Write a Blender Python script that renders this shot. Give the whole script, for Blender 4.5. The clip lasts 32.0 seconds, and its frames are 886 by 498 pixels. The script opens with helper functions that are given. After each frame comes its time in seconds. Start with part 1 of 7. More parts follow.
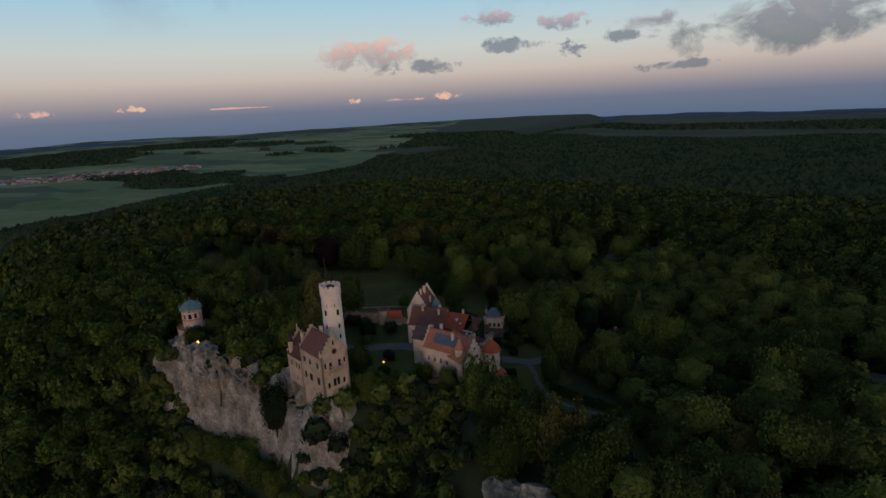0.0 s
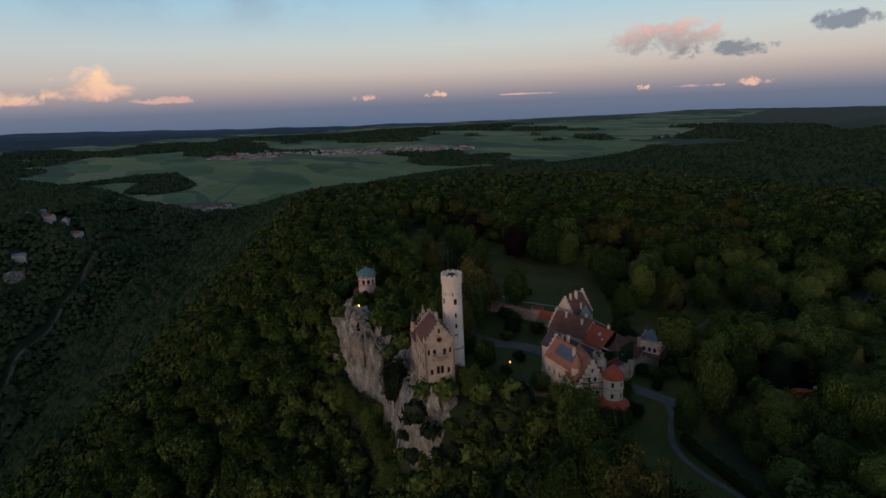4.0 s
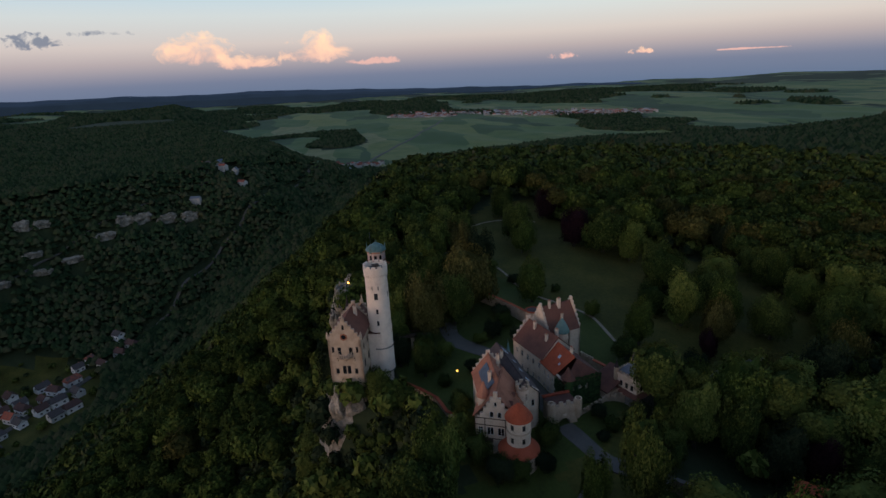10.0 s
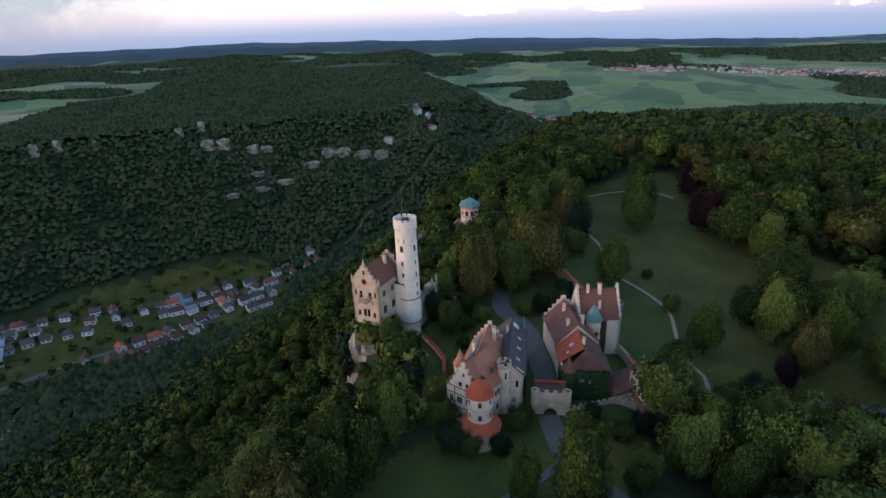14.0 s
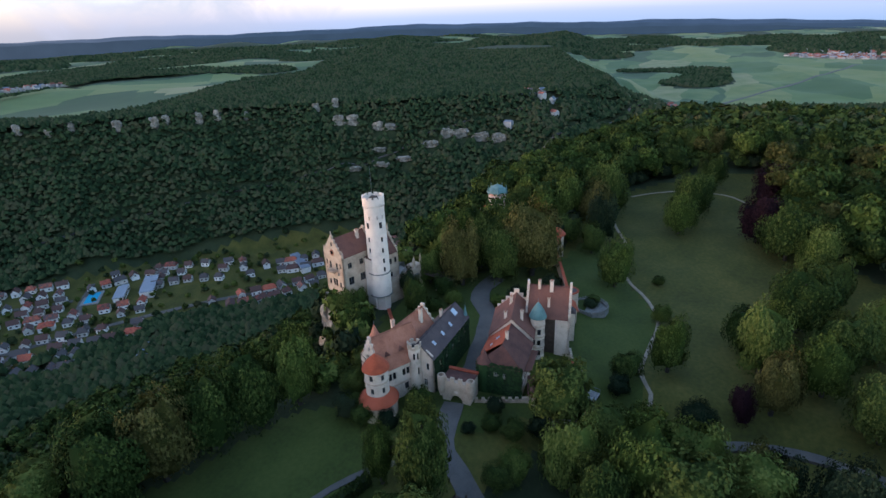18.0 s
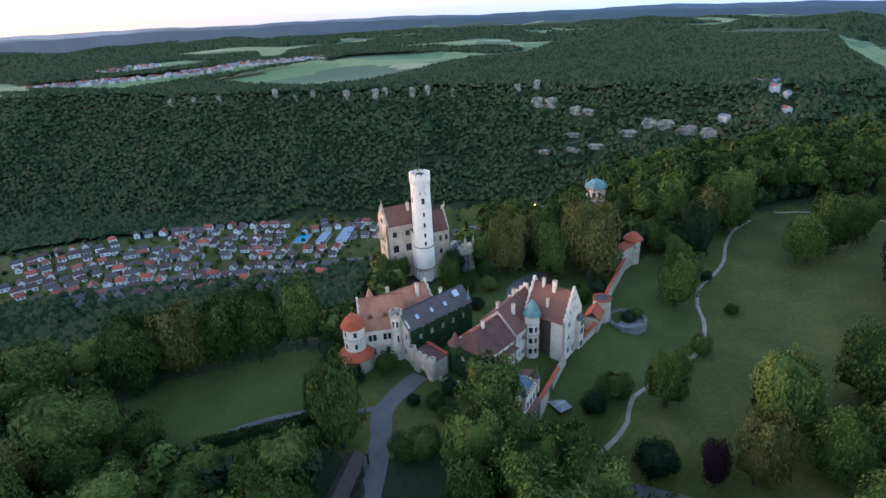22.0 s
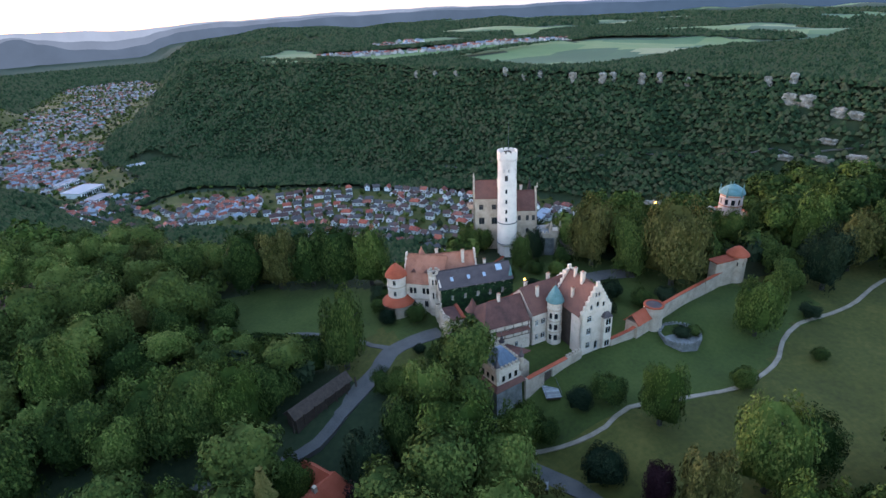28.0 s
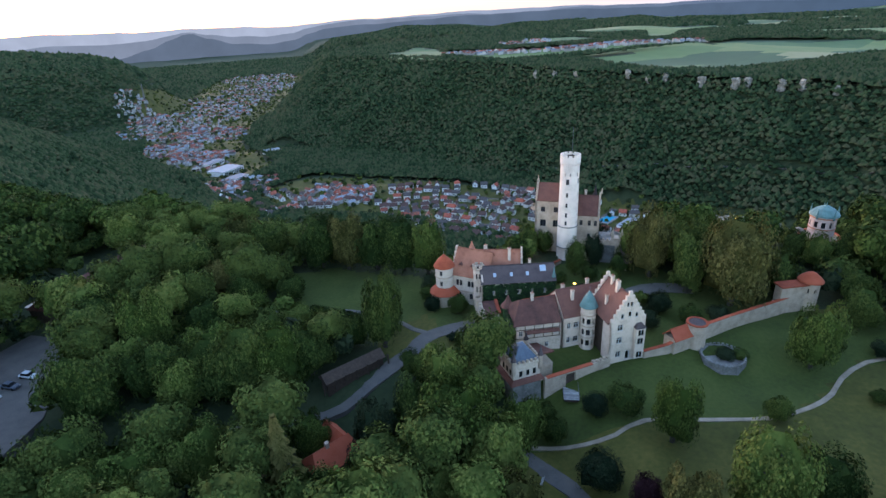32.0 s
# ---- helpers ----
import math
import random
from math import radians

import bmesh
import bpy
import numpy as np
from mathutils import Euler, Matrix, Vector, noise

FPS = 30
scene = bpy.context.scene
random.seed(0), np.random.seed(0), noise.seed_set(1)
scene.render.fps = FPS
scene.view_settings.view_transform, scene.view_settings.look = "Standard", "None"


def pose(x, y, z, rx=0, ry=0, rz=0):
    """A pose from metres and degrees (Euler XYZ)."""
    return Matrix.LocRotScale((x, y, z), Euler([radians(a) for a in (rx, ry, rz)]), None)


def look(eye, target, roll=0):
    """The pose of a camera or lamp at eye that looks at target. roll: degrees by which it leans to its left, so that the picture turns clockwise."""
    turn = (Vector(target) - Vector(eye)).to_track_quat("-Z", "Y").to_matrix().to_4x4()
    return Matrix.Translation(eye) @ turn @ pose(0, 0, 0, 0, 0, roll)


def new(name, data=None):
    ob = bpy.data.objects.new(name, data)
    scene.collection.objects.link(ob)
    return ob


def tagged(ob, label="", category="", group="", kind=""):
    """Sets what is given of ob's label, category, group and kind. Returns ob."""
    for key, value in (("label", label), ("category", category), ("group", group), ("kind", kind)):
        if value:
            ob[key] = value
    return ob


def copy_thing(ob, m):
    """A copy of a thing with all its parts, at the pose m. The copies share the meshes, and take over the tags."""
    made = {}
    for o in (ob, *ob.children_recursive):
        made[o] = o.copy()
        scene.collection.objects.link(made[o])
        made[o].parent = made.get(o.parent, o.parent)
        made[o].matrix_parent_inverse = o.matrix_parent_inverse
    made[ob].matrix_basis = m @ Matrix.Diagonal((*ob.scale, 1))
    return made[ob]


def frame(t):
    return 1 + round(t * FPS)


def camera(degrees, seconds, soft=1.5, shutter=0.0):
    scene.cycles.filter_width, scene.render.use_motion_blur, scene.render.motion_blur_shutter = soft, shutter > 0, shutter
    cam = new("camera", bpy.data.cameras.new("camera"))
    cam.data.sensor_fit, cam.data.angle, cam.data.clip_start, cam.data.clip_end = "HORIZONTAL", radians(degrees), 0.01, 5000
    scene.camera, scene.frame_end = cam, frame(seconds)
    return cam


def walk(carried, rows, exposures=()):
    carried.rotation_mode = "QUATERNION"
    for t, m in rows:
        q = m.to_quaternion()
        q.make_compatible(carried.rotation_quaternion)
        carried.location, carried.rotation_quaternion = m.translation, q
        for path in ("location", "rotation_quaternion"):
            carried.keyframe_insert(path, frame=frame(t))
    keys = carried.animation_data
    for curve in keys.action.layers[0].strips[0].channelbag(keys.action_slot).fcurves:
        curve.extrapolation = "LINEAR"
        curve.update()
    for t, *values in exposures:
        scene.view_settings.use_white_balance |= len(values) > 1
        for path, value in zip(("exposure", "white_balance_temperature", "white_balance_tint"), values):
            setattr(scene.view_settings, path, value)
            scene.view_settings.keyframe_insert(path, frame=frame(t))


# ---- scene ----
cam = camera(77.97, 32.0)
METRES, EYE, TILT, LEAN, TURN = 300.0, 80.0, 0.0, 0.0, 23.9
ROWS = [
    (0.0, -0.0008, 0.0018, -0.0016, -0.7, -14.93, 2.79),
    (0.5, 0.0146, 0.0091, -0.0022, 5.19, -14.75, 2.72),
    (1.0, 0.0288, 0.0162, -0.0032, 7.69, -14.65, 2.72),
    (1.5, 0.0436, 0.0227, -0.004, 12.17, -14.54, 2.6),
    (2.0, 0.0593, 0.0296, -0.0047, 15.74, -14.52, 2.51),
    (2.5, 0.073, 0.0358, -0.0051, 17.1, -14.6, 2.51),
    (3.0, 0.084, 0.041, -0.0049, 21.21, -14.62, 2.41),
    (3.5, 0.0975, 0.048, -0.006, 25.16, -14.59, 2.28),
    (5.5, 0.1471, 0.0806, -0.0051, 36.21, -17.59, 2.26),
    (6.0, 0.1593, 0.0944, -0.0054, 41.64, -17.55, 2.17),
    (6.5, 0.1685, 0.1096, -0.0056, 42.19, -17.56, 2.31),
    (7.0, 0.1774, 0.1258, -0.0058, 42.28, -17.67, 2.45),
    (7.5, 0.1863, 0.1427, -0.0059, 43.31, -17.8, 2.55),
    (8.0, 0.1963, 0.162, -0.0071, 44.49, -17.86, 2.58),
    (8.5, 0.2065, 0.1817, -0.0081, 45.32, -17.95, 2.65),
    (9.0, 0.2165, 0.2009, -0.0091, 45.89, -18.05, 2.71),
    (9.5, 0.2265, 0.2199, -0.0099, 46.43, -18.13, 2.7),
    (10.0, 0.2361, 0.2385, -0.0105, 47.0, -18.2, 2.69),
    (10.5, 0.2462, 0.2543, -0.0103, 52.25, -18.13, 2.51),
    (11.0, 0.2556, 0.2702, -0.0104, 54.36, -18.18, 2.42),
    (11.5, 0.2647, 0.2851, -0.011, 55.27, -18.27, 2.38),
    (12.0, 0.2727, 0.3003, -0.0119, 55.95, -22.01, 2.34),
    (12.5, 0.2799, 0.3145, -0.0123, 59.03, -22.04, 2.31),
    (13.0, 0.288, 0.3297, -0.0124, 63.81, -22.08, 2.2),
    (13.5, 0.2964, 0.3451, -0.0121, 67.36, -22.1, 2.14),
    (14.0, 0.3042, 0.361, -0.012, 69.74, -22.11, 2.04),
    (14.5, 0.3105, 0.3777, -0.0125, 71.16, -22.12, 2.07),
    (16.5, 0.3325, 0.4507, -0.0151, 79.94, -21.99, 2.16),
    (17.0, 0.3374, 0.4693, -0.0154, 83.06, -21.93, 2.17),
    (17.5, 0.3414, 0.4883, -0.0159, 84.83, -21.96, 2.19),
    (18.0, 0.3443, 0.5067, -0.0159, 85.9, -23.19, 2.29),
    (18.5, 0.3465, 0.5268, -0.0163, 89.75, -23.23, 2.37),
    (19.0, 0.3477, 0.5465, -0.0166, 92.99, -23.33, 2.45),
    (19.5, 0.3475, 0.565, -0.0174, 95.13, -23.39, 2.47),
    (20.0, 0.3465, 0.5841, -0.0172, 100.29, -23.44, 2.55),
    (20.5, 0.3456, 0.6037, -0.0183, 103.2, -23.47, 2.47),
    (21.0, 0.3433, 0.6236, -0.0185, 105.68, -23.59, 2.52),
    (21.5, 0.3393, 0.6438, -0.0194, 108.15, -23.73, 2.58),
    (22.0, 0.3349, 0.6624, -0.0194, 109.94, -23.92, 2.65),
    (22.5, 0.3315, 0.6788, -0.0196, 112.49, -24.04, 2.52),
    (23.0, 0.3272, 0.6942, -0.02, 113.98, -24.2, 2.54),
    (23.5, 0.3231, 0.7082, -0.0203, 115.46, -24.32, 2.52),
    (24.0, 0.319, 0.7212, -0.0202, 118.52, -24.44, 2.53),
    (24.5, 0.3147, 0.7333, -0.0204, 121.62, -24.49, 2.54),
    (25.0, 0.3099, 0.7448, -0.0211, 124.24, -24.52, 2.47),
    (25.5, 0.3063, 0.754, -0.0215, 126.95, -24.48, 2.4),
    (26.0, 0.3032, 0.7627, -0.0218, 130.41, -24.43, 2.51),
    (26.5, 0.2995, 0.7708, -0.0226, 132.39, -24.47, 2.5),
    (28.5, 0.2816, 0.8037, -0.0246, 136.29, -24.46, 2.72),
    (29.0, 0.278, 0.8098, -0.0247, 136.66, -24.48, 2.8),
    (29.5, 0.274, 0.8166, -0.0243, 137.02, -24.48, 2.81),
    (30.0, 0.2703, 0.823, -0.0238, 137.75, -24.44, 2.81),
    (30.5, 0.2665, 0.8296, -0.0228, 140.64, -24.35, 2.81),
    (31.0, 0.2629, 0.8356, -0.0223, 143.78, -24.21, 2.75),
    (31.5, 0.2589, 0.8412, -0.0216, 146.87, -24.11, 2.74),
    (32.0, 0.2554, 0.8466, -0.0213, 148.68, -24.02, 2.67),
]
walk(cam, [(t, pose(0, 0, EYE, TILT, LEAN, TURN) @ pose(METRES * x, METRES * y, METRES * z, 90 + pitch, roll, yaw)) for t, x, y, z, yaw, pitch, roll in ROWS],
     [(0, -0.5, 6250, 12), (6, -0.42, 6200, 12), (10, -0.2, 6150, 12), (12, 0.08, 6050, 12), (14, 1.1, 6000, 11), (17, 1.4, 5900, 11), (20, 1.82, 5900, 11), (26, 2.3, 5950, 12), (32, 2.12, 6000, 13)])

# ---- world: dusk sky, clouds, one low sun ----
SUN_AZ = math.atan2(0.42, -0.91)          # the sun has just gone down beyond the lower valley
world = bpy.data.worlds.new("dusk")
scene.world = world
world.use_nodes = True


class Nodes:
    """Short hand for building node trees."""

    def __init__(self, tree):
        self.t = tree
        tree.nodes.clear()

    def add(self, kind, **sets):
        n = self.t.nodes.new(kind)
        for k, v in sets.items():
            if k == "op":
                n.operation = v
            elif k == "blend":
                n.data_type, n.blend_type = "RGBA", v
            else:
                n.inputs[k.replace("_", " ")].default_value = v
        return n

    def link(self, a, b):
        self.t.links.new(a, b)

    def math(self, op, a, b=None, c=None, clamp=False):
        n = self.t.nodes.new("ShaderNodeMath")
        n.operation, n.use_clamp = op, clamp
        for i, v in enumerate((a, b, c)):
            if v is None:
                continue
            if isinstance(v, (int, float)):
                n.inputs[i].default_value = v
            else:
                self.link(v, n.inputs[i])
        return n.outputs[0]

    def ramp(self, fac, stops, mode="LINEAR"):
        n = self.t.nodes.new("ShaderNodeValToRGB")
        n.color_ramp.interpolation = mode
        el = n.color_ramp.elements
        while len(el) < len(stops):
            el.new(0.5)
        for e, (p, c) in zip(el, stops):
            e.position = p
            e.color = c if len(c) == 4 else (*c, 1)
        self.link(fac, n.inputs[0])
        return n.outputs[0]

    def mix(self, fac, a, b, blend="MIX"):
        n = self.t.nodes.new("ShaderNodeMix")
        n.data_type, n.blend_type = "RGBA", blend
        for sock, v in ((n.inputs[0], fac), (n.inputs[6], a), (n.inputs[7], b)):
            if isinstance(v, (int, float)):
                sock.default_value = v
            elif isinstance(v, tuple):
                sock.default_value = v if len(v) == 4 else (*v, 1)
            else:
                self.link(v, sock)
        return n.outputs[2]

    def noise(self, vec, scale, detail=4, rough=0.55, distort=0.0):
        n = self.t.nodes.new("ShaderNodeTexNoise")
        n.inputs["Scale"].default_value, n.inputs["Detail"].default_value = scale, detail
        n.inputs["Roughness"].default_value, n.inputs["Distortion"].default_value = rough, distort
        if vec is not None:
            self.link(vec, n.inputs["Vector"])
        return n.outputs["Fac"]


def build_sky():
    g = Nodes(world.node_tree)
    coord = g.add("ShaderNodeTexCoord").outputs["Generated"]
    sep = g.add("ShaderNodeSeparateXYZ")
    g.link(coord, sep.inputs[0])
    x, y, z = sep.outputs
    sky = g.t.nodes.new("ShaderNodeTexSky")
    sky.sky_type, sky.sun_disc = "NISHITA", False
    sky.sun_elevation, sky.sun_rotation = radians(3.9), SUN_AZ
    sky.air_density, sky.dust_density, sky.ozone_density = 1.0, 1.5, 1.5
    g.link(coord, sky.inputs[0]) if sky.inputs else None
    # how far a direction looks towards the sunset: 0 away from it, 1 at it
    toward = g.math("ADD", g.math("MULTIPLY", x, 0.42 * 0.5), g.math("MULTIPLY_ADD", y, -0.91 * 0.5, 0.5), clamp=True)
    el = g.math("ADD", g.math("MULTIPLY", z, 0.95), 0.05, clamp=True)     # horizon at 0.05, zenith at 1
    away = g.ramp(el, [(0.0, (0.10, 0.16, 0.27)), (0.022, (0.13, 0.19, 0.30)), (0.046, (0.18, 0.22, 0.32)), (0.060, (0.29, 0.29, 0.36)), (0.078, (0.47, 0.40, 0.42)), (0.10, (0.66, 0.56, 0.53)), (0.14, (0.66, 0.68, 0.66)), (0.20, (0.44, 0.66, 0.78)), (0.34, (0.20, 0.36, 0.54)), (0.55, (0.11, 0.20, 0.36)), (1.0, (0.065, 0.12, 0.22))])
    near = g.ramp(el, [(0.0, (0.135, 0.15, 0.175)), (0.045, (0.155, 0.16, 0.178)), (0.07, (0.21, 0.205, 0.212)), (0.10, (0.32, 0.30, 0.31)), (0.15, (1.2, 0.98, 0.84)), (0.24, (0.98, 0.90, 0.92)), (0.5, (0.22, 0.32, 0.52)), (1.0, (0.065, 0.12, 0.22))])
    base = g.mix(g.ramp(toward, [(0.50, (0, 0, 0)), (0.85, (1, 1, 1))]), away, near)
    flat = g.add("ShaderNodeCombineXYZ")
    g.link(x, flat.inputs[0]), g.link(y, flat.inputs[1])
    g.link(g.math("MULTIPLY", z, 1.3), flat.inputs[2])
    fine = g.noise(flat.outputs[0], 16.0, 8, 0.62, 0.3)
    wide = g.noise(flat.outputs[0], 5.0, 6, 0.55, 0.3)
    curls = {s: g.noise(flat.outputs[0], s, 7, 0.62, 0.4) for s in (11.0, 26.0, 60.0, 120.0)}

    def cloud(base, az, h, w, tall, dark, lit, puff=0.9, flatter=0.5):
        """One heaped cloud at a heading and height: ragged above, flatter below, lit on its upper side."""
        cx, cy = math.sin(az), math.cos(az)
        fine = curls[120.0 if w < 0.02 else 60.0 if w < 0.045 else 26.0 if w < 0.11 else 11.0]
        across = g.math("ADD", g.math("MULTIPLY", x, cy), g.math("MULTIPLY", y, -cx))
        ahead = g.math("ADD", g.math("MULTIPLY", x, cx), g.math("MULTIPLY", y, cy))
        u = g.math("DIVIDE", across, w)
        v = g.math("DIVIDE", g.math("SUBTRACT", z, h), tall)
        low = g.math("MULTIPLY", g.math("MINIMUM", v, 0.0), 1.0 / flatter - 1.0)
        v2 = g.math("ADD", v, low)
        r2 = g.math("ADD", g.math("MULTIPLY", u, u), g.math("MULTIPLY", v2, v2))
        d = g.math("SUBTRACT", g.math("MULTIPLY_ADD", g.math("SUBTRACT", fine, 0.5), 5.5 * puff, 0.7), r2)
        mask = g.math("MULTIPLY", g.math("MULTIPLY", d, 1.5, clamp=True), g.math("GREATER_THAN", ahead, 0.0))
        glow = g.math("ADD", g.math("MULTIPLY_ADD", v, 0.6, 0.36), g.math("MULTIPLY", g.math("SUBTRACT", fine, 0.5), 1.6), clamp=True)
        return g.mix(mask, base, g.mix(glow, dark, lit))
    grey, pink, gold = (0.20, 0.22, 0.31), (0.85, 0.50, 0.44), (1.25, 0.78, 0.50)
    # high grey banks by noise, away from the heaped clouds
    bank = g.math("MULTIPLY", g.ramp(wide, [(0.50, (0, 0, 0)), (0.64, (1, 1, 1))]), g.ramp(el, [(0.16, (0, 0, 0)), (0.26, (0.8, 0.8, 0.8))]))
    base = g.mix(bank, base, (0.27, 0.29, 0.37))
    for az, h, w, tall, dark, lit, puff, fl in (
            (-0.530, 0.082, 0.10, 0.040, grey, (1.0, 0.55, 0.46), 0.7, 0.8), (-0.44, 0.062, 0.07, 0.016, grey, grey, 1.0, 0.8),
            (-0.315, 0.134, 0.050, 0.016, grey, (0.75, 0.45, 0.45), 1.0, 0.9), (-0.275, 0.090, 0.070, 0.014, grey, grey, 1.0, 0.9), (-0.205, 0.118, 0.050, 0.018, grey, (0.60, 0.42, 0.45), 1.0, 0.9), (-0.183, 0.078, 0.030, 0.016, grey, grey, 1.0, 0.9),
            (-0.093, 0.090, 0.045, 0.012, grey, grey, 1.0, 0.9), (-0.013, 0.041, 0.070, 0.009, grey, grey, 1.1, 0.9), (0.14, 0.088, 0.26, 0.050, (0.13, 0.17, 0.25), (0.34, 0.29, 0.34), 0.9, 0.8),
            (-0.395, 0.012, 0.034, 0.012, pink, gold, 0.8, 0.5), (-0.470, 0.009, 0.050, 0.004, pink, pink, 1.0, 0.5), (-0.557, 0.009, 0.014, 0.007, pink, gold, 0.8, 0.5), (-0.908, 0.012, 0.024, 0.008, pink, gold, 0.8, 0.5), (-1.034, 0.010, 0.026, 0.008, pink, (0.95, 0.55, 0.48), 0.8, 0.5), (-0.75, 0.008, 0.05, 0.002, pink, pink, 1.0, 0.5),
            (-1.635, 0.036, 0.066, 0.046, pink, gold, 0.6, 0.35), (-1.570, 0.022, 0.075, 0.020, pink, gold, 0.7, 0.45), (-1.450, 0.034, 0.068, 0.042, pink, gold, 0.6, 0.4), (-1.36, 0.018, 0.05, 0.008, pink, pink, 1.0, 0.6),
            (-1.754, 0.073, 0.045, 0.006, grey, grey, 1.0, 0.9), (-1.849, 0.062, 0.042, 0.012, grey, grey, 1.0, 0.9), (-2.32, 0.085, 0.42, 0.14, (0.16, 0.19, 0.26), (0.24, 0.25, 0.31), 0.3, 0.9), (-2.55, 0.060, 0.25, 0.030, (0.20, 0.23, 0.31), (0.36, 0.34, 0.39), 1.0, 0.9)):
        base = cloud(base, az, h, w, tall, dark, lit, puff, fl)
    col = g.mix(0.06, base, sky.outputs[0])
    bg = g.add("ShaderNodeBackground", Strength=1.1)
    g.link(col, bg.inputs[0])
    g.link(bg.outputs[0], g.add("ShaderNodeOutputWorld").inputs[0])


build_sky()
sun = new("sun", bpy.data.lights.new("sun", "SUN"))
sun.data.energy, sun.data.angle, sun.data.color = 0.75, radians(14), (1.0, 0.66, 0.52)
sun.matrix_world = look((0, 0, 0), (-0.42, 0.91, -0.07))

# ---- materials ----
def material(name, stops, scale=1.0, rough=0.9, bump=0.2, fine=6.0, metal=0.0, detail=6, space="Object", island=0.0, per_object=0.0, specular=0.3):
    """A surface whose colour runs over the stops by two noises, with bump; island and per_object shift its value piece by piece."""
    m = bpy.data.materials.new(name)
    m.use_nodes = True
    g = Nodes(m.node_tree)
    if space == "World":
        vec = g.add("ShaderNodeNewGeometry").outputs["Position"]
    else:
        vec = g.add("ShaderNodeTexCoord").outputs[space]
    big = g.noise(vec, scale, detail)
    small = g.noise(vec, scale * fine, detail)
    fac = g.math("ADD", g.math("MULTIPLY", big, 0.6), g.math("MULTIPLY", small, 0.4))
    if island:
        fac = g.math("ADD", fac, g.math("MULTIPLY", g.math("SUBTRACT", g.add("ShaderNodeNewGeometry").outputs["Random Per Island"], 0.5), island))
    if per_object:
        fac = g.math("ADD", fac, g.math("MULTIPLY", g.math("SUBTRACT", g.add("ShaderNodeObjectInfo").outputs["Random"], 0.5), per_object))
    n = len(stops)
    col = g.ramp(fac, [(0.3 + 0.4 * i / max(1, n - 1), c) for i, c in enumerate(stops)])
    b = g.add("ShaderNodeBsdfPrincipled", Roughness=rough, Metallic=metal)
    b.inputs["Specular IOR Level"].default_value = specular
    g.link(col, b.inputs["Base Color"])
    if bump:
        bn = g.add("ShaderNodeBump", Strength=bump, Distance=0.1)
        g.link(small, bn.inputs["Height"])
        g.link(bn.outputs[0], b.inputs["Normal"])
    g.link(b.outputs[0], g.add("ShaderNodeOutputMaterial").inputs[0])
    return m


MAT = {}
MAT["plaster"] = material("tower_plaster", [(0.56, 0.46, 0.375), (0.74, 0.62, 0.51), (0.8, 0.68, 0.565)], 0.35, 0.9, 0.25, 9)
MAT["plaster_white"] = material("white_render", [(0.3493, 0.2770, 0.2040), (0.5854, 0.4676, 0.3570), (0.6779, 0.5455, 0.4226)], 0.5, 0.9, 0.2, 8)
MAT["stone"] = material("sandstone", [(0.2429, 0.1800, 0.1242), (0.4250, 0.3240, 0.2318), (0.5262, 0.4140, 0.3064)], 0.6, 0.95, 0.5, 7)
MAT["stone_dark"] = material("rubble_stone", [(0.07, 0.065, 0.055), (0.18, 0.17, 0.15), (0.30, 0.28, 0.25)], 0.5, 0.95, 0.7, 6)
MAT["roof_brown"] = material("brown_tiles", [(0.0625, 0.0280, 0.0209), (0.1187, 0.0500, 0.0361), (0.1625, 0.0700, 0.0475)], 0.5, 0.85, 0.5, 10, per_object=0.35)
MAT["roof_orange"] = material("orange_tiles", [(0.21, 0.082, 0.046), (0.34, 0.135, 0.078), (0.43, 0.185, 0.112)], 0.5, 0.85, 0.5, 10, per_object=0.3)
MAT["roof_red"] = material("red_tiles", [(0.2125, 0.0405, 0.0180), (0.3230, 0.0675, 0.0270), (0.3825, 0.0900, 0.0450)], 0.5, 0.85, 0.5, 10, per_object=0.3)
MAT["slate"] = material("dark_slate", [(0.034, 0.026, 0.027), (0.064, 0.050, 0.049), (0.098, 0.075, 0.071)], 0.6, 0.88, 0.4, 10, per_object=0.3, specular=0.12)
MAT["blue_roof"] = material("blue_lead", [(0.05, 0.064, 0.088), (0.08, 0.104, 0.14), (0.115, 0.145, 0.185)], 0.8, 0.55, 0.2, 6)
MAT["copper"] = material("green_copper", [(0.06, 0.12, 0.11), (0.1, 0.18, 0.165), (0.15, 0.235, 0.22)], 0.8, 0.6, 0.2, 6)
MAT["rock"] = material("limestone", [(0.04, 0.038, 0.028), (0.20, 0.175, 0.135), (0.46, 0.41, 0.34)], 0.22, 0.95, 1.0, 6, space="World")
MAT["grass"] = material("meadow_grass", [(0.033, 0.035, 0.0055), (0.063, 0.063, 0.0100), (0.114, 0.096, 0.0195)], 0.07, 0.95, 0.8, 14, space="World")
MAT["lawn"] = material("garden_lawn", [(0.026, 0.037, 0.0055), (0.047, 0.063, 0.0095), (0.070, 0.083, 0.016)], 0.09, 0.95, 0.8, 14, space="World")
MAT["forest_floor"] = material("forest_floor", [(0.016, 0.024, 0.01), (0.028, 0.04, 0.015), (0.044, 0.052, 0.022)], 0.08, 1.0, 0.5, 12, space="World")
MAT["asphalt"] = material("asphalt", [(0.0682, 0.0620, 0.0561), (0.1023, 0.0930, 0.0816), (0.1364, 0.1178, 0.0969)], 0.3, 0.9, 0.2, 12, space="World")
MAT["gravel"] = material("gravel_path", [(0.17, 0.135, 0.095), (0.27, 0.215, 0.155), (0.36, 0.295, 0.215)], 0.5, 0.95, 0.3, 9, space="World")
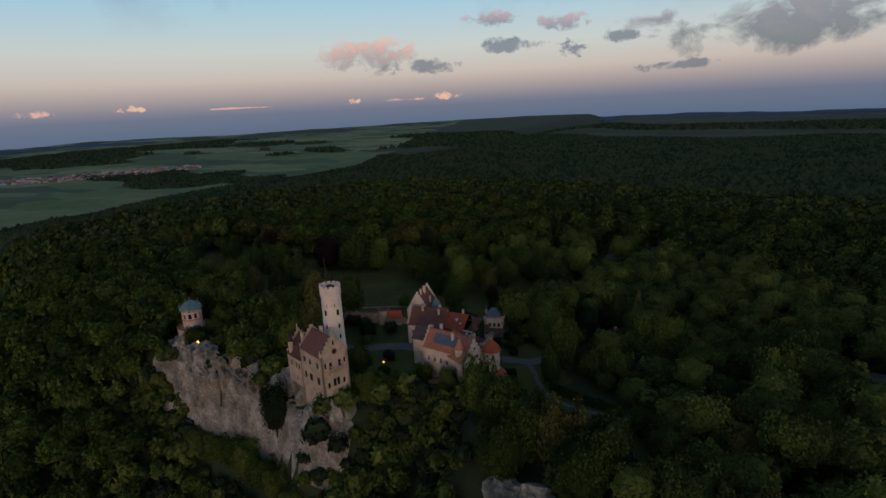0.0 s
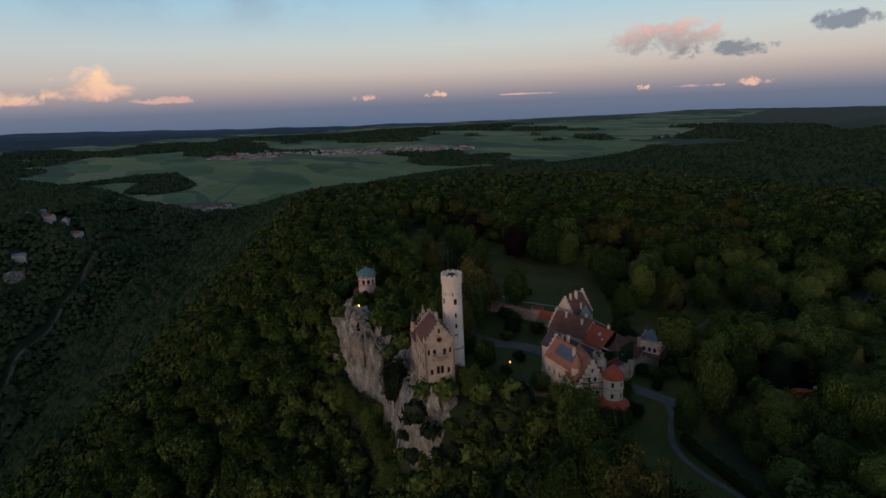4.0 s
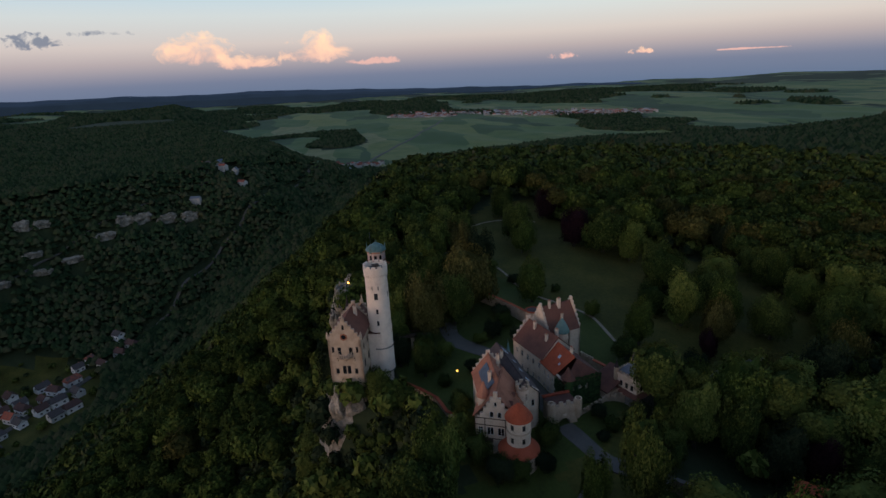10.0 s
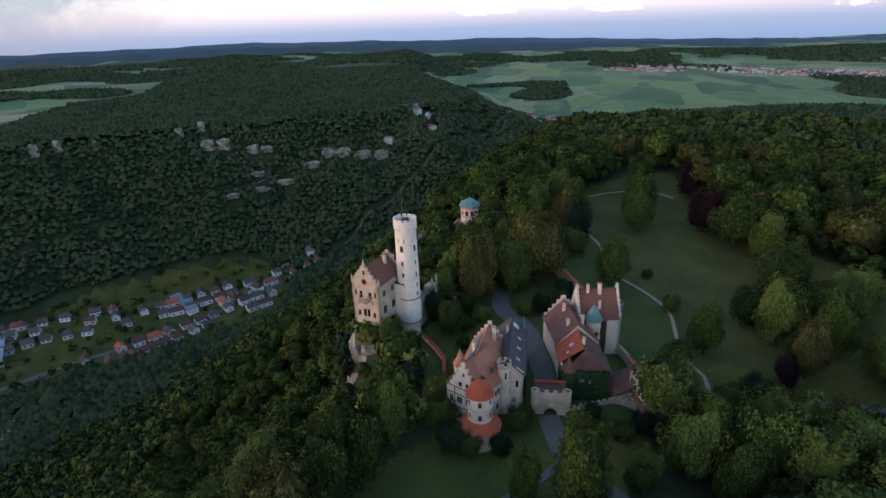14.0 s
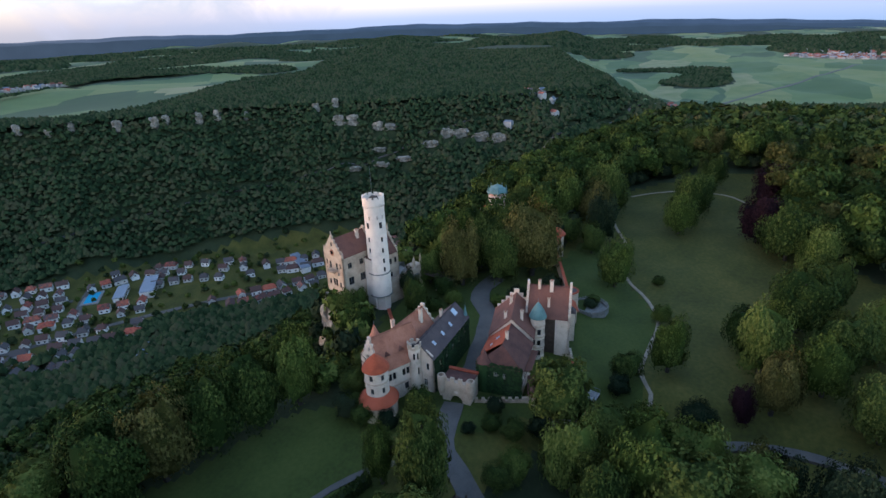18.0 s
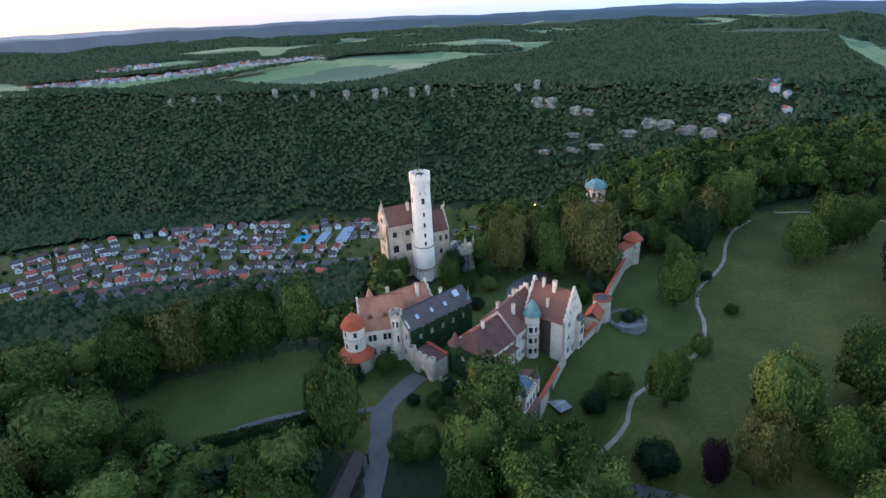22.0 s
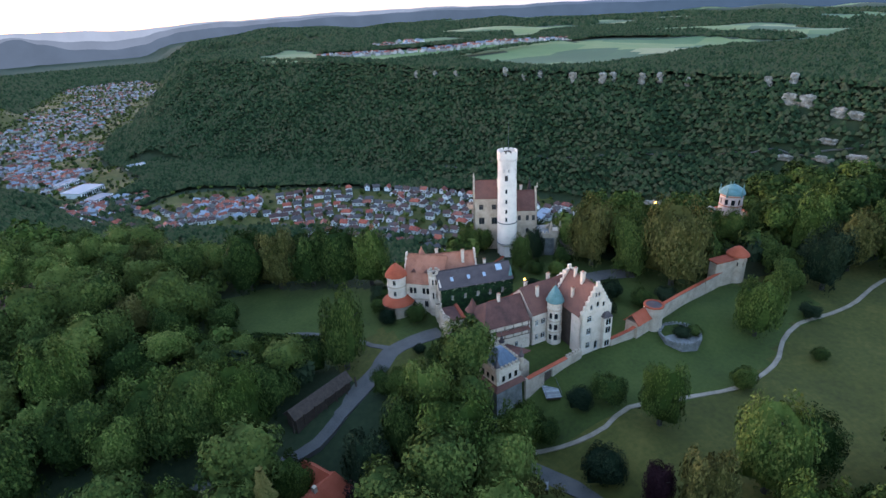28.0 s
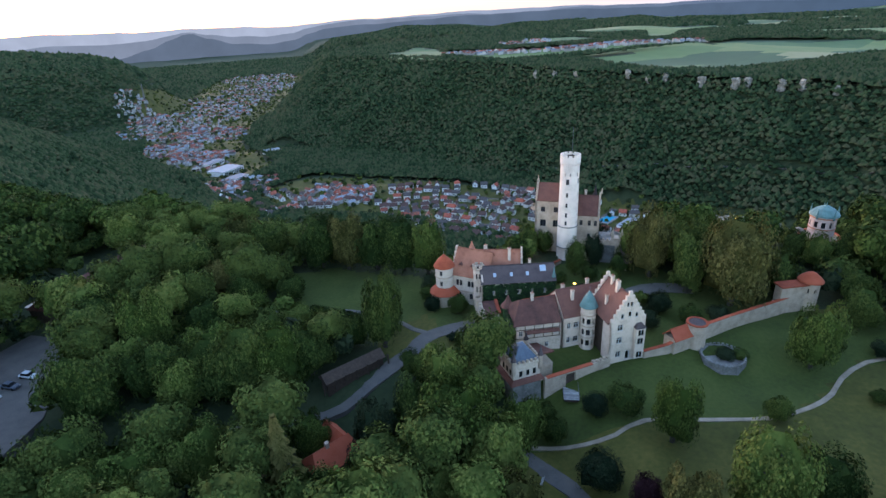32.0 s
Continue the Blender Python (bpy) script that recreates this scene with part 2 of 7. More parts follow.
MAT["wood_dark"] = material("dark_timber", [(0.035, 0.022, 0.016), (0.06, 0.04, 0.028), (0.09, 0.06, 0.04)], 1.5, 0.85, 0.4, 8)
MAT["glass"] = material("window_glass", [(0.012, 0.014, 0.018), (0.02, 0.022, 0.026)], 0.5, 0.12, 0.0, 4, specular=0.6)
MAT["metal"] = material("grey_metal", [(0.10, 0.10, 0.11), (0.18, 0.18, 0.19)], 2.0, 0.45, 0.1, 5, metal=0.7)
MAT["bark"] = material("bark", [(0.03, 0.025, 0.02), (0.07, 0.06, 0.05)], 2.0, 0.95, 0.8, 6)
MAT["ivy"] = material("ivy_leaves", [(0.006, 0.020, 0.005), (0.012, 0.036, 0.008), (0.022, 0.055, 0.013)], 0.9, 0.8, 0.5, 6, island=0.8)


def leaf_material(name, stops, scale=0.12, island=0.5, per_object=0.35):
    return material(name, stops, scale, 0.95, 0.4, 14, space="World", island=island, per_object=per_object, specular=0.04)


MAT["leaf"] = leaf_material("broad_leaves", [(0.019, 0.032, 0.008), (0.04, 0.06, 0.014), (0.074, 0.09, 0.0215)])
MAT["leaf_fresh"] = leaf_material("fresh_leaves", [(0.03, 0.048, 0.0098), (0.064, 0.091, 0.0185), (0.108, 0.126, 0.03)])
MAT["leaf_gold"] = leaf_material("golden_leaves", [(0.0342, 0.0374, 0.0099), (0.0723, 0.0663, 0.0178), (0.1067, 0.0936, 0.0296)])
MAT["leaf_purple"] = leaf_material("copper_beech_leaves", [(0.0090, 0.0047, 0.0068), (0.0179, 0.0083, 0.0106), (0.0299, 0.0130, 0.0152)])
MAT["leaf_dark"] = leaf_material("dark_needles", [(0.0085, 0.016, 0.008), (0.0175, 0.0275, 0.013), (0.031, 0.041, 0.019)])
MAT["canopy"] = leaf_material("forest_canopy", [(0.016, 0.029, 0.012), (0.028, 0.0455, 0.0175), (0.046, 0.064, 0.025), (0.064, 0.064, 0.03)], 0.02, 0.5, 0.0)


def field_material():
    m = bpy.data.materials.new("farm_fields")
    m.use_nodes = True
    g = Nodes(m.node_tree)
    pos = g.add("ShaderNodeNewGeometry").outputs["Position"]
    mp = g.add("ShaderNodeMapping")
    mp.inputs["Rotation"].default_value = (0, 0, 0.5)
    mp.inputs["Scale"].default_value = (0.0042, 0.0105, 0.0)
    g.link(pos, mp.inputs[0])
    vor = g.t.nodes.new("ShaderNodeTexVoronoi")
    vor.distance = "CHEBYCHEV"
    vor.inputs["Scale"].default_value = 1.0
    g.link(mp.outputs[0], vor.inputs["Vector"])
    sep = g.add("ShaderNodeSeparateColor")
    g.link(vor.outputs["Color"], sep.inputs[0])
    grain = g.noise(pos, 0.03, 5)
    fac = g.math("ADD", sep.outputs[0], g.math("MULTIPLY", g.math("SUBTRACT", grain, 0.5), 0.25))
    col = g.ramp(fac, [(0.00, (0.030, 0.060, 0.016)), (0.28, (0.048, 0.092, 0.020)), (0.46, (0.088, 0.132, 0.030)), (0.62, (0.155, 0.170, 0.046)), (0.78, (0.052, 0.098, 0.023)), (0.90, (0.105, 0.142, 0.036)), (1.00, (0.21, 0.19, 0.078))])
    b = g.add("ShaderNodeBsdfPrincipled", Roughness=0.95)
    g.link(col, b.inputs["Base Color"])
    g.link(b.outputs[0], g.add("ShaderNodeOutputMaterial").inputs[0])
    return m


MAT["fields"] = field_material()


# ---- small builders ----
def mesh_object(name, verts, faces, mats, parent=None, indices=None, smooth=False):
    me = bpy.data.meshes.new(name)
    me.from_pydata([tuple(v) for v in verts], [], [tuple(f) for f in faces])
    for m in mats if isinstance(mats, (list, tuple)) else [mats]:
        me.materials.append(m)
    if indices is not None:
        me.polygons.foreach_set("material_index", indices)
    if smooth:
        me.polygons.foreach_set("use_smooth", [True] * len(me.polygons))
    me.update()
    ob = new(name, me)
    if parent is not None:
        ob.parent = parent
    return ob


def part(name, bm, mat, parent, label="", smooth=False):
    """Links a bmesh as one mesh object under a thing or a part."""
    me = bpy.data.meshes.new(name)
    bmesh.ops.recalc_face_normals(bm, faces=bm.faces)
    bm.to_mesh(me)
    bm.free()
    me.materials.append(mat)
    if smooth:
        me.polygons.foreach_set("use_smooth", [True] * len(me.polygons))
    ob = new(name, me)
    ob.parent = parent
    if label:
        tagged(ob, label)
    return ob


def thing(name, m, label, category, group="", kind=""):
    ob = new(name)
    ob.matrix_world = m
    ob.empty_display_size = 0.5
    return tagged(ob, label, category, group, kind)


def add_box(bm, x0, y0, z0, x1, y1, z1):
    v = [bm.verts.new(p) for p in ((x0, y0, z0), (x1, y0, z0), (x1, y1, z0), (x0, y1, z0), (x0, y0, z1), (x1, y0, z1), (x1, y1, z1), (x0, y1, z1))]
    for f in ((0, 3, 2, 1), (4, 5, 6, 7), (0, 1, 5, 4), (1, 2, 6, 5), (2, 3, 7, 6), (3, 0, 4, 7)):
        bm.faces.new([v[i] for i in f])


def box(x0, y0, z0, x1, y1, z1, bevel=0.0):
    bm = bmesh.new()
    add_box(bm, x0, y0, z0, x1, y1, z1)
    if bevel:
        bmesh.ops.bevel(bm, geom=bm.edges[:], offset=bevel, segments=1, affect="EDGES")
    return bm


def lathe(profile, segments=24, cx=0.0, cy=0.0, closed=False):
    """A surface of revolution round the z axis; profile as (radius, z) pairs from bottom to top."""
    bm = bmesh.new()
    rings = []
    for r, z in profile:
        if r < 1e-4:
            rings.append([bm.verts.new((cx, cy, z))])
        else:
            rings.append([bm.verts.new((cx + r * math.cos(2 * math.pi * i / segments), cy + r * math.sin(2 * math.pi * i / segments), z)) for i in range(segments)])
    pairs = list(zip(rings, rings[1:])) + ([(rings[-1], rings[0])] if closed else [])
    for a, b in pairs:
        for i in range(segments):
            j = (i + 1) % segments
            f = [a[i % len(a)], a[j % len(a)], b[j % len(b)], b[i % len(b)]]
            f = list(dict.fromkeys(f))
            if len(f) > 2:
                bm.faces.new(f)
    return bm

# ---- the lie of the land ----
# The castle's plateau ends at a brink over the valley; the far plateau ends at a crest with small cliffs.
BRINK = [(-1500, 3600), (-950, 1900), (-700, 1100), (-720, 640), (-735, 430), (-610, 300), (-420, 212), (-250, 148), (-165, 118), (-135, 113), (-104, 108), (-88, 101), (-78, 102), (-73, 112), (-62, 120), (-50, 120), (-40, 107), (-20, 93), (10, 80), (60, 60), (110, 34), (170, -20), (250, -140), (330, -300), (430, -480), (560, -640), (720, -740), (1000, -860), (1500, -960), (3000, -1150), (4900, -1300)]
CREST = [(-3800, -300), (-2000, -160), (-1250, 0), (-900, 105), (-765, 130), (-690, 70), (-655, 0), (-600, -120), (-555, -240), (-490, -335), (-430, -405), (-355, -500), (-290, -590), (-190, -740), (-60, -880), (50, -970), (80, -1070), (40, -1200), (-70, -1330), (-330, -1500), (-420, -1900), (-250, -2500), (150, -3300), (500, -4700)]
MEADOW = [(-54, 178), (-62, 172), (-80, 167), (-100, 163), (-130, 156), (-150, 160), (-185, 165), (-214, 180), (-238, 212), (-232, 234), (-190, 230), (-150, 238), (-118, 262), (-80, 262), (-58, 240), (-44, 214), (-44, 192)]

COURT = [(-136, 158), (-100, 167), (-86, 170), (-60, 176), (-53, 162), (-44, 150), (-42, 132), (-52, 125), (-64, 124), (-80, 119), (-92, 120), (-106, 122), (-114, 136), (-136, 150)]
GARDEN = [(-56, 178), (-62, 174), (-86, 169), (-100, 167), (-130, 158), (-150, 164), (-140, 178), (-132, 177), (-124, 180), (-112, 186), (-102, 188), (-91, 186), (-79, 184), (-66, 185.5), (-54, 184)]
LAWN = [(0, 104), (-18, 103), (-28, 109), (-42, 117), (-46, 123), (-41, 140), (-30, 143), (-20, 138), (-8, 133), (0, 124)]
PLATEAU_FIELDS = [
    [(-64, -870), (-70, -1000), (-150, -1210), (-205, -1140), (-165, -800)],
    [(-385, -690), (-395, -560), (-432, -460), (-500, -425), (-660, -480), (-850, -540), (-960, -640), (-970, -730), (-740, -770), (-630, -715), (-530, -710)],
    [(-75, -1060), (-110, -960), (-135, -880), (-200, -790), (-260, -700), (-390, -720), (-640, -715), (-660, -800), (-480, -850), (-300, -880), (-215, -960), (-150, -1130)],
    [(-360, -1090), (-440, -1260), (-590, -1260), (-640, -1120), (-450, -1070)], [(-520, -1500), (-590, -1760), (-760, -1700), (-960, -1450), (-900, -1330), (-670, -1344)], [(-900, -860), (-1120, -730), (-1180, -780), (-960, -930)]]
VILLAGE_LINE = [(60, -510), (-100, -420), (-230, -330), (-340, -240), (-420, -130)]
TOWN_LINE = [(240, -680), (340, -900), (400, -1150), (440, -1450), (400, -1850), (430, -2250)]


def signed_distance(X, Y, line):
    """Distance to a polyline, positive on its left."""
    best = np.full(X.shape, 1e18)
    side = np.ones(X.shape)
    for (ax, ay), (bx, by) in zip(line, line[1:]):
        dx, dy = bx - ax, by - ay
        t = np.clip(((X - ax) * dx + (Y - ay) * dy) / (dx * dx + dy * dy), 0, 1)
        px, py = X - ax - t * dx, Y - ay - t * dy
        d = px * px + py * py
        s = np.sign(dx * (Y - ay) - dy * (X - ax))
        closer = d < best - 1e-6
        best = np.where(closer, d, best)
        side = np.where(closer, s, side)
    return np.sqrt(best) * np.where(side == 0, 1, side)


def inside(X, Y, poly):
    """True where a point lies in the polygon."""
    r = np.zeros(X.shape, bool)
    for (ax, ay), (bx, by) in zip(poly, poly[1:] + poly[:1]):
        c = ((ay > Y) != (by > Y)) & (X < (bx - ax) * (Y - ay) / (by - ay + 1e-12) + ax)
        r ^= c
    return r


def step(a, b, v):
    t = np.clip((v - a) / (b - a), 0, 1)
    return t * t * (3 - 2 * t)


WAVES = [(random.uniform(0, 6.28), random.uniform(0.7, 1.4), random.uniform(0, 6.28)) for _ in range(14)]


def rolling(X, Y, length, count=7, shift=0):
    """Soft rolling noise of about unit size."""
    s = np.zeros(X.shape)
    for i in range(count):
        a, k, p = WAVES[(i + shift) % len(WAVES)]
        w = 6.283 / length * k
        s = s + np.sin((X * math.cos(a) + Y * math.sin(a)) * w + p + 0.7 * np.sin((X * math.sin(a) - Y * math.cos(a)) * w * 0.6 + p))
    return s / math.sqrt(count)


def land(X, Y):
    """Height of the ground, with the distances to the brink and the crest."""
    X, Y = np.asarray(X, float), np.asarray(Y, float)
    da = signed_distance(X, Y, BRINK)
    db = -signed_distance(X, Y, CREST)
    floor = -162 + 92 * step(-430, -820, X) - 14 * step(-500, -1100, Y) - 14 * step(-1800, -3200, Y) + 2.0 * rolling(X, Y, 160, 5)
    floor = floor + 6 * rolling(X, Y, 1500, 5, 3) * step(-900, -1600, X) - 38 * step(-1500, -4200, X)
    far = np.hypot(X + 80, Y - 140)
    top_a = 1.2 + 6 * step(-180, -260, X) * step(150, 230, Y) - 4.6 * step(-75, -58, X) * step(163, 178, Y) - 2.0 * step(-52, -25, X)
    top_a = top_a - 3.0 * step(163, 182, Y) * step(-170, -110, X) * step(-40, -70, X) - 48 * step(120, 260, X) * step(120, -150, Y) + 28 * step(260, 420, X) * step(-330, -640, Y) - 48 * step(300, 760, -X) - 13 * step(320, 900, far) - 0.026 * np.maximum(far - 700, 0) * step(700, 1200, far) + 3.5 * rolling(X, Y, 420, 6) * step(180, 420, far) + 0.35 * rolling(X, Y, 34, 5)
    top_b = -24 + 6 * np.exp(-(((X + 960) / 260) ** 2 + ((Y + 170) / 200) ** 2)) + 6 * step(-500, -900, Y) + 7 * rolling(X, Y, 700, 6, 2) * step(60, 320, db) + 13 * rolling(X, Y, 1300, 6, 7) * step(1200, 2600, far) + 6 * rolling(X, Y, 520, 6, 4) * step(1000, 2000, far) - 60 * step(1100, 4500, far) - 55 * step(-300, 500, X) * step(-1300, -1700, Y)
    wa = 235 - 70 * np.exp(-((X + 85) ** 2 + (Y - 105) ** 2) / 120 ** 2)
    ua = np.clip(1 + da / wa, 0, 1)
    ub = np.clip(1 + db / (125 + 65 * step(-620, -900, Y)), 0, 1)
    ha = np.where(da >= 0, top_a, floor + (top_a - floor) * ua ** 1.2)
    ha = ha - 21 * step(1.5, -5, da) * np.exp(-((X + 118) / 52) ** 4) * (Y < 170)
    hb = np.where(db >= 0, top_b, floor + (top_b - floor) * ub ** 1.25)
    # the wooded hill across the side valley
    knoll = np.hypot((X - 1000) * np.where(X > 1000, 0.45, 1.0), Y + 1500)
    knoll = np.interp(knoll, (0, 136, 230, 290, 340, 385, 430, 480), (8, -10, -24, -40, -74, -118, -162, -230))
    hb = np.maximum(hb, knoll)
    rough = (2.2 * rolling(X, Y, 55, 7, 5) + 6.0 * rolling(X, Y, 170, 7, 8) * (db > da)) * np.clip(np.minimum(-da, -db) / 40, 0, 1)
    return np.maximum(np.maximum(ha, hb), floor) + rough * (np.maximum(ha, hb) > floor + 4), da, db


def ground_z(x, y):
    return float(land(np.array([x]), np.array([y]))[0][0])


def far_woods(X, Y):
    """Patches of wood among the far fields."""
    return rolling(X, Y, 900, 7, 1) + 0.5 * rolling(X, Y, 320, 5, 6)


def cover(X, Y):
    """0 forest floor, 1 meadow grass, 2 fields, 3 garden lawn."""
    h, da, db = land(X, Y)
    c = np.zeros(X.shape, int)
    low = (da < -225) & (db < -105)
    c[low & (X < -770)] = 2
    c[low & (X >= -770)] = np.where((np.abs(signed_distance(X, Y, VILLAGE_LINE)) < 78) | (np.abs(signed_distance(X, Y, TOWN_LINE)) < 95 + 90 * step(-900, -1400, Y)), 1, 0)[low & (X >= -770)]
    plain = (X < -780) & (db < -12) & (da < -40)
    c[plain] = 2
    c[plain & (far_woods(X, Y) > 0.95 - 2.0 * step(1600, 2900, -X))] = 0
    c[plain & (X < -3300)] = np.where(rolling(X, Y, 700, 6, 4) > 0.2, 0, 2)[plain & (X < -3300)]
    c[(db > 520) & (far_woods(X, Y) < -0.6)] = 2
    for poly in PLATEAU_FIELDS:
        c[inside(X, Y, poly) & (db > 10)] = 2
    far_a = (da > 700) & (rolling(X, Y, 800, 6, 9) > 1.6)
    c[far_a] = 2
    near = inside(X, Y, MEADOW) | inside(X, Y, COURT) | ((((X + 70) / 42) ** 2 + ((Y - 146) / 25) ** 2) < 1) | inside(X, Y, LAWN) | ((((X - 54) / 13) ** 2 + ((Y - 152) / 24) ** 2) < 1)
    c[near & (da > 2)] = 1
    c[(inside(X, Y, GARDEN) | inside(X, Y, COURT) | inside(X, Y, LAWN)) & (da > 2)] = 3
    return c, h, da, db


def build_ground():
    n, reach, a = 400, 4880.0, 62.0
    b = math.asinh(reach / a)
    u = np.linspace(-1, 1, n)
    gx = -75 + a * np.sinh(b * u)
    gy = 120 + a * np.sinh(b * u)
    X, Y = np.meshgrid(gx, gy)
    c, h, da, db = cover(X, Y)
    steep = np.hypot(np.gradient(h, gx, axis=1), np.gradient(h, gy, axis=0))
    c[(steep > 1.5) & (da < 4) & (da > np.where(X < -102, -4.6, -3.6)) & (X < -76) & (X > -165)] = 4
    verts = np.stack([X.ravel(), Y.ravel(), h.ravel()], 1)
    i = np.arange(n * n).reshape(n, n)
    quads = np.stack([i[:-1, :-1].ravel(), i[:-1, 1:].ravel(), i[1:, 1:].ravel(), i[1:, :-1].ravel()], 1)
    me = bpy.data.meshes.new("ground")
    me.vertices.add(len(verts))
    me.vertices.foreach_set("co", verts.ravel())
    me.loops.add(len(quads) * 4)
    me.loops.foreach_set("vertex_index", quads.ravel())
    me.polygons.add(len(quads))
    me.polygons.foreach_set("loop_start", np.arange(0, len(quads) * 4, 4))
    for key in ("forest_floor", "grass", "fields", "lawn", "rock"):
        me.materials.append(MAT[key])
    me.polygons.foreach_set("material_index", c[:-1, :-1].ravel())
    me.polygons.foreach_set("use_smooth", [True] * len(quads))
    me.update(calc_edges=True)
    me.validate()
    return tagged(new("ground", me), "wooded plateau, grassy meadow, deep valley and patchwork farm fields", "ground", kind="structure")


ground = build_ground()

# ---- forest: joined crowns, nearest ones leafier ----
def ico(level):
    bm = bmesh.new()
    bmesh.ops.create_icosphere(bm, subdivisions=level, radius=1)
    v = np.array([p.co[:] for p in bm.verts])
    f = np.array([[q.index for q in p.verts] for p in bm.faces])
    bm.free()
    return v, f


def crown_leafy(seed, tufts, count=11, spread=0.58, size=(0.26, 0.5), main=0.66, level=2):
    """Verts and faces of a unit crown: a dim core under many small leaf tufts."""
    r = np.random.RandomState(seed)
    v, f = ico(level)
    lobes = [(np.array([0, 0, 0.0]), main)]
    for k in range(count):
        a, e = r.uniform(0, 6.28), r.uniform(-0.5, 0.9)
        lobes.append((np.array([spread * math.cos(a) * math.cos(e), spread * math.sin(a) * math.cos(e), spread * 1.1 * math.sin(e)]), r.uniform(*size)))
    core = v * 0.8
    for i, p in enumerate(v):
        reach = max((np.dot(p, c) + math.sqrt(max(0.0, np.dot(p, c) ** 2 - np.dot(c, c) + s * s))) if np.dot(p, c) ** 2 - np.dot(c, c) + s * s > 0 else 0.3 for c, s in lobes)
        core[i] = p * reach * 0.86
    verts, faces = [core], [f]
    base = len(core)
    d = r.normal(size=(tufts, 3))
    d[:, 2] = np.abs(d[:, 2]) * 1.0 - 0.4
    d /= np.linalg.norm(d, axis=1)[:, None]
    reach = np.zeros(tufts)
    for c, s in lobes:
        dc = d @ c
        q = dc ** 2 - c @ c + s * s
        reach = np.maximum(reach, np.where(q > 0, dc + np.sqrt(np.maximum(q, 0)), 0.4))
    mid = d * (reach * r.uniform(0.80, 1.07, tufts))[:, None]
    nrm = d + r.normal(size=(tufts, 3)) * 0.34
    nrm /= np.linalg.norm(nrm, axis=1)[:, None]
    t1 = np.cross(nrm, r.normal(size=(tufts, 3)))
    t1 /= np.linalg.norm(t1, axis=1)[:, None]
    t2 = np.cross(nrm, t1)
    s = r.uniform(0.55, 1.3, tufts)[:, None] * 2.5 / math.sqrt(tufts)
    leaf = np.stack([mid + s * (t1 * 1.3), mid + s * (t2 * 0.9 - t1 * 0.7 + nrm * 0.2), mid - s * (t2 * 0.9 + t1 * 0.7)], 1).reshape(-1, 3)
    verts.append(leaf)
    faces.append(base + np.arange(tufts)[:, None] * 3 + [0, 1, 2])
    return np.concatenate(verts), np.concatenate(faces)


def crown_cap(seed, sides=6):
    """Verts and faces of a low unit crown seen from afar: one cap of a few sides."""
    r = np.random.RandomState(seed)
    a = np.arange(sides) * 6.283 / sides + r.uniform(-0.3, 0.3, sides)
    q = r.uniform(0.85, 1.2, sides)
    ring = np.stack([q * np.cos(a), q * np.sin(a), r.uniform(-0.45, -0.25, sides)], 1)
    v = np.concatenate([[(r.uniform(-0.2, 0.2), r.uniform(-0.2, 0.2), r.uniform(0.75, 1.0))], ring])
    k = np.arange(sides)
    return v, np.stack([0 * k, 1 + k, 1 + (k + 1) % sides], 1)


def scatter(x0, x1, y0, y1, gap, seed):
    r = np.random.RandomState(seed)
    gx, gy = np.meshgrid(np.arange(x0, x1, gap), np.arange(y0, y1, gap * 0.87))
    gx = gx + np.where(np.arange(gx.shape[0]) % 2, gap / 2, 0)[:, None]
    X = (gx + r.uniform(-0.5, 0.5, gx.shape) * gap).ravel()
    Y = (gy + r.uniform(-0.5, 0.5, gy.shape) * gap).ravel()
    return X, Y, r


def forest(name, X, Y, Z, R, r, shapes, mats, label, pick=None, smooth=False):
    """One mesh of crowns standing at X, Y with radii R."""
    verts, faces, mi, base = [], [], [], 0
    which = r.randint(0, len(shapes), len(X))
    tone = r.rand(len(X)) if pick is None else pick
    for k, (v, f) in enumerate(shapes):
        ids = np.nonzero(which == k)[0]
        if not len(ids):
            continue
        a = r.uniform(0, 6.28, len(ids))
        tall = r.uniform(0.85, 1.25, len(ids))
        ca, sa = np.cos(a)[:, None], np.sin(a)[:, None]
        P = np.stack([(v[:, 0] * ca - v[:, 1] * sa) * R[ids][:, None] + X[ids][:, None], (v[:, 0] * sa + v[:, 1] * ca) * R[ids][:, None] + Y[ids][:, None], v[:, 2] * (R[ids] * tall)[:, None] + Z[ids][:, None]], 2)
        verts.append(P.reshape(-1, 3))
        faces.append((f[None] + (base + np.arange(len(ids)) * len(v))[:, None, None]).reshape(-1, 3))
        mi.append(np.repeat((tone[ids] * len(mats)).astype(int).clip(0, len(mats) - 1), len(f)))
        base += len(ids) * len(v)
    verts, faces, mi = np.concatenate(verts), np.concatenate(faces), np.concatenate(mi)
    me = bpy.data.meshes.new(name)
    me.vertices.add(len(verts))
    me.vertices.foreach_set("co", verts.ravel())
    me.loops.add(len(faces) * 3)
    me.loops.foreach_set("vertex_index", faces.ravel())
    me.polygons.add(len(faces))
    me.polygons.foreach_set("loop_start", np.arange(0, len(faces) * 3, 3))
    for m in mats:
        me.materials.append(MAT[m])
    me.polygons.foreach_set("material_index", mi)
    if smooth:
        me.polygons.foreach_set("use_smooth", [True] * len(faces))
    me.update(calc_edges=True)
    return tagged(new(name, me), label, "forest", kind="stuff")


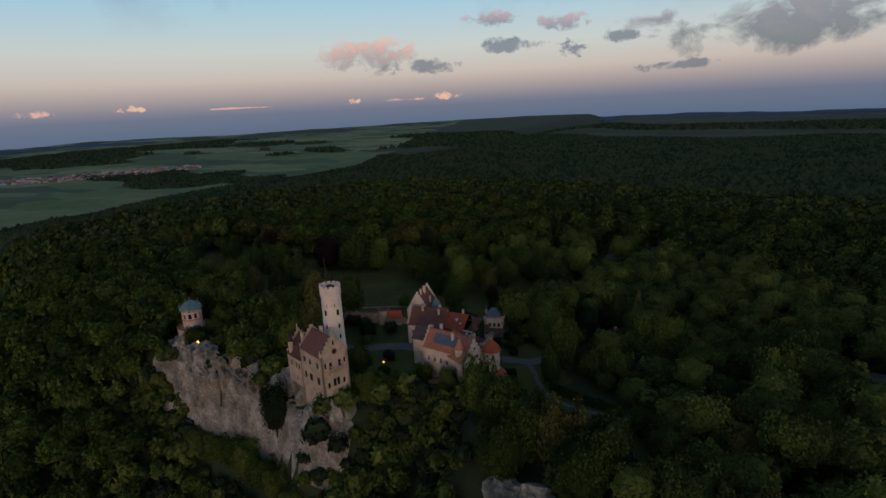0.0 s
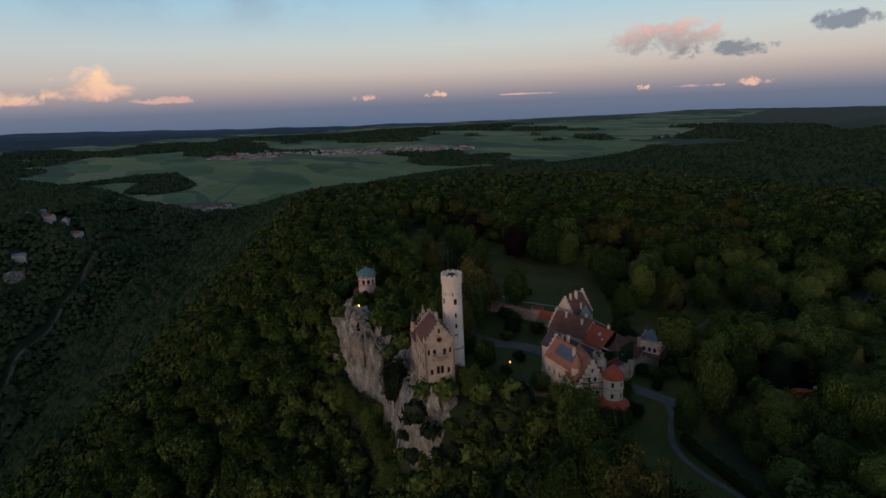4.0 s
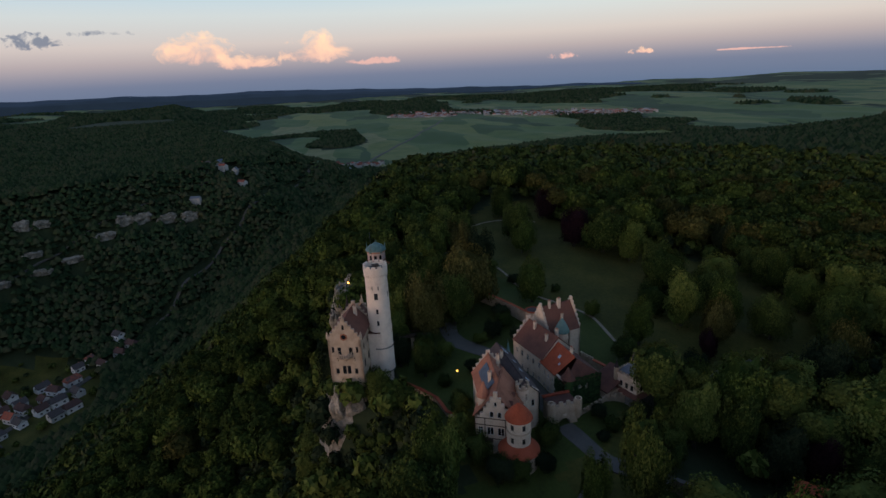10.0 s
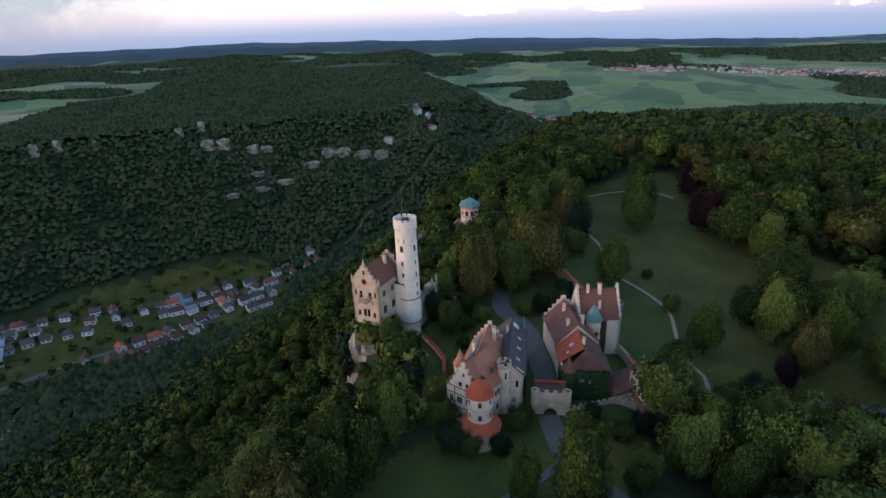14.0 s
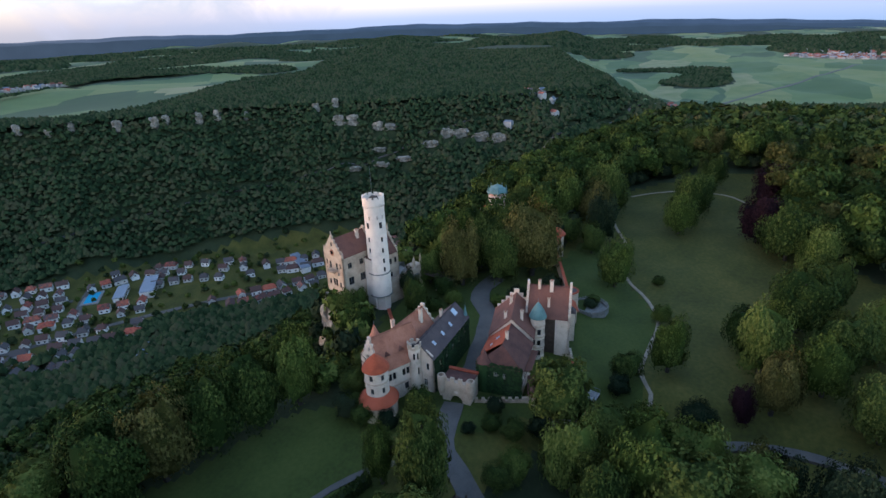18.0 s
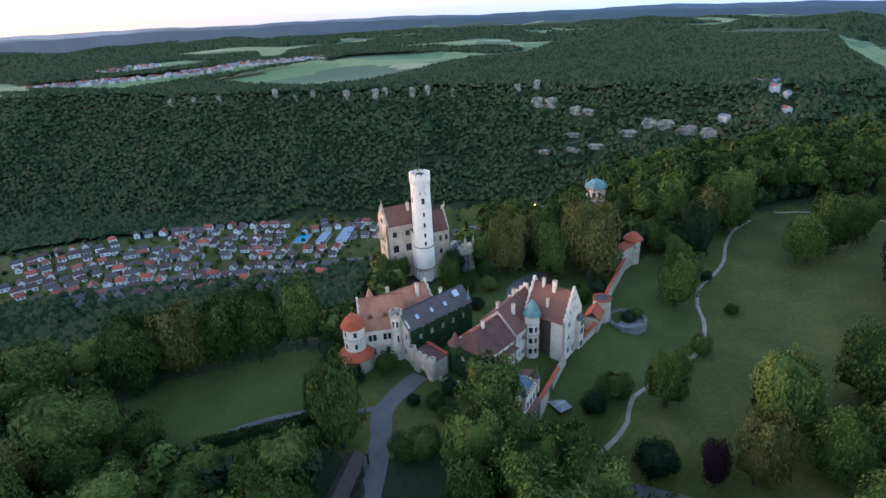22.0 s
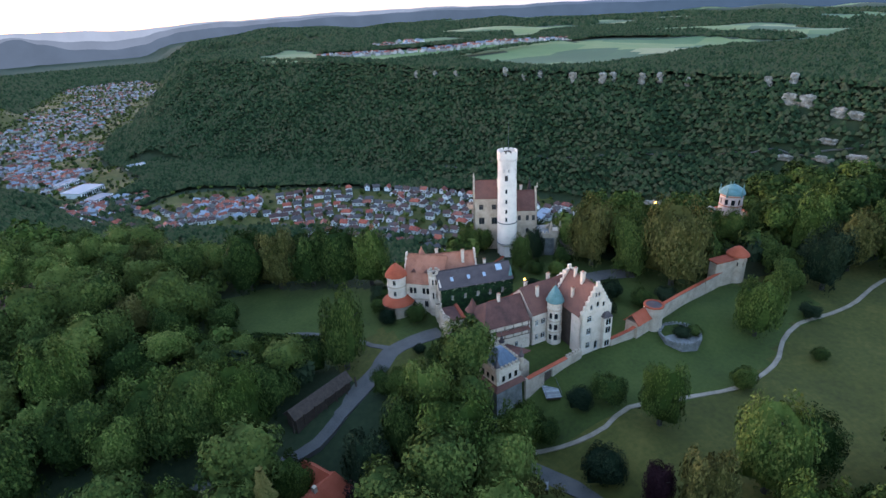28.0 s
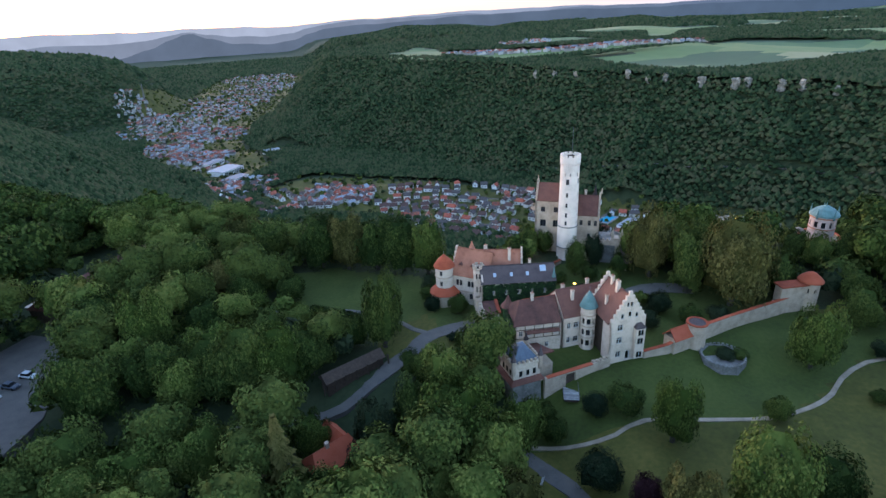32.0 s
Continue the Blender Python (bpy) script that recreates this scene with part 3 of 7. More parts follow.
LOW = [(-52, 114, 11), (-62, 110, 11), (-42, 106, 10), (-70, 114, 8), (-34, 100, 8), (-100, 97, 12), (-112, 99, 12), (-124, 101, 12), (-136, 103, 12), (-148, 107, 12), (-88, 93, 11), (-77, 94, 11), (-50, 100, 10), (-64, 98, 10)]     # circles with no tall crowns
CLEAR = []          # circles (x, y, r) kept free of forest crowns: single trees, buildings, roads


def wooded(X, Y):
    c, h, da, db = cover(X, Y)
    keep = c == 0
    order = np.argsort(X)
    xs = X[order]
    for x, y, rad in CLEAR:
        i = order[np.searchsorted(xs, x - rad):np.searchsorted(xs, x + rad)]
        keep[i] &= (X[i] - x) ** 2 + (Y[i] - y) ** 2 > rad * rad
    return keep, h, da, db


def seen_side(X, Y):
    """False on the far side of the castle hill, which nobody looks at."""
    a = np.degrees(np.arctan2(X - 10, Y - 130)) % 360
    return (a < 24) | (a > 138) | (np.hypot(X - 10, Y - 130) < 200)


def build_forest():
    # near belt round the castle
    X, Y, r = scatter(-430, 150, -70, 420, 9.4, 11)
    keep, h, da, db = wooded(X, Y)
    dist = np.hypot(X + 40, Y - 150)
    belt = keep & (dist < 235) & (da > -140)
    for x, y, rad in LOW:
        belt &= (X - x) ** 2 + (Y - y) ** 2 > rad * rad
    R = r.uniform(4.6, 7.4, len(X))
    shapes = [crown_leafy(100 + i, 760, 16, 0.62, (0.2, 0.42), 0.6, level=1) for i in range(12)]
    tone = np.clip(0.62 * r.rand(len(X)) + 0.25 * (rolling(X, Y, 60, 5) + 1) * 0.4 + 0.2 * (Y > 195) * (X < -70), 0, 0.99)
    z = h + 6.5 + R * (0.4 + 0.6 * r.rand(len(X)))
    front = (X > -75) & (Y > 70) & (dist < 125)
    i = np.nonzero(belt & front)[0]
    forest("lane_woodland", X[i], Y[i], z[i], R[i], r, [crown_leafy(150 + k, 3000, 22, 0.66, (0.16, 0.38), 0.6) for k in range(10)], ["leaf", "leaf", "leaf_fresh", "leaf", "leaf_fresh", "leaf_gold"], "dense green beech wood beside the castle lane", tone[i])
    i = np.nonzero(belt & ~front)[0]
    forest("near_woodland", X[i], Y[i], z[i], R[i], r, shapes, ["leaf", "leaf", "leaf_fresh", "leaf", "leaf_gold"], "dense dark green beech woodland round the castle", tone[i])
    # low crowns that close the gaps
    X, Y, r = scatter(-280, 150, 10, 330, 5.6, 15)
    keep, h, da, db = wooded(X, Y)
    i = np.nonzero(keep & (np.hypot(X + 40, Y - 150) < 215) & (da > -120))[0]
    R = r.uniform(2.8, 4.4, len(X))
    forest("undergrowth", X[i], Y[i], h[i] + R[i] * 0.8 + 2.5 * r.rand(len(i)), R[i], r, [crown_leafy(170 + k, 150, 9, level=1) for k in range(8)], ["leaf", "leaf", "leaf_fresh", "leaf_dark"], "young trees and shrubs closing the gaps of the wood")
    X, Y, r = scatter(-168, -50, 70, 128, 2.1, 16)
    keep, h, da, db = wooded(X, Y)
    i = np.nonzero(keep & (((da < -1.9) & (X < -100)) | ((da < -1.5) & (X < -76)) | ((da < 1) & (X >= -76))) & (da > -36))[0]
    R = r.uniform(1.6, 3.0, len(X))
    i = i[(da[i] > -9) | (r.rand(len(i)) < 0.4)]
    forest("cliff_shrubs", X[i], Y[i], h[i] + R[i] * 0.7, R[i], r, [crown_leafy(180 + k, 110, 9, level=1) for k in range(6)], ["leaf", "leaf_dark", "leaf"], "dark shrubs crowding the foot of the cliff")
    # woods of the valley sides
    X, Y, r = scatter(-900, 620, -1000, 800, 3.7, 12)
    keep, h, da, db = wooded(X, Y)
    dist = np.hypot(X + 40, Y - 150)
    R = r.uniform(2.3, 3.7, len(X)) * np.where(dist < 330, 1.5, 1.0)
    keep &= (dist >= 330) | (r.rand(len(X)) < 0.5)
    keep &= ((dist >= 230) | (da <= -138)) & seen_side(X, Y)
    for name, pick, level in (("slope_woodland", dist < 330, 2), ("valley_woodland", dist >= 330, 1)):
        i = np.nonzero(keep & pick)[0]
        tufted = [crown_leafy(200 + k, 70, level=1) for k in range(9)]
        plain = [(v * [1.1, 1.1, 1.0], f) for v, f in (crown_cap(200 + k) for k in range(16))]
        rise = 4.5 + 4.5 * r.rand(len(i)) if level == 2 else 5.0 + 1.7 * r.rand(len(i)) + 1.1 * rolling(X[i], Y[i], 26, 5)
        forest(name, X[i], Y[i], h[i] + rise, R[i], r, tufted if level == 2 else plain, ["canopy"] if level == 1 else ["leaf", "canopy", "leaf", "leaf"], "dense deciduous forest on the valley slopes", None, level == 1)
    # woods of the hills beyond, then the far ones
    for name, x0, x1, y0, y1, gap, size, reach, words in (("hill_woodland", -1700, 1300, -1750, 1500, 6.6, (3.9, 6.0), 1850, "dark forest over the hills beyond the valley"), ("far_woodland", -3700, 1700, -3800, 2600, 15, (8, 13), 3700, "distant dark forest over hills and plain")):
        X, Y, r = scatter(x0, x1, y0, y1, gap, 13)
        keep, h, da, db = wooded(X, Y)
        far = np.hypot(X + 80, Y - 140)
        out = (X < -890) | (X > 610) | (Y < -990) | (Y > 790)
        out &= (far < 1850) if gap < 12 else (far >= 1850)
        i = np.nonzero(keep & out & seen_side(X, Y) & (far < reach))[0]
        R = r.uniform(*size, len(X))
        flat = [(v * [1, 1, 0.8], f) for v, f in (crown_cap(300 + k) for k in range(16))]
        forest(name, X[i], Y[i], h[i] + 1 + 3 * r.rand(len(i)), R[i], r, flat, ["canopy"], words, None, True)
    # garden trees between the village houses
    X, Y, r = scatter(-520, 760, -2400, 20, 12, 14)
    h, da, db = land(X, Y)
    R = r.uniform(1.8, 3.8, len(X))
    free = (da < -215) & (db < -100) & (r.rand(len(X)) < 0.55) & (h < -120) & (cover(X, Y)[0] == 1)
    for x, y, rad in CLEAR:
        free &= (X - x) ** 2 + (Y - y) ** 2 > (min(rad, 7) * 0.75) ** 2
    i = np.nonzero(free)[0]
    forest("garden_trees", X[i], Y[i], h[i] + R[i] * 0.9, R[i], r, [crown_leafy(400 + k, 40, level=1) for k in range(6)], ["leaf", "canopy", "leaf_fresh"], "garden trees and hedges between the village houses")



# ---- builders for masonry ----
def flat_map(p, q):
    """Wall plane from p to q (local xy), s along it, d inwards (to the left of p to q)."""
    dx, dy = q[0] - p[0], q[1] - p[1]
    n = math.hypot(dx, dy)
    dx, dy = dx / n, dy / n
    return lambda s, z, d: (p[0] + dx * s - dy * d, p[1] + dy * s + dx * d, z), n


def round_map(radius, flare=None):
    """Wall of a round tower, s in degrees; flare gives the radius at a height."""
    def f(s, z, d):
        r = (flare(z) if flare else radius) - d
        return (r * math.cos(radians(s)), r * math.sin(radians(s)), z)
    return f


def panel_mesh(name, mapf, solids, holes, thick, extra_s=(), extra_z=(), wrap=False):
    """A wall of rectangles (s0, z0, s1, z1) with holes right through it."""
    ss = sorted({round(v, 4) for r in (*solids, *holes) for v in (r[0], r[2])} | {round(v, 4) for v in extra_s})
    zs = sorted({round(v, 4) for r in (*solids, *holes) for v in (r[1], r[3])} | {round(v, 4) for v in extra_z})

    def filled(i, j):
        if wrap:
            i %= len(ss) - 1
        if not (0 <= i < len(ss) - 1 and 0 <= j < len(zs) - 1):
            return False
        a, b = (ss[i] + ss[i + 1]) / 2, (zs[j] + zs[j + 1]) / 2
        return any(r[0] < a < r[2] and r[1] < b < r[3] for r in solids) and not any(r[0] < a < r[2] and r[1] < b < r[3] for r in holes)
    bm = bmesh.new()
    cache = {}

    def vert(i, j, d):
        if wrap and i == len(ss) - 1:
            i = 0
        if (i, j, d) not in cache:
            cache[i, j, d] = bm.verts.new(mapf(ss[i], zs[j], d))
        return cache[i, j, d]

    def face(*vs):
        if bm.faces.get(vs) is None:
            bm.faces.new(vs)
    for i in range(len(ss) - 1):
        for j in range(len(zs) - 1):
            if not filled(i, j):
                continue
            face(vert(i, j, 0), vert(i + 1, j, 0), vert(i + 1, j + 1, 0), vert(i, j + 1, 0))
            face(vert(i, j, thick), vert(i, j + 1, thick), vert(i + 1, j + 1, thick), vert(i + 1, j, thick))
            for di, dj, a, b in ((-1, 0, (i, j + 1), (i, j)), (1, 0, (i + 1, j), (i + 1, j + 1)), (0, -1, (i, j), (i + 1, j)), (0, 1, (i + 1, j + 1), (i, j + 1))):
                if not filled(i + di, j + dj):
                    face(vert(*a, 0), vert(*a, thick), vert(*b, thick), vert(*b, 0))
    return bm


WINDOWS = {}


def window_meshes(w, h, style):
    """Shared meshes of a window: frame with its bars, and the glass. x across, z up from the sill, y inwards."""
    key = (round(w, 2), round(h, 2), style)
    if key not in WINDOWS:
        bm = bmesh.new()
        f = min(0.11, w * 0.16)
        add_box(bm, -w / 2, 0.0, 0, -w / 2 + f, 0.12, h)
        add_box(bm, w / 2 - f, 0.0, 0, w / 2, 0.12, h)
        add_box(bm, -w / 2 + f, 0.0, 0, w / 2 - f, 0.12, f)
        add_box(bm, -w / 2 + f, 0.0, h - f, w / 2 - f, 0.12, h)
        if style in ("cross", "twin"):
            add_box(bm, -f / 2, 0.01, f, f / 2, 0.11, h - f)
        if style == "cross":
            add_box(bm, -w / 2 + f, 0.012, h * 0.62, w / 2 - f, 0.108, h * 0.62 + f * 0.8)
        if style in ("arch", "twin"):
            # rounded heads: corner spandrels
            for lo, hi in (((-w / 2 + f, 0), ) if style == "arch" else ((-w / 2 + f, -f / 2), (f / 2, w / 2 - f))):
                hi = w / 2 - f if style == "arch" else hi
                r = (hi - lo) / 2
                for side in (-1, 1):
                    pts = [((lo + hi) / 2 + side * r * math.cos(a), h - f - r + r * math.sin(a)) for a in (0, 0.55, 1.05, 1.5708)] + [((lo + hi) / 2 + side * r, h - f)]
                    a = [bm.verts.new((x, 0.02, z)) for x, z in pts]
                    b = [bm.verts.new((x, 0.10, z)) for x, z in pts]
                    bm.faces.new(a), bm.faces.new(b[::-1])
                    for i in range(len(a)):
                        bm.faces.new((a[i], a[(i + 1) % len(a)], b[(i + 1) % len(a)], b[i]))
        bmesh.ops.recalc_face_normals(bm, faces=bm.faces)
        me = bpy.data.meshes.new("window")
        bm.to_mesh(me)
        bm.free()
        bm = box(-w / 2 + f * 0.5, 0.05, f * 0.5, w / 2 - f * 0.5, 0.075, h - f * 0.5)
        pane = bpy.data.meshes.new("pane")
        bm.to_mesh(pane)
        bm.free()
        pane.materials.append(MAT["glass"])
        bm = box(-w / 2 - 0.12, -0.14, -0.14, w / 2 + 0.12, 0.2, -0.002)
        sill = bpy.data.meshes.new("sill")
        bm.to_mesh(sill)
        bm.free()
        WINDOWS[key] = me, pane, sill
    return WINDOWS[key]


def set_window(t, m, w, h, style="cross", frame="frame_white", sill="stone"):
    me, pane, sl = window_meshes(w, h, style)
    if (frame, me.name) not in WINDOWS:
        c = me.copy()
        c.materials.append(MAT[frame])
        WINDOWS[frame, me.name] = c
    ob = new("window", WINDOWS[frame, me.name])
    ob.parent, ob.matrix_local = t, m
    p = new("pane", pane)
    p.parent = ob
    if sill:
        if (sill, sl.name) not in WINDOWS:
            c = sl.copy()
            c.materials.append(MAT[sill])
            WINDOWS[sill, sl.name] = c
        s = new("sill", WINDOWS[sill, sl.name])
        s.parent = ob
    return ob


MAT["frame_white"] = material("window_frames", [(0.42, 0.40, 0.37), (0.55, 0.53, 0.50)], 2, 0.7, 0.05)
MAT["frame_dark"] = material("dark_frames", [(0.05, 0.045, 0.04), (0.10, 0.09, 0.08)], 2, 0.7, 0.05)


def wall(t, p, q, solids, wins=(), mat="plaster_white", thick=0.45, name="wall", frame="frame_white", sill="stone", doors=()):
    """A straight wall from p to q with windows (s, z, w, h, style) and open doorways (s, z, w, h)."""
    mapf, n = flat_map(p, q)
    solids = [(max(0, a), b, min(n, c) if c is not None else n, d) for a, b, c, d in solids]
    holes = [(s - w / 2, z, s + w / 2, z + h) for s, z, w, h, *_ in (*wins, *doors)]
    ob = part(name, panel_mesh(name, mapf, solids, holes, thick), MAT[mat], t)
    a = math.degrees(math.atan2(q[1] - p[1], q[0] - p[0]))
    for s, z, w, h, style in wins:
        x, y, _ = mapf(s, z, 0.16)
        set_window(t, pose(x, y, z, 0, 0, a), w - 0.01, h - 0.01, style, frame, sill)
    return ob


def steps_up(width, z0, ze, zr, count, over=0.5):
    """Rectangles of a stepped gable of that width: eaves at ze, top at zr."""
    out = [(0, z0, width, ze)]
    run = width / 2 / (count + 0.6)
    for k in range(count + 1):
        out.append((k * run, ze, width - k * run, ze + over + (zr - ze) * (k + 0.35) / (count + 0.35)))
    return out


def gable_roof(t, x0, x1, half, ze, zr, mat, over=0.35, ends=0.0, left=None, right=None, name="roof", thick=0.22, label=""):
    """Two thick roof slopes with the ridge along x; left and right override the eave (offset, z) of each side."""
    bm = bmesh.new()
    for side, eave in ((1, left), (-1, right)):
        h, z = eave or (half, ze)
        slope = (zr - z) / h
        ye, zz = side * (h + over), z - slope * over
        nx = math.hypot(1, slope)
        oy, oz = side * thick * slope / nx, thick / nx
        a0, a1 = x0 - ends, x1 + ends
        v = [bm.verts.new(p) for p in ((a0, 0, zr), (a1, 0, zr), (a1, ye, zz), (a0, ye, zz), (a0, 0, zr + oz * 1.2), (a1, 0, zr + oz * 1.2), (a1, ye + oy, zz + oz), (a0, ye + oy, zz + oz))]
        for f in ((0, 1, 2, 3), (4, 7, 6, 5), (0, 4, 5, 1), (1, 5, 6, 2), (2, 6, 7, 3), (3, 7, 4, 0)):
            bm.faces.new([v[i] for i in f])
    ob = part(name, bm, MAT[mat], t, label)
    bm = lathe([(0.16, x0 - ends), (0.16, x1 + ends)], 8)
    bmesh.ops.transform(bm, matrix=Matrix.Translation((0, 0, zr + 0.16)) @ Matrix.Rotation(math.pi / 2, 4, "Y"), verts=bm.verts)
    cap = part("ridge_cap", bm, MAT[mat], ob)
    return ob


def gable_triangle(t, x, half, ze, zr, mat, thick=0.4, name="gable"):
    bm = bmesh.new()
    a = [bm.verts.new((x, -half, ze)), bm.verts.new((x, half, ze)), bm.verts.new((x, 0, zr - 0.05))]
    b = [bm.verts.new((x + thick, v.co.y, v.co.z)) for v in a]
    bm.faces.new(a), bm.faces.new(b[::-1])
    for i in range(3):
        bm.faces.new((a[i], a[(i + 1) % 3], b[(i + 1) % 3], b[i]))
    return part(name, bm, MAT[mat], t)


def chimney(t, x, y, z0, z1, w=0.7, mat="plaster_white"):
    c = part("chimney", box(x - w / 2, y - w / 2, z0, x + w / 2, y + w / 2, z1, 0.03), MAT[mat], t)
    part("chimney_cap", box(x - w / 2 - 0.1, y - w / 2 - 0.1, z1 + 0.002, x + w / 2 + 0.1, y + w / 2 + 0.1, z1 + 0.16, 0.03), MAT["stone"], c)
    bm = bmesh.new()
    for sx in (-0.16, 0.16):
        add_box(bm, x + sx - 0.1, y - 0.1, z1 + 0.16, x + sx + 0.1, y + 0.1, z1 + 0.45)
    part("chimney_pot", bm, MAT["roof_orange"], c)


def dormer(t, x, y, z, side, roof, w=1.1, h=1.1, deep=1.6):
    """A small gabled dormer; side is the slope (+1 or -1) it looks out of."""
    d = part("dormer", box(x - w / 2, min(y, y - side * deep), z, x + w / 2, max(y, y - side * deep), z + h), MAT["wood_dark"], t)
    bm = bmesh.new()
    o, yo, yi = 0.18, y + side * 0.2, y - side * (deep + 0.5)
    v = [bm.verts.new(p) for p in ((x - w / 2 - o, yo, z + h), (x + w / 2 + o, yo, z + h), (x, yo, z + h + w * 0.75), (x - w / 2 - o, yi, z + h), (x + w / 2 + o, yi, z + h), (x, yi, z + h + w * 0.75))]
    for f in ((0, 1, 2), (3, 5, 4), (0, 2, 5, 3), (1, 4, 5, 2), (0, 3, 4, 1)):
        bm.faces.new([v[i] for i in f])
    part("dormer_roof", bm, MAT[roof], d)
    part("dormer_pane", box(x - w * 0.3, y + side * 0.01 - 0.02, z + 0.15, x + w * 0.3, y + side * 0.01 + 0.02, z + h - 0.1), MAT["glass"], d)


def skylight(t, x, y, z, slope_deg, side, w=0.7, l=1.0):
    """A tilted roof window lying on the slope."""
    bm = box(-w / 2, -l / 2, 0.0, w / 2, l / 2, 0.12, 0.02)
    ob = part("skylight", bm, MAT["frame_metal"], t)
    ob.matrix_local = pose(x, y, z, -side * slope_deg, 0, 0)
    p = part("pane", box(-w / 2 + 0.08, -l / 2 + 0.08, 0.121, w / 2 - 0.08, l / 2 - 0.08, 0.135), MAT["skylight"], ob)


MAT["frame_metal"] = material("pale_metal", [(0.35, 0.37, 0.40), (0.5, 0.52, 0.55)], 2, 0.5, 0.05)
MAT["skylight"] = material("skylight_glass", [(0.30, 0.36, 0.42), (0.42, 0.48, 0.54)], 1, 0.08, 0.0, specular=0.8)


def merlons(t, mapf, s0, s1, z, w, h, gap, thick, mat, name="merlon"):
    """A row of battlements, each a block of its own on shared data."""
    n = max(1, int((s1 - s0 + gap) / (w + gap)))
    pitch = (s1 - s0 - w) / max(1, n - 1)
    for k in range(n):
        a = s0 + k * pitch
        part(name, panel_mesh(name, mapf, [(a, z, a + w, z + h)], [], thick), MAT[mat], t)


def spire(t, x, y, z0, r, h, roof, body, body_h, seg=8):
    s = part("turret", lathe([(r * 0.75, z0), (r, z0 + 0.5), (r, z0 + body_h)], seg, x, y), MAT[body], t)
    part("turret_roof", lathe([(r * 1.2, z0 + body_h), (r * 0.7, z0 + body_h + h * 0.35), (0.05, z0 + body_h + h), (0, z0 + body_h + h + 0.02)], seg, x, y), MAT[roof], s)
    part("finial", lathe([(0.035, z0 + body_h + h - 0.1), (0.03, z0 + body_h + h + 0.5), (0.09, z0 + body_h + h + 0.6), (0, z0 + body_h + h + 0.72)], 6, x, y), MAT["metal"], s)


def heading(p, q, z=0):
    """Pose at p with x along p to q."""
    return pose(p[0], p[1], z, 0, 0, math.degrees(math.atan2(q[1] - p[1], q[0] - p[0])))


# ---- the great tower ----
def build_tower():
    t = thing("castle_tower", pose(-86.4, 117.0, 0), "tall round pale plastered castle tower with battlements and dark string courses", "tower")
    flare = lambda z: 2.92 - 0.27 * min(1, max(0, (z - 6) / 25))
    holes, glaz = [], []
    for az in (-20, 59, 138, -99):
        for k, z in enumerate((12.9, 15.4, 18.4, 21.5, 25.2)):
            w = 20 if k == 4 else 13
            holes.append((az - w / 2, z, az + w / 2, z + (1.7 if k == 4 else 1.35)))
            glaz.append((az, z, w, 1.7 if k == 4 else 1.35))
        for off in (-16, 16):
            holes.append((az + off - 4, 27.6, az + off + 4, 28.7))
    holes = [((a + 180) % 360 - 180, b, (a + 180) % 360 - 180 + (c - a), d) for a, b, c, d in holes]
    bm = panel_mesh("shaft", round_map(2.7, flare), [(-180, 5.6, 180, 31.0)], holes, 0.5, [-180 + 10 * k for k in range(37)], [9, 12, 20], wrap=True)
    part("shaft", bm, MAT["plaster"], t, "pale pinkish plastered shaft")
    for az, z, w, h in glaz:
        r = flare(z) - 0.22
        set_window(t, pose(r * math.cos(radians(az)), r * math.sin(radians(az)), z, 0, 0, az + 90), 2 * r * math.sin(radians(w / 2)), h, "twin" if w > 15 else "arch", "frame_dark", None)
    part("core", lathe([(0, 5.6), (2.2, 5.6), (2.2, 32.4), (0, 32.4)], 24), MAT["stone_dark"], t)
    part("plinth", lathe([(2.45, -3.0), (2.45, 4.6), (2.9, 5.3), (2.9, 5.6)], 8), MAT["plaster"], t, "tapered eight-sided plinth")
    for z in (5.6, 12.2):
        part("string_course", lathe([(flare(z) - 0.06, z - 0.14), (flare(z) + 0.14, z - 0.08), (flare(z) + 0.14, z + 0.16), (flare(z) - 0.06, z + 0.22)], 36), MAT["stone_dark"], t, "dark stone string course")
    part("parapet", lathe([(2.6, 31.0), (2.86, 31.5), (2.86, 33.1), (2.56, 33.1), (2.56, 32.42), (2.2, 32.42)], 36), MAT["plaster"], t, "pale overhanging parapet")
    for k in range(24):
        a0 = k * 15
        part("corbel", panel_mesh("corbel", round_map(2.85), [(a0, 30.75, a0 + 8, 31.55)], [], 0.42), MAT["plaster"], t)
    for k in range(12):
        a0 = k * 30
        part("merlon", panel_mesh("merlon", round_map(2.86), [(a0, 33.1, a0 + 21, 33.6)], [], 0.3, [a0 + 8.5]), MAT["plaster"], t)
    part("hatch", box(-0.9, -0.7, 32.42, 0.7, 0.9, 33.3, 0.05), MAT["wood_dark"], t, "dark roof hatch")
    pole = part("flagpole", lathe([(0.06, 32.4), (0.05, 37), (0.035, 41)], 8, -0.6, -0.5), MAT["metal"], t)
    part("ball", lathe([(0, 41), (0.1, 41.08), (0, 41.18)], 8, -0.6, -0.5), MAT["metal"], pole)


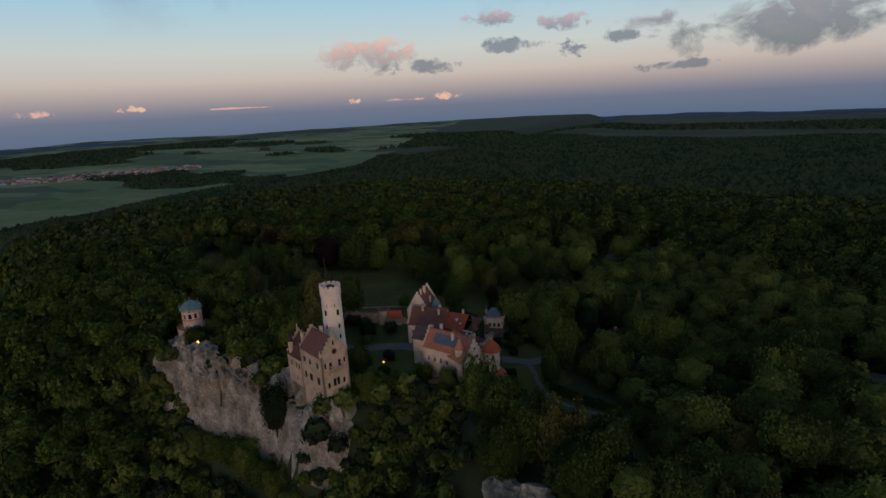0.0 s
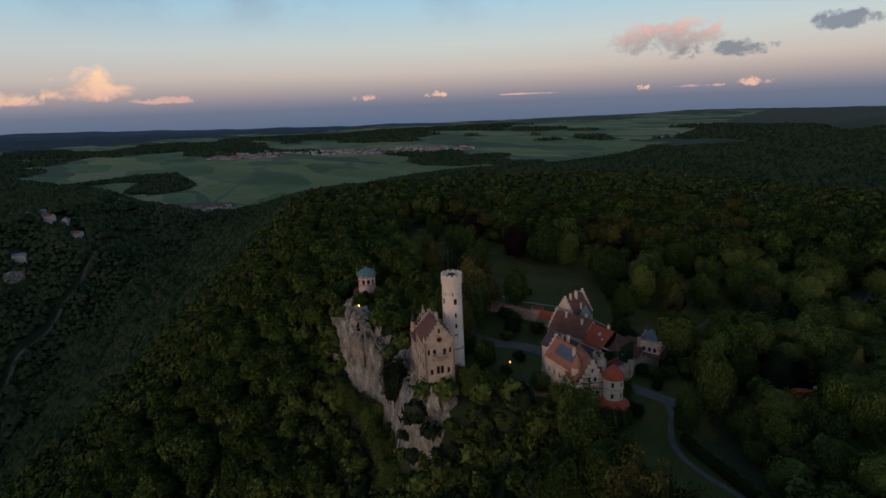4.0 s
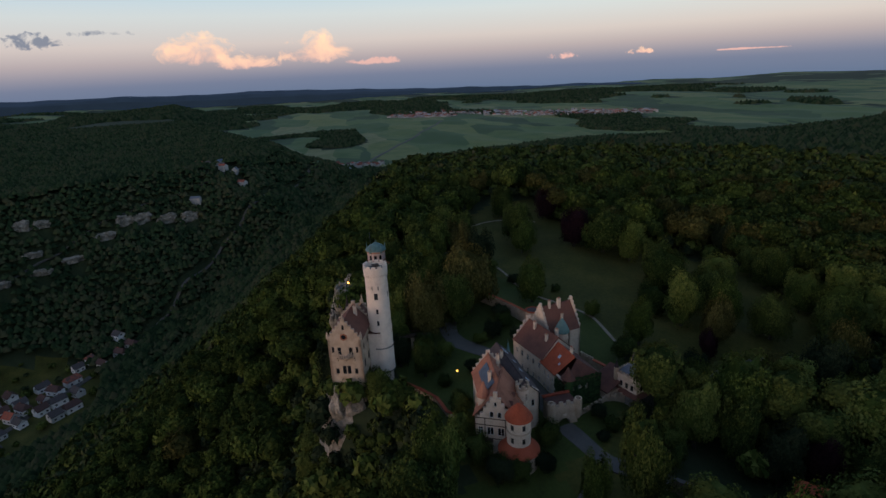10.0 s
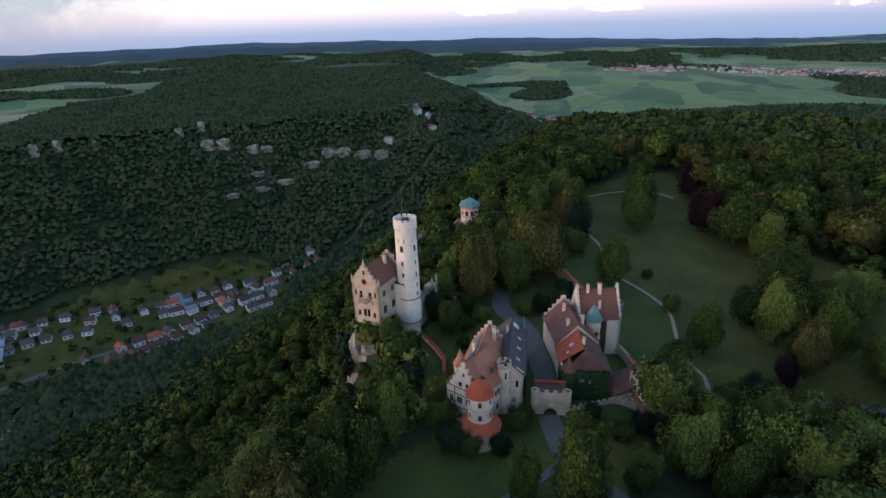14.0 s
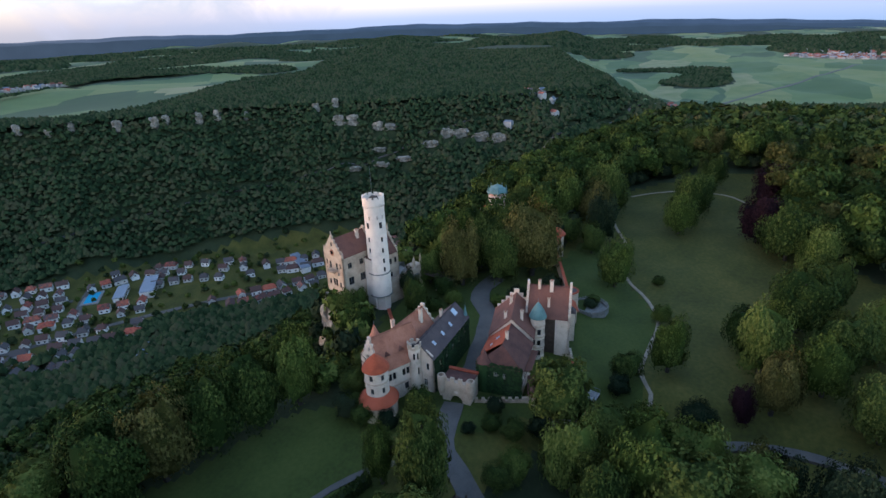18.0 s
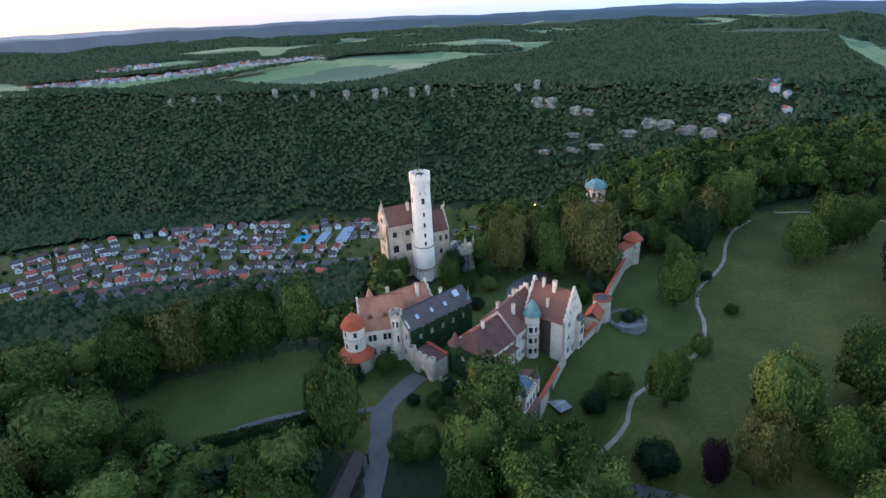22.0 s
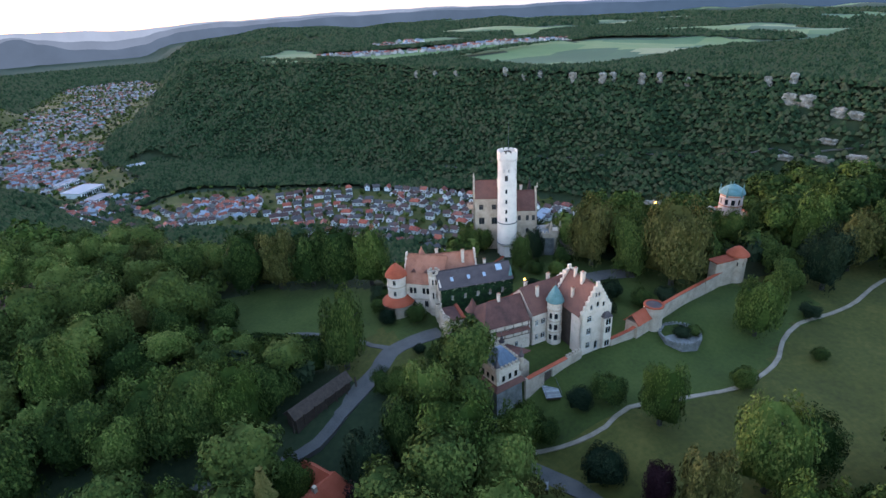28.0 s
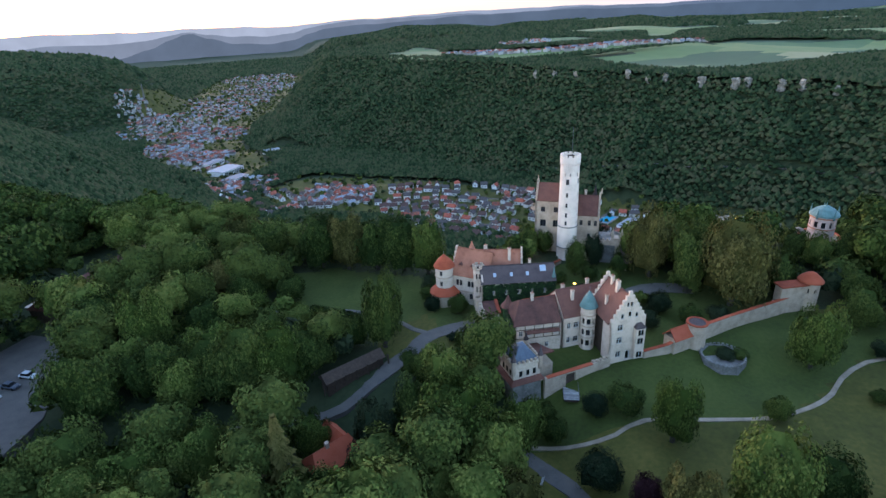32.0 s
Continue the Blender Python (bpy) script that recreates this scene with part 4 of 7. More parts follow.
# ---- the main house on the rock ----
def build_palas():
    t = thing("castle_house", heading((-79.9, 107.0), (-98.9, 115.4)), "sandstone castle house with stepped gables, balcony and brown tiled roof", "castle")
    W = 3.95
    front = [(1.7, 9.6, 0.8, 1.5, "arch"), (3.4, 9.6, 0.9, 2.2, "arch"), (4.5, 9.6, 0.9, 2.2, "arch"), (6.2, 9.6, 0.8, 1.5, "arch"), (2.6, 14.6, 0.9, 2.0, "arch"), (5.3, 14.6, 0.9, 2.0, "arch"), (1.1, 15.2, 0.6, 1.5, "arch"), (6.8, 15.2, 0.6, 1.5, "arch"), (3.95, 21.0, 0.6, 1.3, "arch"), (4.0, 5.2, 0.8, 1.3, "arch")]
    wall(t, (0, W), (0, -W), steps_up(2 * W, 3.0, 18.6, 23.4, 5), front, "stone", 0.6, frame="frame_dark")
    side = [(2.4, 14.9, 1.3, 1.6, "cross"), (6.2, 14.9, 1.3, 1.6, "cross"), (2.5, 10.2, 1.7, 2.2, "twin"), (6.3, 10.2, 1.7, 2.2, "twin"), (2.5, 6.2, 0.9, 1.4, "arch")]
    wall(t, (0, -W), (11, -W), [(0, 2.0, None, 18.6)], side, "stone", 0.6, frame="frame_dark")
    wall(t, (11, W), (0, W), [(0, 2.0, None, 18.6)], [(11 - s, z, w, h, k) for s, z, w, h, k in side] + [(2.0, 14.9, 1.3, 1.6, "cross"), (2.0, 10.2, 1.3, 2.0, "twin")], "stone", 0.6, frame="frame_dark")
    wall(t, (11, -W), (11, W), steps_up(2 * W, 3.0, 18.6, 23.2, 5), (), "stone", 0.6)
    gable_roof(t, 0.55, 10.5, W, 18.6, 22.7, "roof_brown", 0.25, label="steep brown tiled roof")
    # rose window and its ring in the gable
    bm = lathe([(0.85, 0), (0.85, 0.12), (0.55, 0.12), (0.55, 0)], 20, closed=True)
    bmesh.ops.transform(bm, matrix=Matrix.Translation((-0.02, 0, 19.3)) @ Matrix.Rotation(-math.pi / 2, 4, "Y"), verts=bm.verts)
    part("rose_ring", bm, MAT["roof_orange"], t, "reddish stone ring of the round window")
    bm = lathe([(0, 0), (0.56, 0), (0.56, 0.04), (0, 0.04)], 20)
    bmesh.ops.transform(bm, matrix=Matrix.Translation((-0.03, 0, 19.3)) @ Matrix.Rotation(-math.pi / 2, 4, "Y"), verts=bm.verts)
    part("rose_pane", bm, MAT["glass"], t)
    # balcony with corbels, and the bay under it
    part("balcony_floor", lathe([(0, 14.0), (1.3, 14.0), (1.75, 14.4), (1.75, 14.6), (0, 14.6)], 12, -0.1, 0), MAT["stone"], t)
    part("balcony_rail", lathe([(1.72, 15.4), (1.72, 15.55), (1.55, 15.55), (1.55, 15.4)], 12, -0.1, 0, closed=True), MAT["stone"], t)
    for k in range(9):
        a = radians(100 + k * 20)
        x, y = -0.1 + 1.63 * math.cos(a), 1.63 * math.sin(a)
        part("baluster", lathe([(0.07, 14.6), (0.1, 14.9), (0.05, 15.4)], 6, x, y), MAT["stone"], t)
    for y in (-2.0, 0.0, 2.0):
        part("corbel", box(-0.5, y - 0.2, 13.2, 0.0, y + 0.2, 14.0, 0.06), MAT["stone"], t)
    # lower rear range with its own stepped gable
    rear = [(2.2, 11.2, 0.9, 1.7, "cross"), (4.6, 11.2, 0.9, 1.7, "cross"), (6.4, 11.2, 0.9, 1.7, "cross"), (4.6, 7.2, 0.9, 1.5, "arch")]
    wall(t, (11.6, -W), (19, -W), [(0, 2.0, None, 14.6)], rear, "stone", 0.5, frame="frame_dark")
    wall(t, (19, W), (11.6, W), [(0, 2.0, None, 14.6)], rear, "stone", 0.5, frame="frame_dark")
    wall(t, (19, -W), (19, W), steps_up(2 * W, 2.0, 14.6, 20.0, 5), [(2.6, 11, 0.9, 1.7, "cross"), (5.3, 11, 0.9, 1.7, "cross"), (3.95, 16.4, 0.7, 1.4, "arch")], "stone", 0.5, frame="frame_dark")
    gable_roof(t, 11.05, 18.5, W, 14.6, 19.3, "roof_brown", 0.25, name="rear_roof", label="lower brown tiled roof")
    for x, y, z in ((0.3, 0, 23.6), (19.2, 0, 20.3)):
        part("gable_finial", lathe([(0.3, z), (0.22, z + 0.5), (0.1, z + 1.0), (0.16, z + 1.2), (0.0, z + 1.7)], 8, x, y), MAT["stone"], t)
    for x, y in ((0.35, W), (0.35, -W)):
        part("corner_finial", lathe([(0.32, 18.6), (0.32, 19.6), (0.0, 20.6)], 4, x, y), MAT["stone"], t)
    chimney(t, 7.6, -1.2, 20.4, 23.6, 0.75)
    chimney(t, 14.5, 1.0, 17.2, 20.6, 0.7)
    # the link between house and tower, and the slim rear turret
    part("stair_link", box(7.2, -7.2, 2, 11.2, -W - 0.002, 16.4), MAT["plaster"], t)
    part("link_roof", box(7.0, -7.0, 16.402, 11.4, -W - 0.004, 16.7, 0.08), MAT["roof_brown"], t)
    spire(t, 17.2, 3.4, 14, 0.7, 3.6, "slate", "stone", 4.2)
    # forecourt wall with battlements and a pinnacled gate beyond the rear gable
    mapf, n = flat_map((11.0, -7.4), (24.5, -6.4))
    part("court_wall", panel_mesh("w", mapf, [(0, 0.5, n, 7.9)], [], 0.5), MAT["stone"], t, "battlemented forecourt wall")
    merlons(t, mapf, 0.2, n - 0.2, 7.9, 0.55, 0.6, 0.5, 0.5, "stone")
    part("gate_block", box(22.8, -6.3, 0.0, 26.0, -3.2, 8.6, 0.06), MAT["stone"], t, "weathered stone gate block")
    for x in (23.1, 25.7):
        part("pinnacle", lathe([(0.42, 8.6), (0.42, 10.2), (0.0, 12.0)], 6, x, -5.9), MAT["stone"], t)
    part("court_floor", box(11.5, -6.9, 0.5, 24, W, 6.4), MAT["stone_dark"], t)


# ---- drawbridge and pier between the forecourt and the garden ----
def build_bridge():
    t = thing("timber_bridge", heading((-103.0, 119.2), (-98.0, 134.0)), "dark timber footbridge on a tall pale stone pier", "bridge")
    part("deck", box(0, -1.1, 5.6, 15, 1.1, 5.85), MAT["wood_dark"], t)
    part("pier", box(9.2, -0.7, -4, 10.4, 0.7, 5.6, 0.08), MAT["stone"], t, "pale stone pier")
    for y in (-1.05, 1.0):
        part("rail", box(0, y, 6.75, 15, y + 0.07, 6.85), MAT["wood_dark"], t)
        for k in range(11):
            part("post", box(0.2 + k * 1.45, y, 5.85, 0.28 + k * 1.45, y + 0.07, 6.75), MAT["wood_dark"], t)


# ---- house with the red cone tower ----
def build_gate_house():
    t = thing("turreted_house", heading((-50.7, 131.9), (-59.0, 137.47)), "cream half-timbered house with stepped gable and orange tiled roof", "house")
    W, L = 4.3, 8.4
    rows = [(1.2, 1.6, 1.0, 1.7, "cross"), (3.2, 1.6, 1.0, 1.7, "cross"), (5.4, 1.6, 1.0, 1.7, "cross"), (7.4, 1.6, 0.9, 1.7, "cross"),
            (1.2, 5.4, 1.0, 1.8, "cross"), (3.2, 5.4, 1.4, 1.9, "twin"), (5.4, 5.4, 1.4, 1.9, "twin"), (7.4, 5.4, 0.9, 1.8, "cross"), (3.5, 9.6, 0.9, 1.4, "arch"), (5.1, 9.6, 0.9, 1.4, "arch"), (4.3, 12.2, 0.6, 1.1, "arch")]
    wall(t, (0, W), (0, -W), [(0, -4, None, 9.6)] + [r for r in steps_up(6.4, 9.6, 9.6, 15.0, 4) for r in [(r[0] + 1.1, r[1], r[2] + 1.1, r[3])] if r[3] > 9.7], rows, "plaster_white", 0.5)
    # towards the road: two rows of paired windows
    road = [(2.1, 6.2, 0.8, 1.7, "arch"), (3.1, 6.2, 0.8, 1.7, "arch"), (5.4, 6.2, 0.8, 1.7, "arch"), (6.4, 6.2, 0.8, 1.7, "arch"), (2.6, 2.6, 1.0, 1.7, "cross"), (5.9, 2.6, 1.0, 1.7, "cross")]
    wall(t, (0, -W), (L, -W), [(0, -2, None, 9.6)], road, "plaster_white", 0.5, frame="frame_dark")
    wall(t, (L, W), (0, W), [(0, -4, None, 9.6)], [(2, 1.6, 1.0, 1.7, "cross"), (5, 1.6, 1.0, 1.7, "cross"), (2, 5.4, 1.0, 1.7, "cross"), (5, 5.4, 1.0, 1.7, "cross")], "plaster_white", 0.5)
    gable_roof(t, 0.4, L + 2.2, W, 9.6, 15.0, "roof_orange", 0.4, label="weathered orange tiled roof")
    part("cornice", box(-0.12, -W - 0.16, 4.55, L, -W - 0.002, 4.85), MAT["stone"], t)
    part("cornice", box(-0.12, -W - 0.16, 9.1, L, -W - 0.002, 9.4), MAT["stone"], t)
    for x in (2.6, 5.9):
        dormer(t, x, -3.0, 10.7, -1, "roof_brown", 1.0, 0.9, 1.8)
    # timber framing on the valley front
    for y in (-W, -2.1, 2.1, W - 0.16):
        part("timber_post", box(-0.07, y, 4.6, -0.002, y + 0.16, 9.4), MAT["wood_dark"], t)
    for z in (4.6, 7.7, 9.3):
        part("timber_rail", box(-0.075, -W, z, -0.003, W, z + 0.16), MAT["wood_dark"], t)
    # balcony on the front
    part("balcony_floor", box(-1.2, 0.4, 4.2, 0, 3.8, 4.45, 0.04), MAT["stone"], t)
    part("balcony_front", box(-1.2, 0.4, 4.45, -1.08, 3.8, 5.4), MAT["wood_dark"], t)
    # small brown cone turret behind the gable
    spire(t, 3.2, 3.0, 10, 1.3, 3.4, "roof_orange", "plaster_white", 2.6, 8)
    chimney(t, 7.4, 2.4, 11.8, 15.6)
    # battlemented bay at the corner towards the court
    bay = part("corner_bay", panel_mesh("b", lambda s, z, d: ((1.35 - d) * math.cos(radians(s)) + L - 0.2, (1.35 - d) * math.sin(radians(s)) - W - 0.1, z), [(-180, -1, 180, 12.6)], [(-100, 9.6, -80, 11.2), (-60, 9.6, -40, 11.2), (-140, 9.6, -120, 11.2), (-100, 5.8, -80, 7.6), (-55, 5.8, -35, 7.6)], 0.3, [-180 + 20 * k for k in range(19)], wrap=True), MAT["plaster_white"], t, "round cream corner bay")
    part("bay_core", lathe([(0, -1), (0.9, -1), (0.9, 12.3), (0, 12.3)], 12, L - 0.2, -W - 0.1), MAT["glass"], bay)
    for k in range(6):
        a0 = k * 60
        part("merlon", panel_mesh("m", lambda s, z, d: ((1.5 - d) * math.cos(radians(s)) + L - 0.2, (1.5 - d) * math.sin(radians(s)) - W - 0.1, z), [(a0, 12.3, a0 + 34, 13.3)], [], 0.3, [a0 + 17]), MAT["stone"], bay)
    part("band", lathe([(1.36, 12.0), (1.52, 12.12), (1.52, 12.4), (1.36, 12.5)], 18, L - 0.2, -W - 0.1), MAT["stone"], bay)

    c = thing("round_tower", pose(-46.9, 135.2, 0), "cream round corner tower with red conical roof and tiled skirt", "tower")
    wins = [(az - 9, z, az + 9, z + h) for az in (-60, 0, 60) for z, h in ((6.6, 1.3), (9.6, 1.3))]
    part("wall", panel_mesh("w", round_map(2.35), [(-180, 5.0, 180, 11.7)], wins, 0.4, [-180 + 15 * k for k in range(25)], wrap=True), MAT["plaster_white"], c, "cream rendered drum")
    for a, z0, b, z1 in wins:
        az = (a + b) / 2
        set_window(c, pose(2.2 * math.cos(radians(az)), 2.2 * math.sin(radians(az)), z0, 0, 0, az + 90), 0.66, z1 - z0, "cross", "frame_dark", None)
    part("core", lathe([(0, 5.0), (1.6, 5.0), (1.6, 11.5), (0, 11.5)], 12), MAT["glass"], c)
    for z in (8.7, 11.4):
        part("cornice", lathe([(2.34, z), (2.5, z + 0.08), (2.5, z + 0.26), (2.34, z + 0.34)], 24), MAT["stone"], c)
    part("roof", lathe([(2.1, 11.72), (2.78, 11.55), (2.6, 12.0), (1.75, 13.2), (0.85, 14.1), (0.05, 14.8), (0, 14.82)], 28), MAT["roof_red"], c, "bell-shaped red tiled cone")
    part("skirt_roof", lathe([(2.36, 6.0), (4.1, 4.45), (4.2, 4.3), (2.36, 5.7)], 28), MAT["roof_red"], c, "red tiled skirt roof")
    part("base", lathe([(4.0, -4.5), (3.85, 4.4), (2.3, 4.4)], 28), MAT["stone"], c, "curved rubble base wall")
    part("finial", lathe([(0.05, 14.7), (0.04, 15.4), (0.1, 15.5), (0, 15.65)], 6), MAT["metal"], c)


def build_long_wings():
    t = thing("rear_range", heading((-54.5, 134.6), (-67.2, 137.5)), "cream range with stepped gable, orange tiles and a blue roof panel", "house")
    W, L = 3.6, 13.0
    wall(t, (L, -W), (L, W), steps_up(2 * W, -1, 10.6, 15.2, 4), [(2.2, 6.0, 0.9, 1.6, "cross"), (4.9, 6.0, 0.9, 1.6, "cross")], "plaster_white", 0.45)
    wall(t, (L, W), (0, W), [(0, -4, None, 10.6)], [(2.0 + 2.2 * k, z, 1.0, 1.6, "cross") for k in range(5) for z in (2.0, 6.2)], "plaster_white", 0.45)
    wall(t, (0, -W), (L, -W), [(0, 0, None, 10.6)], (), "plaster_white", 0.45)
    gable_roof(t, 0, L - 0.4, W, 10.6, 14.9, "roof_orange", 0.3, label="orange tiled roof")
    ang = math.degrees(math.atan2(4.3, W))
    ob = part("solar_panel", box(-4.2, -1.5, 0.0, 4.2, 1.5, 0.1, 0.02), MAT["blue_roof"], t, "dark blue glazed roof panel")
    ob.matrix_local = pose(5.6, 1.75, 13.15, -ang, 0, 0)
    chimney(t, 9.6, -1.6, 12.6, 16.0)

    d = thing("ivy_wing", heading((-55.4, 140.95), (-73.8, 142.75)), "long wing with dark slate roof, skylights and ivy-covered court wall", "house")
    W, L = 3.15, 18.4
    wins = [(2.6 + 3.2 * k, 6.4, 0.9, 1.5, "cross") for k in range(5)]
    wall(d, (0, -W), (L, -W), [(0, -1, None, 10.0)], wins, "plaster_white", 0.45)
    wall(d, (L, W), (0, W), [(0, -1, None, 10.0)], (), "plaster_white", 0.45)
    wall(d, (0, W), (0, -W), [(0, -1, None, 10.4)], [(1.5, 6.6, 0.8, 1.8, "arch"), (2.7, 6.6, 0.8, 1.8, "arch"), (5.0, 6.6, 0.8, 1.8, "arch"), (2.0, 2.6, 0.9, 1.7, "cross"), (4.4, 2.6, 0.9, 1.7, "cross")], "plaster_white", 0.45)
    wall(d, (L, -W), (L, W), [(0, -1, None, 10.0)], [(3.1, 6.2, 1.0, 1.6, "cross")], "plaster_white", 0.45)
    gable_roof(d, 0, L, W, 9.9, 12.9, "slate", 0.35, 0.25, label="dark purplish slate roof")
    gable_triangle(d, 0, W, 10.4, 12.9, "plaster_white")
    gable_triangle(d, L - 0.4, W, 10.0, 12.9, "plaster_white")
    ang = math.degrees(math.atan2(3.0, W))
    for x in (3.4, 7.6, 11.6):
        skylight(d, x, -1.9, 11.35, ang, -1)
    skylight(d, 15.6, -1.0, 12.2, ang, -1, 1.5, 1.6)
    spire(d, L - 0.3, -W + 0.4, 9.2, 0.45, 2.6, "copper", "wood_dark", 1.2, 6)
    chimney(d, 12.6, 0.8, 11.8, 13.9, 0.6)
    ivy_sheet(d, (0.4, -W), (L, -W), -0.5, 9.4, wins, 5200, 5)


def ivy_sheet(t, p, q, z0, z1, wins, count, seed):
    """Ivy leaves crowding over a wall, leaving the windows free."""
    r = random.Random(seed)
    mapf, n = flat_map(p, q)
    verts, faces = [], []
    for _ in range(count):
        s, z = r.uniform(0, n), r.uniform(z0, z1)
        if any(abs(s - w[0]) < w[2] / 2 + 0.08 and w[1] - 0.15 < z < w[1] + w[3] + 0.1 for w in wins):
            continue
        if z > z1 - 0.9 and r.random() < 0.5:
            continue
        a, k = r.uniform(0, 6.28), r.uniform(0.22, 0.42)
        d = -r.uniform(0.05, 0.32)
        b = len(verts)
        for j in range(4):
            w = a + j * 1.571
            verts.append(mapf(s + k * math.cos(w), z + k * math.sin(w), d - r.uniform(0, 0.22)))
        faces.append((b, b + 1, b + 2, b + 3))
    ob = mesh_object("ivy", verts, faces, MAT["ivy"], t)
    return tagged(ob, "dense dark green ivy", kind="stuff")


# ---- houses round the inner court ----
def build_court_houses():
    b = thing("court_house", heading((-69.6, 157.3), (-82.3, 155.6)), "long white court house with dark brown tiled roof and chimneys", "house")
    W, L = 4.6, 12.8
    wins = [(1.6 + 2.4 * k, z, 0.9, 1.5, "cross") for k in range(5) for z in (1.6, 5.4)]
    wall(b, (L, W), (0, W), [(0, -1, None, 8.9)], wins, "plaster_white", 0.45)
    wall(b, (0, -W), (L, -W), [(0, -1, None, 8.9)], [(1.4, 5.4, 0.9, 1.5, "cross"), (3.2, 5.4, 1.3, 1.5, "cross"), (1.4, 1.7, 0.9, 1.5, "cross"), (3.2, 1.7, 1.3, 1.5, "cross")], "plaster_white", 0.45)
    wall(b, (0, W), (0, -W), [(0, -1, None, 8.9)], (), "plaster_white", 0.45)
    wall(b, (L, -W), (L, W), steps_up(2 * W, -1, 8.9, 13.8, 4), [(3, 5.4, 0.9, 1.5, "cross"), (6.2, 5.4, 0.9, 1.5, "cross")], "plaster_white", 0.45)
    gable_roof(b, 0, L - 0.45, W, 8.9, 13.2, "roof_brown", 0.4, 0.15, label="dark brown tiled roof")
    gable_triangle(b, 0, W, 8.9, 13.2, "plaster_white")
    part("gable_window", box(-0.04, -0.25, 11.2, 0.02, 0.25, 12.0), MAT["glass"], b)
    for x, y, z in ((2.6, 1.6, 13.4), (3.2, -2.0, 13.6), (8.4, 0.9, 14.2)):
        chimney(b, x, y, z - 2.6, z, 0.65)
    ang = math.degrees(math.atan2(4.3, W))
    skylight(b, 6.0, 2.4, 11.0, ang, 1, 0.6, 0.8)

    c = thing("ivy_end_house", heading((-58.9, 157.3), (-69.6, 157.3)), "white timbered house with red and brown tiled roof and ivy-clad end", "house")
    W, L = 4.7, 10.7
    wall(c, (0, W), (0, -W), [(0, -3, None, 8.2)], [(2.2, 5.4, 0.8, 1.2, "cross"), (4.0, 5.4, 0.8, 1.2, "cross"), (5.8, 5.4, 0.8, 1.2, "cross")], "plaster_white", 0.45)
    ivy_sheet(c, (0, W), (0, -W), -2.5, 8.6, [(2.2, 5.4, 0.8, 1.2), (4.0, 5.4, 0.8, 1.2), (5.8, 5.4, 0.8, 1.2)], 3600, 6)
    court = [(1.5 + 2.0 * k, 5.0, 0.9, 1.3, "cross") for k in range(5)] + [(3.5, 1.6, 0.9, 1.4, "cross"), (7.5, 1.6, 0.9, 1.4, "cross")]
    wall(c, (0, -W), (L, -W), [(0, -2, None, 8.2)], court, "plaster_white", 0.45)
    wall(c, (L, W), (0, W), [(0, -2, None, 8.2)], [(1.5 + 1.9 * k, z, 0.8, 1.3, "cross") for k in range(5) for z in (1.6, 5.0)], "plaster_white", 0.45)
    ivy_sheet(c, (3.5, W), (0, W), -1.5, 8.0, [], 900, 7)
    # roof hipped at the ivy end
    bm = bmesh.new()
    o = 0.4
    v = [bm.verts.new(p) for p in ((-o, -W - o, 7.9), (L, -W - o, 7.9), (L, W + o, 7.9), (-o, W + o, 7.9), (2.4, 0, 11.8), (L, 0, 12.2))]
    for f in ((0, 1, 5, 4), (0, 4, 3), (0, 3, 2, 1), (1, 2, 5)):
        bm.faces.new([v[i] for i in f])
    part("roof", bm, MAT["roof_brown"], c, "brown tiled hipped roof")
    bm = bmesh.new()
    v = [bm.verts.new(p) for p in ((3.6, W + o + 0.02, 7.95), (L, W + o + 0.02, 7.95), (L, 0.02, 12.28), (3.0, 0.02, 11.95), (3.6, W + o + 0.02, 7.7), (L, W + o + 0.02, 7.7), (L, 0.02, 12.1), (3.0, 0.02, 11.78))]
    for f in ((0, 1, 2, 3), (4, 7, 6, 5), (0, 4, 5, 1), (1, 5, 6, 2), (2, 6, 7, 3), (3, 7, 4, 0)):
        bm.faces.new([v[i] for i in f])
    part("roof_patch", bm, MAT["roof_red"], c, "newer bright red tiled slope")
    part("pent_roof", box(2.2, -W - 1.5, 6.3, L - 0.5, -W - 0.002, 6.5, 0.03), MAT["roof_brown"], c)
    for x in (0.3, 2.4, 4.5, 6.6, 8.7, 10.3):
        part("timber_post", box(x, -W - 0.08, 4.4, x + 0.15, -W - 0.002, 8.1), MAT["wood_dark"], c)
    for z in (4.35, 6.6, 7.9):
        part("timber_rail", box(0.2, -W - 0.085, z, L, -W - 0.003, z + 0.14), MAT["wood_dark"], c)
    chimney(c, 5.2, -0.3, 11.0, 13.2, 0.6)
    skylight(c, 6.6, 2.0, 10.6, 40, 1, 0.8, 0.9)
    skylight(c, 5.0, 3.0, 9.7, 40, 1, 0.5, 0.6)
    part("corner_turret", lathe([(1.2, -2), (1.2, 8.6)], 10, 0.5, 3.4), MAT["ivy"], c)
    part("corner_cone", lathe([(1.75, 8.5), (0.9, 9.6), (0.04, 11.5), (0, 11.52)], 10, 0.5, 3.4), MAT["roof_brown"], c, "small brown pointed roof")

    a = thing("gabled_house", heading((-82.1, 168.6), (-81.2, 158.4)), "tall cream house with stepped gable, oriel and brown tiled roof", "house")
    W, L = 4.05, 10.2
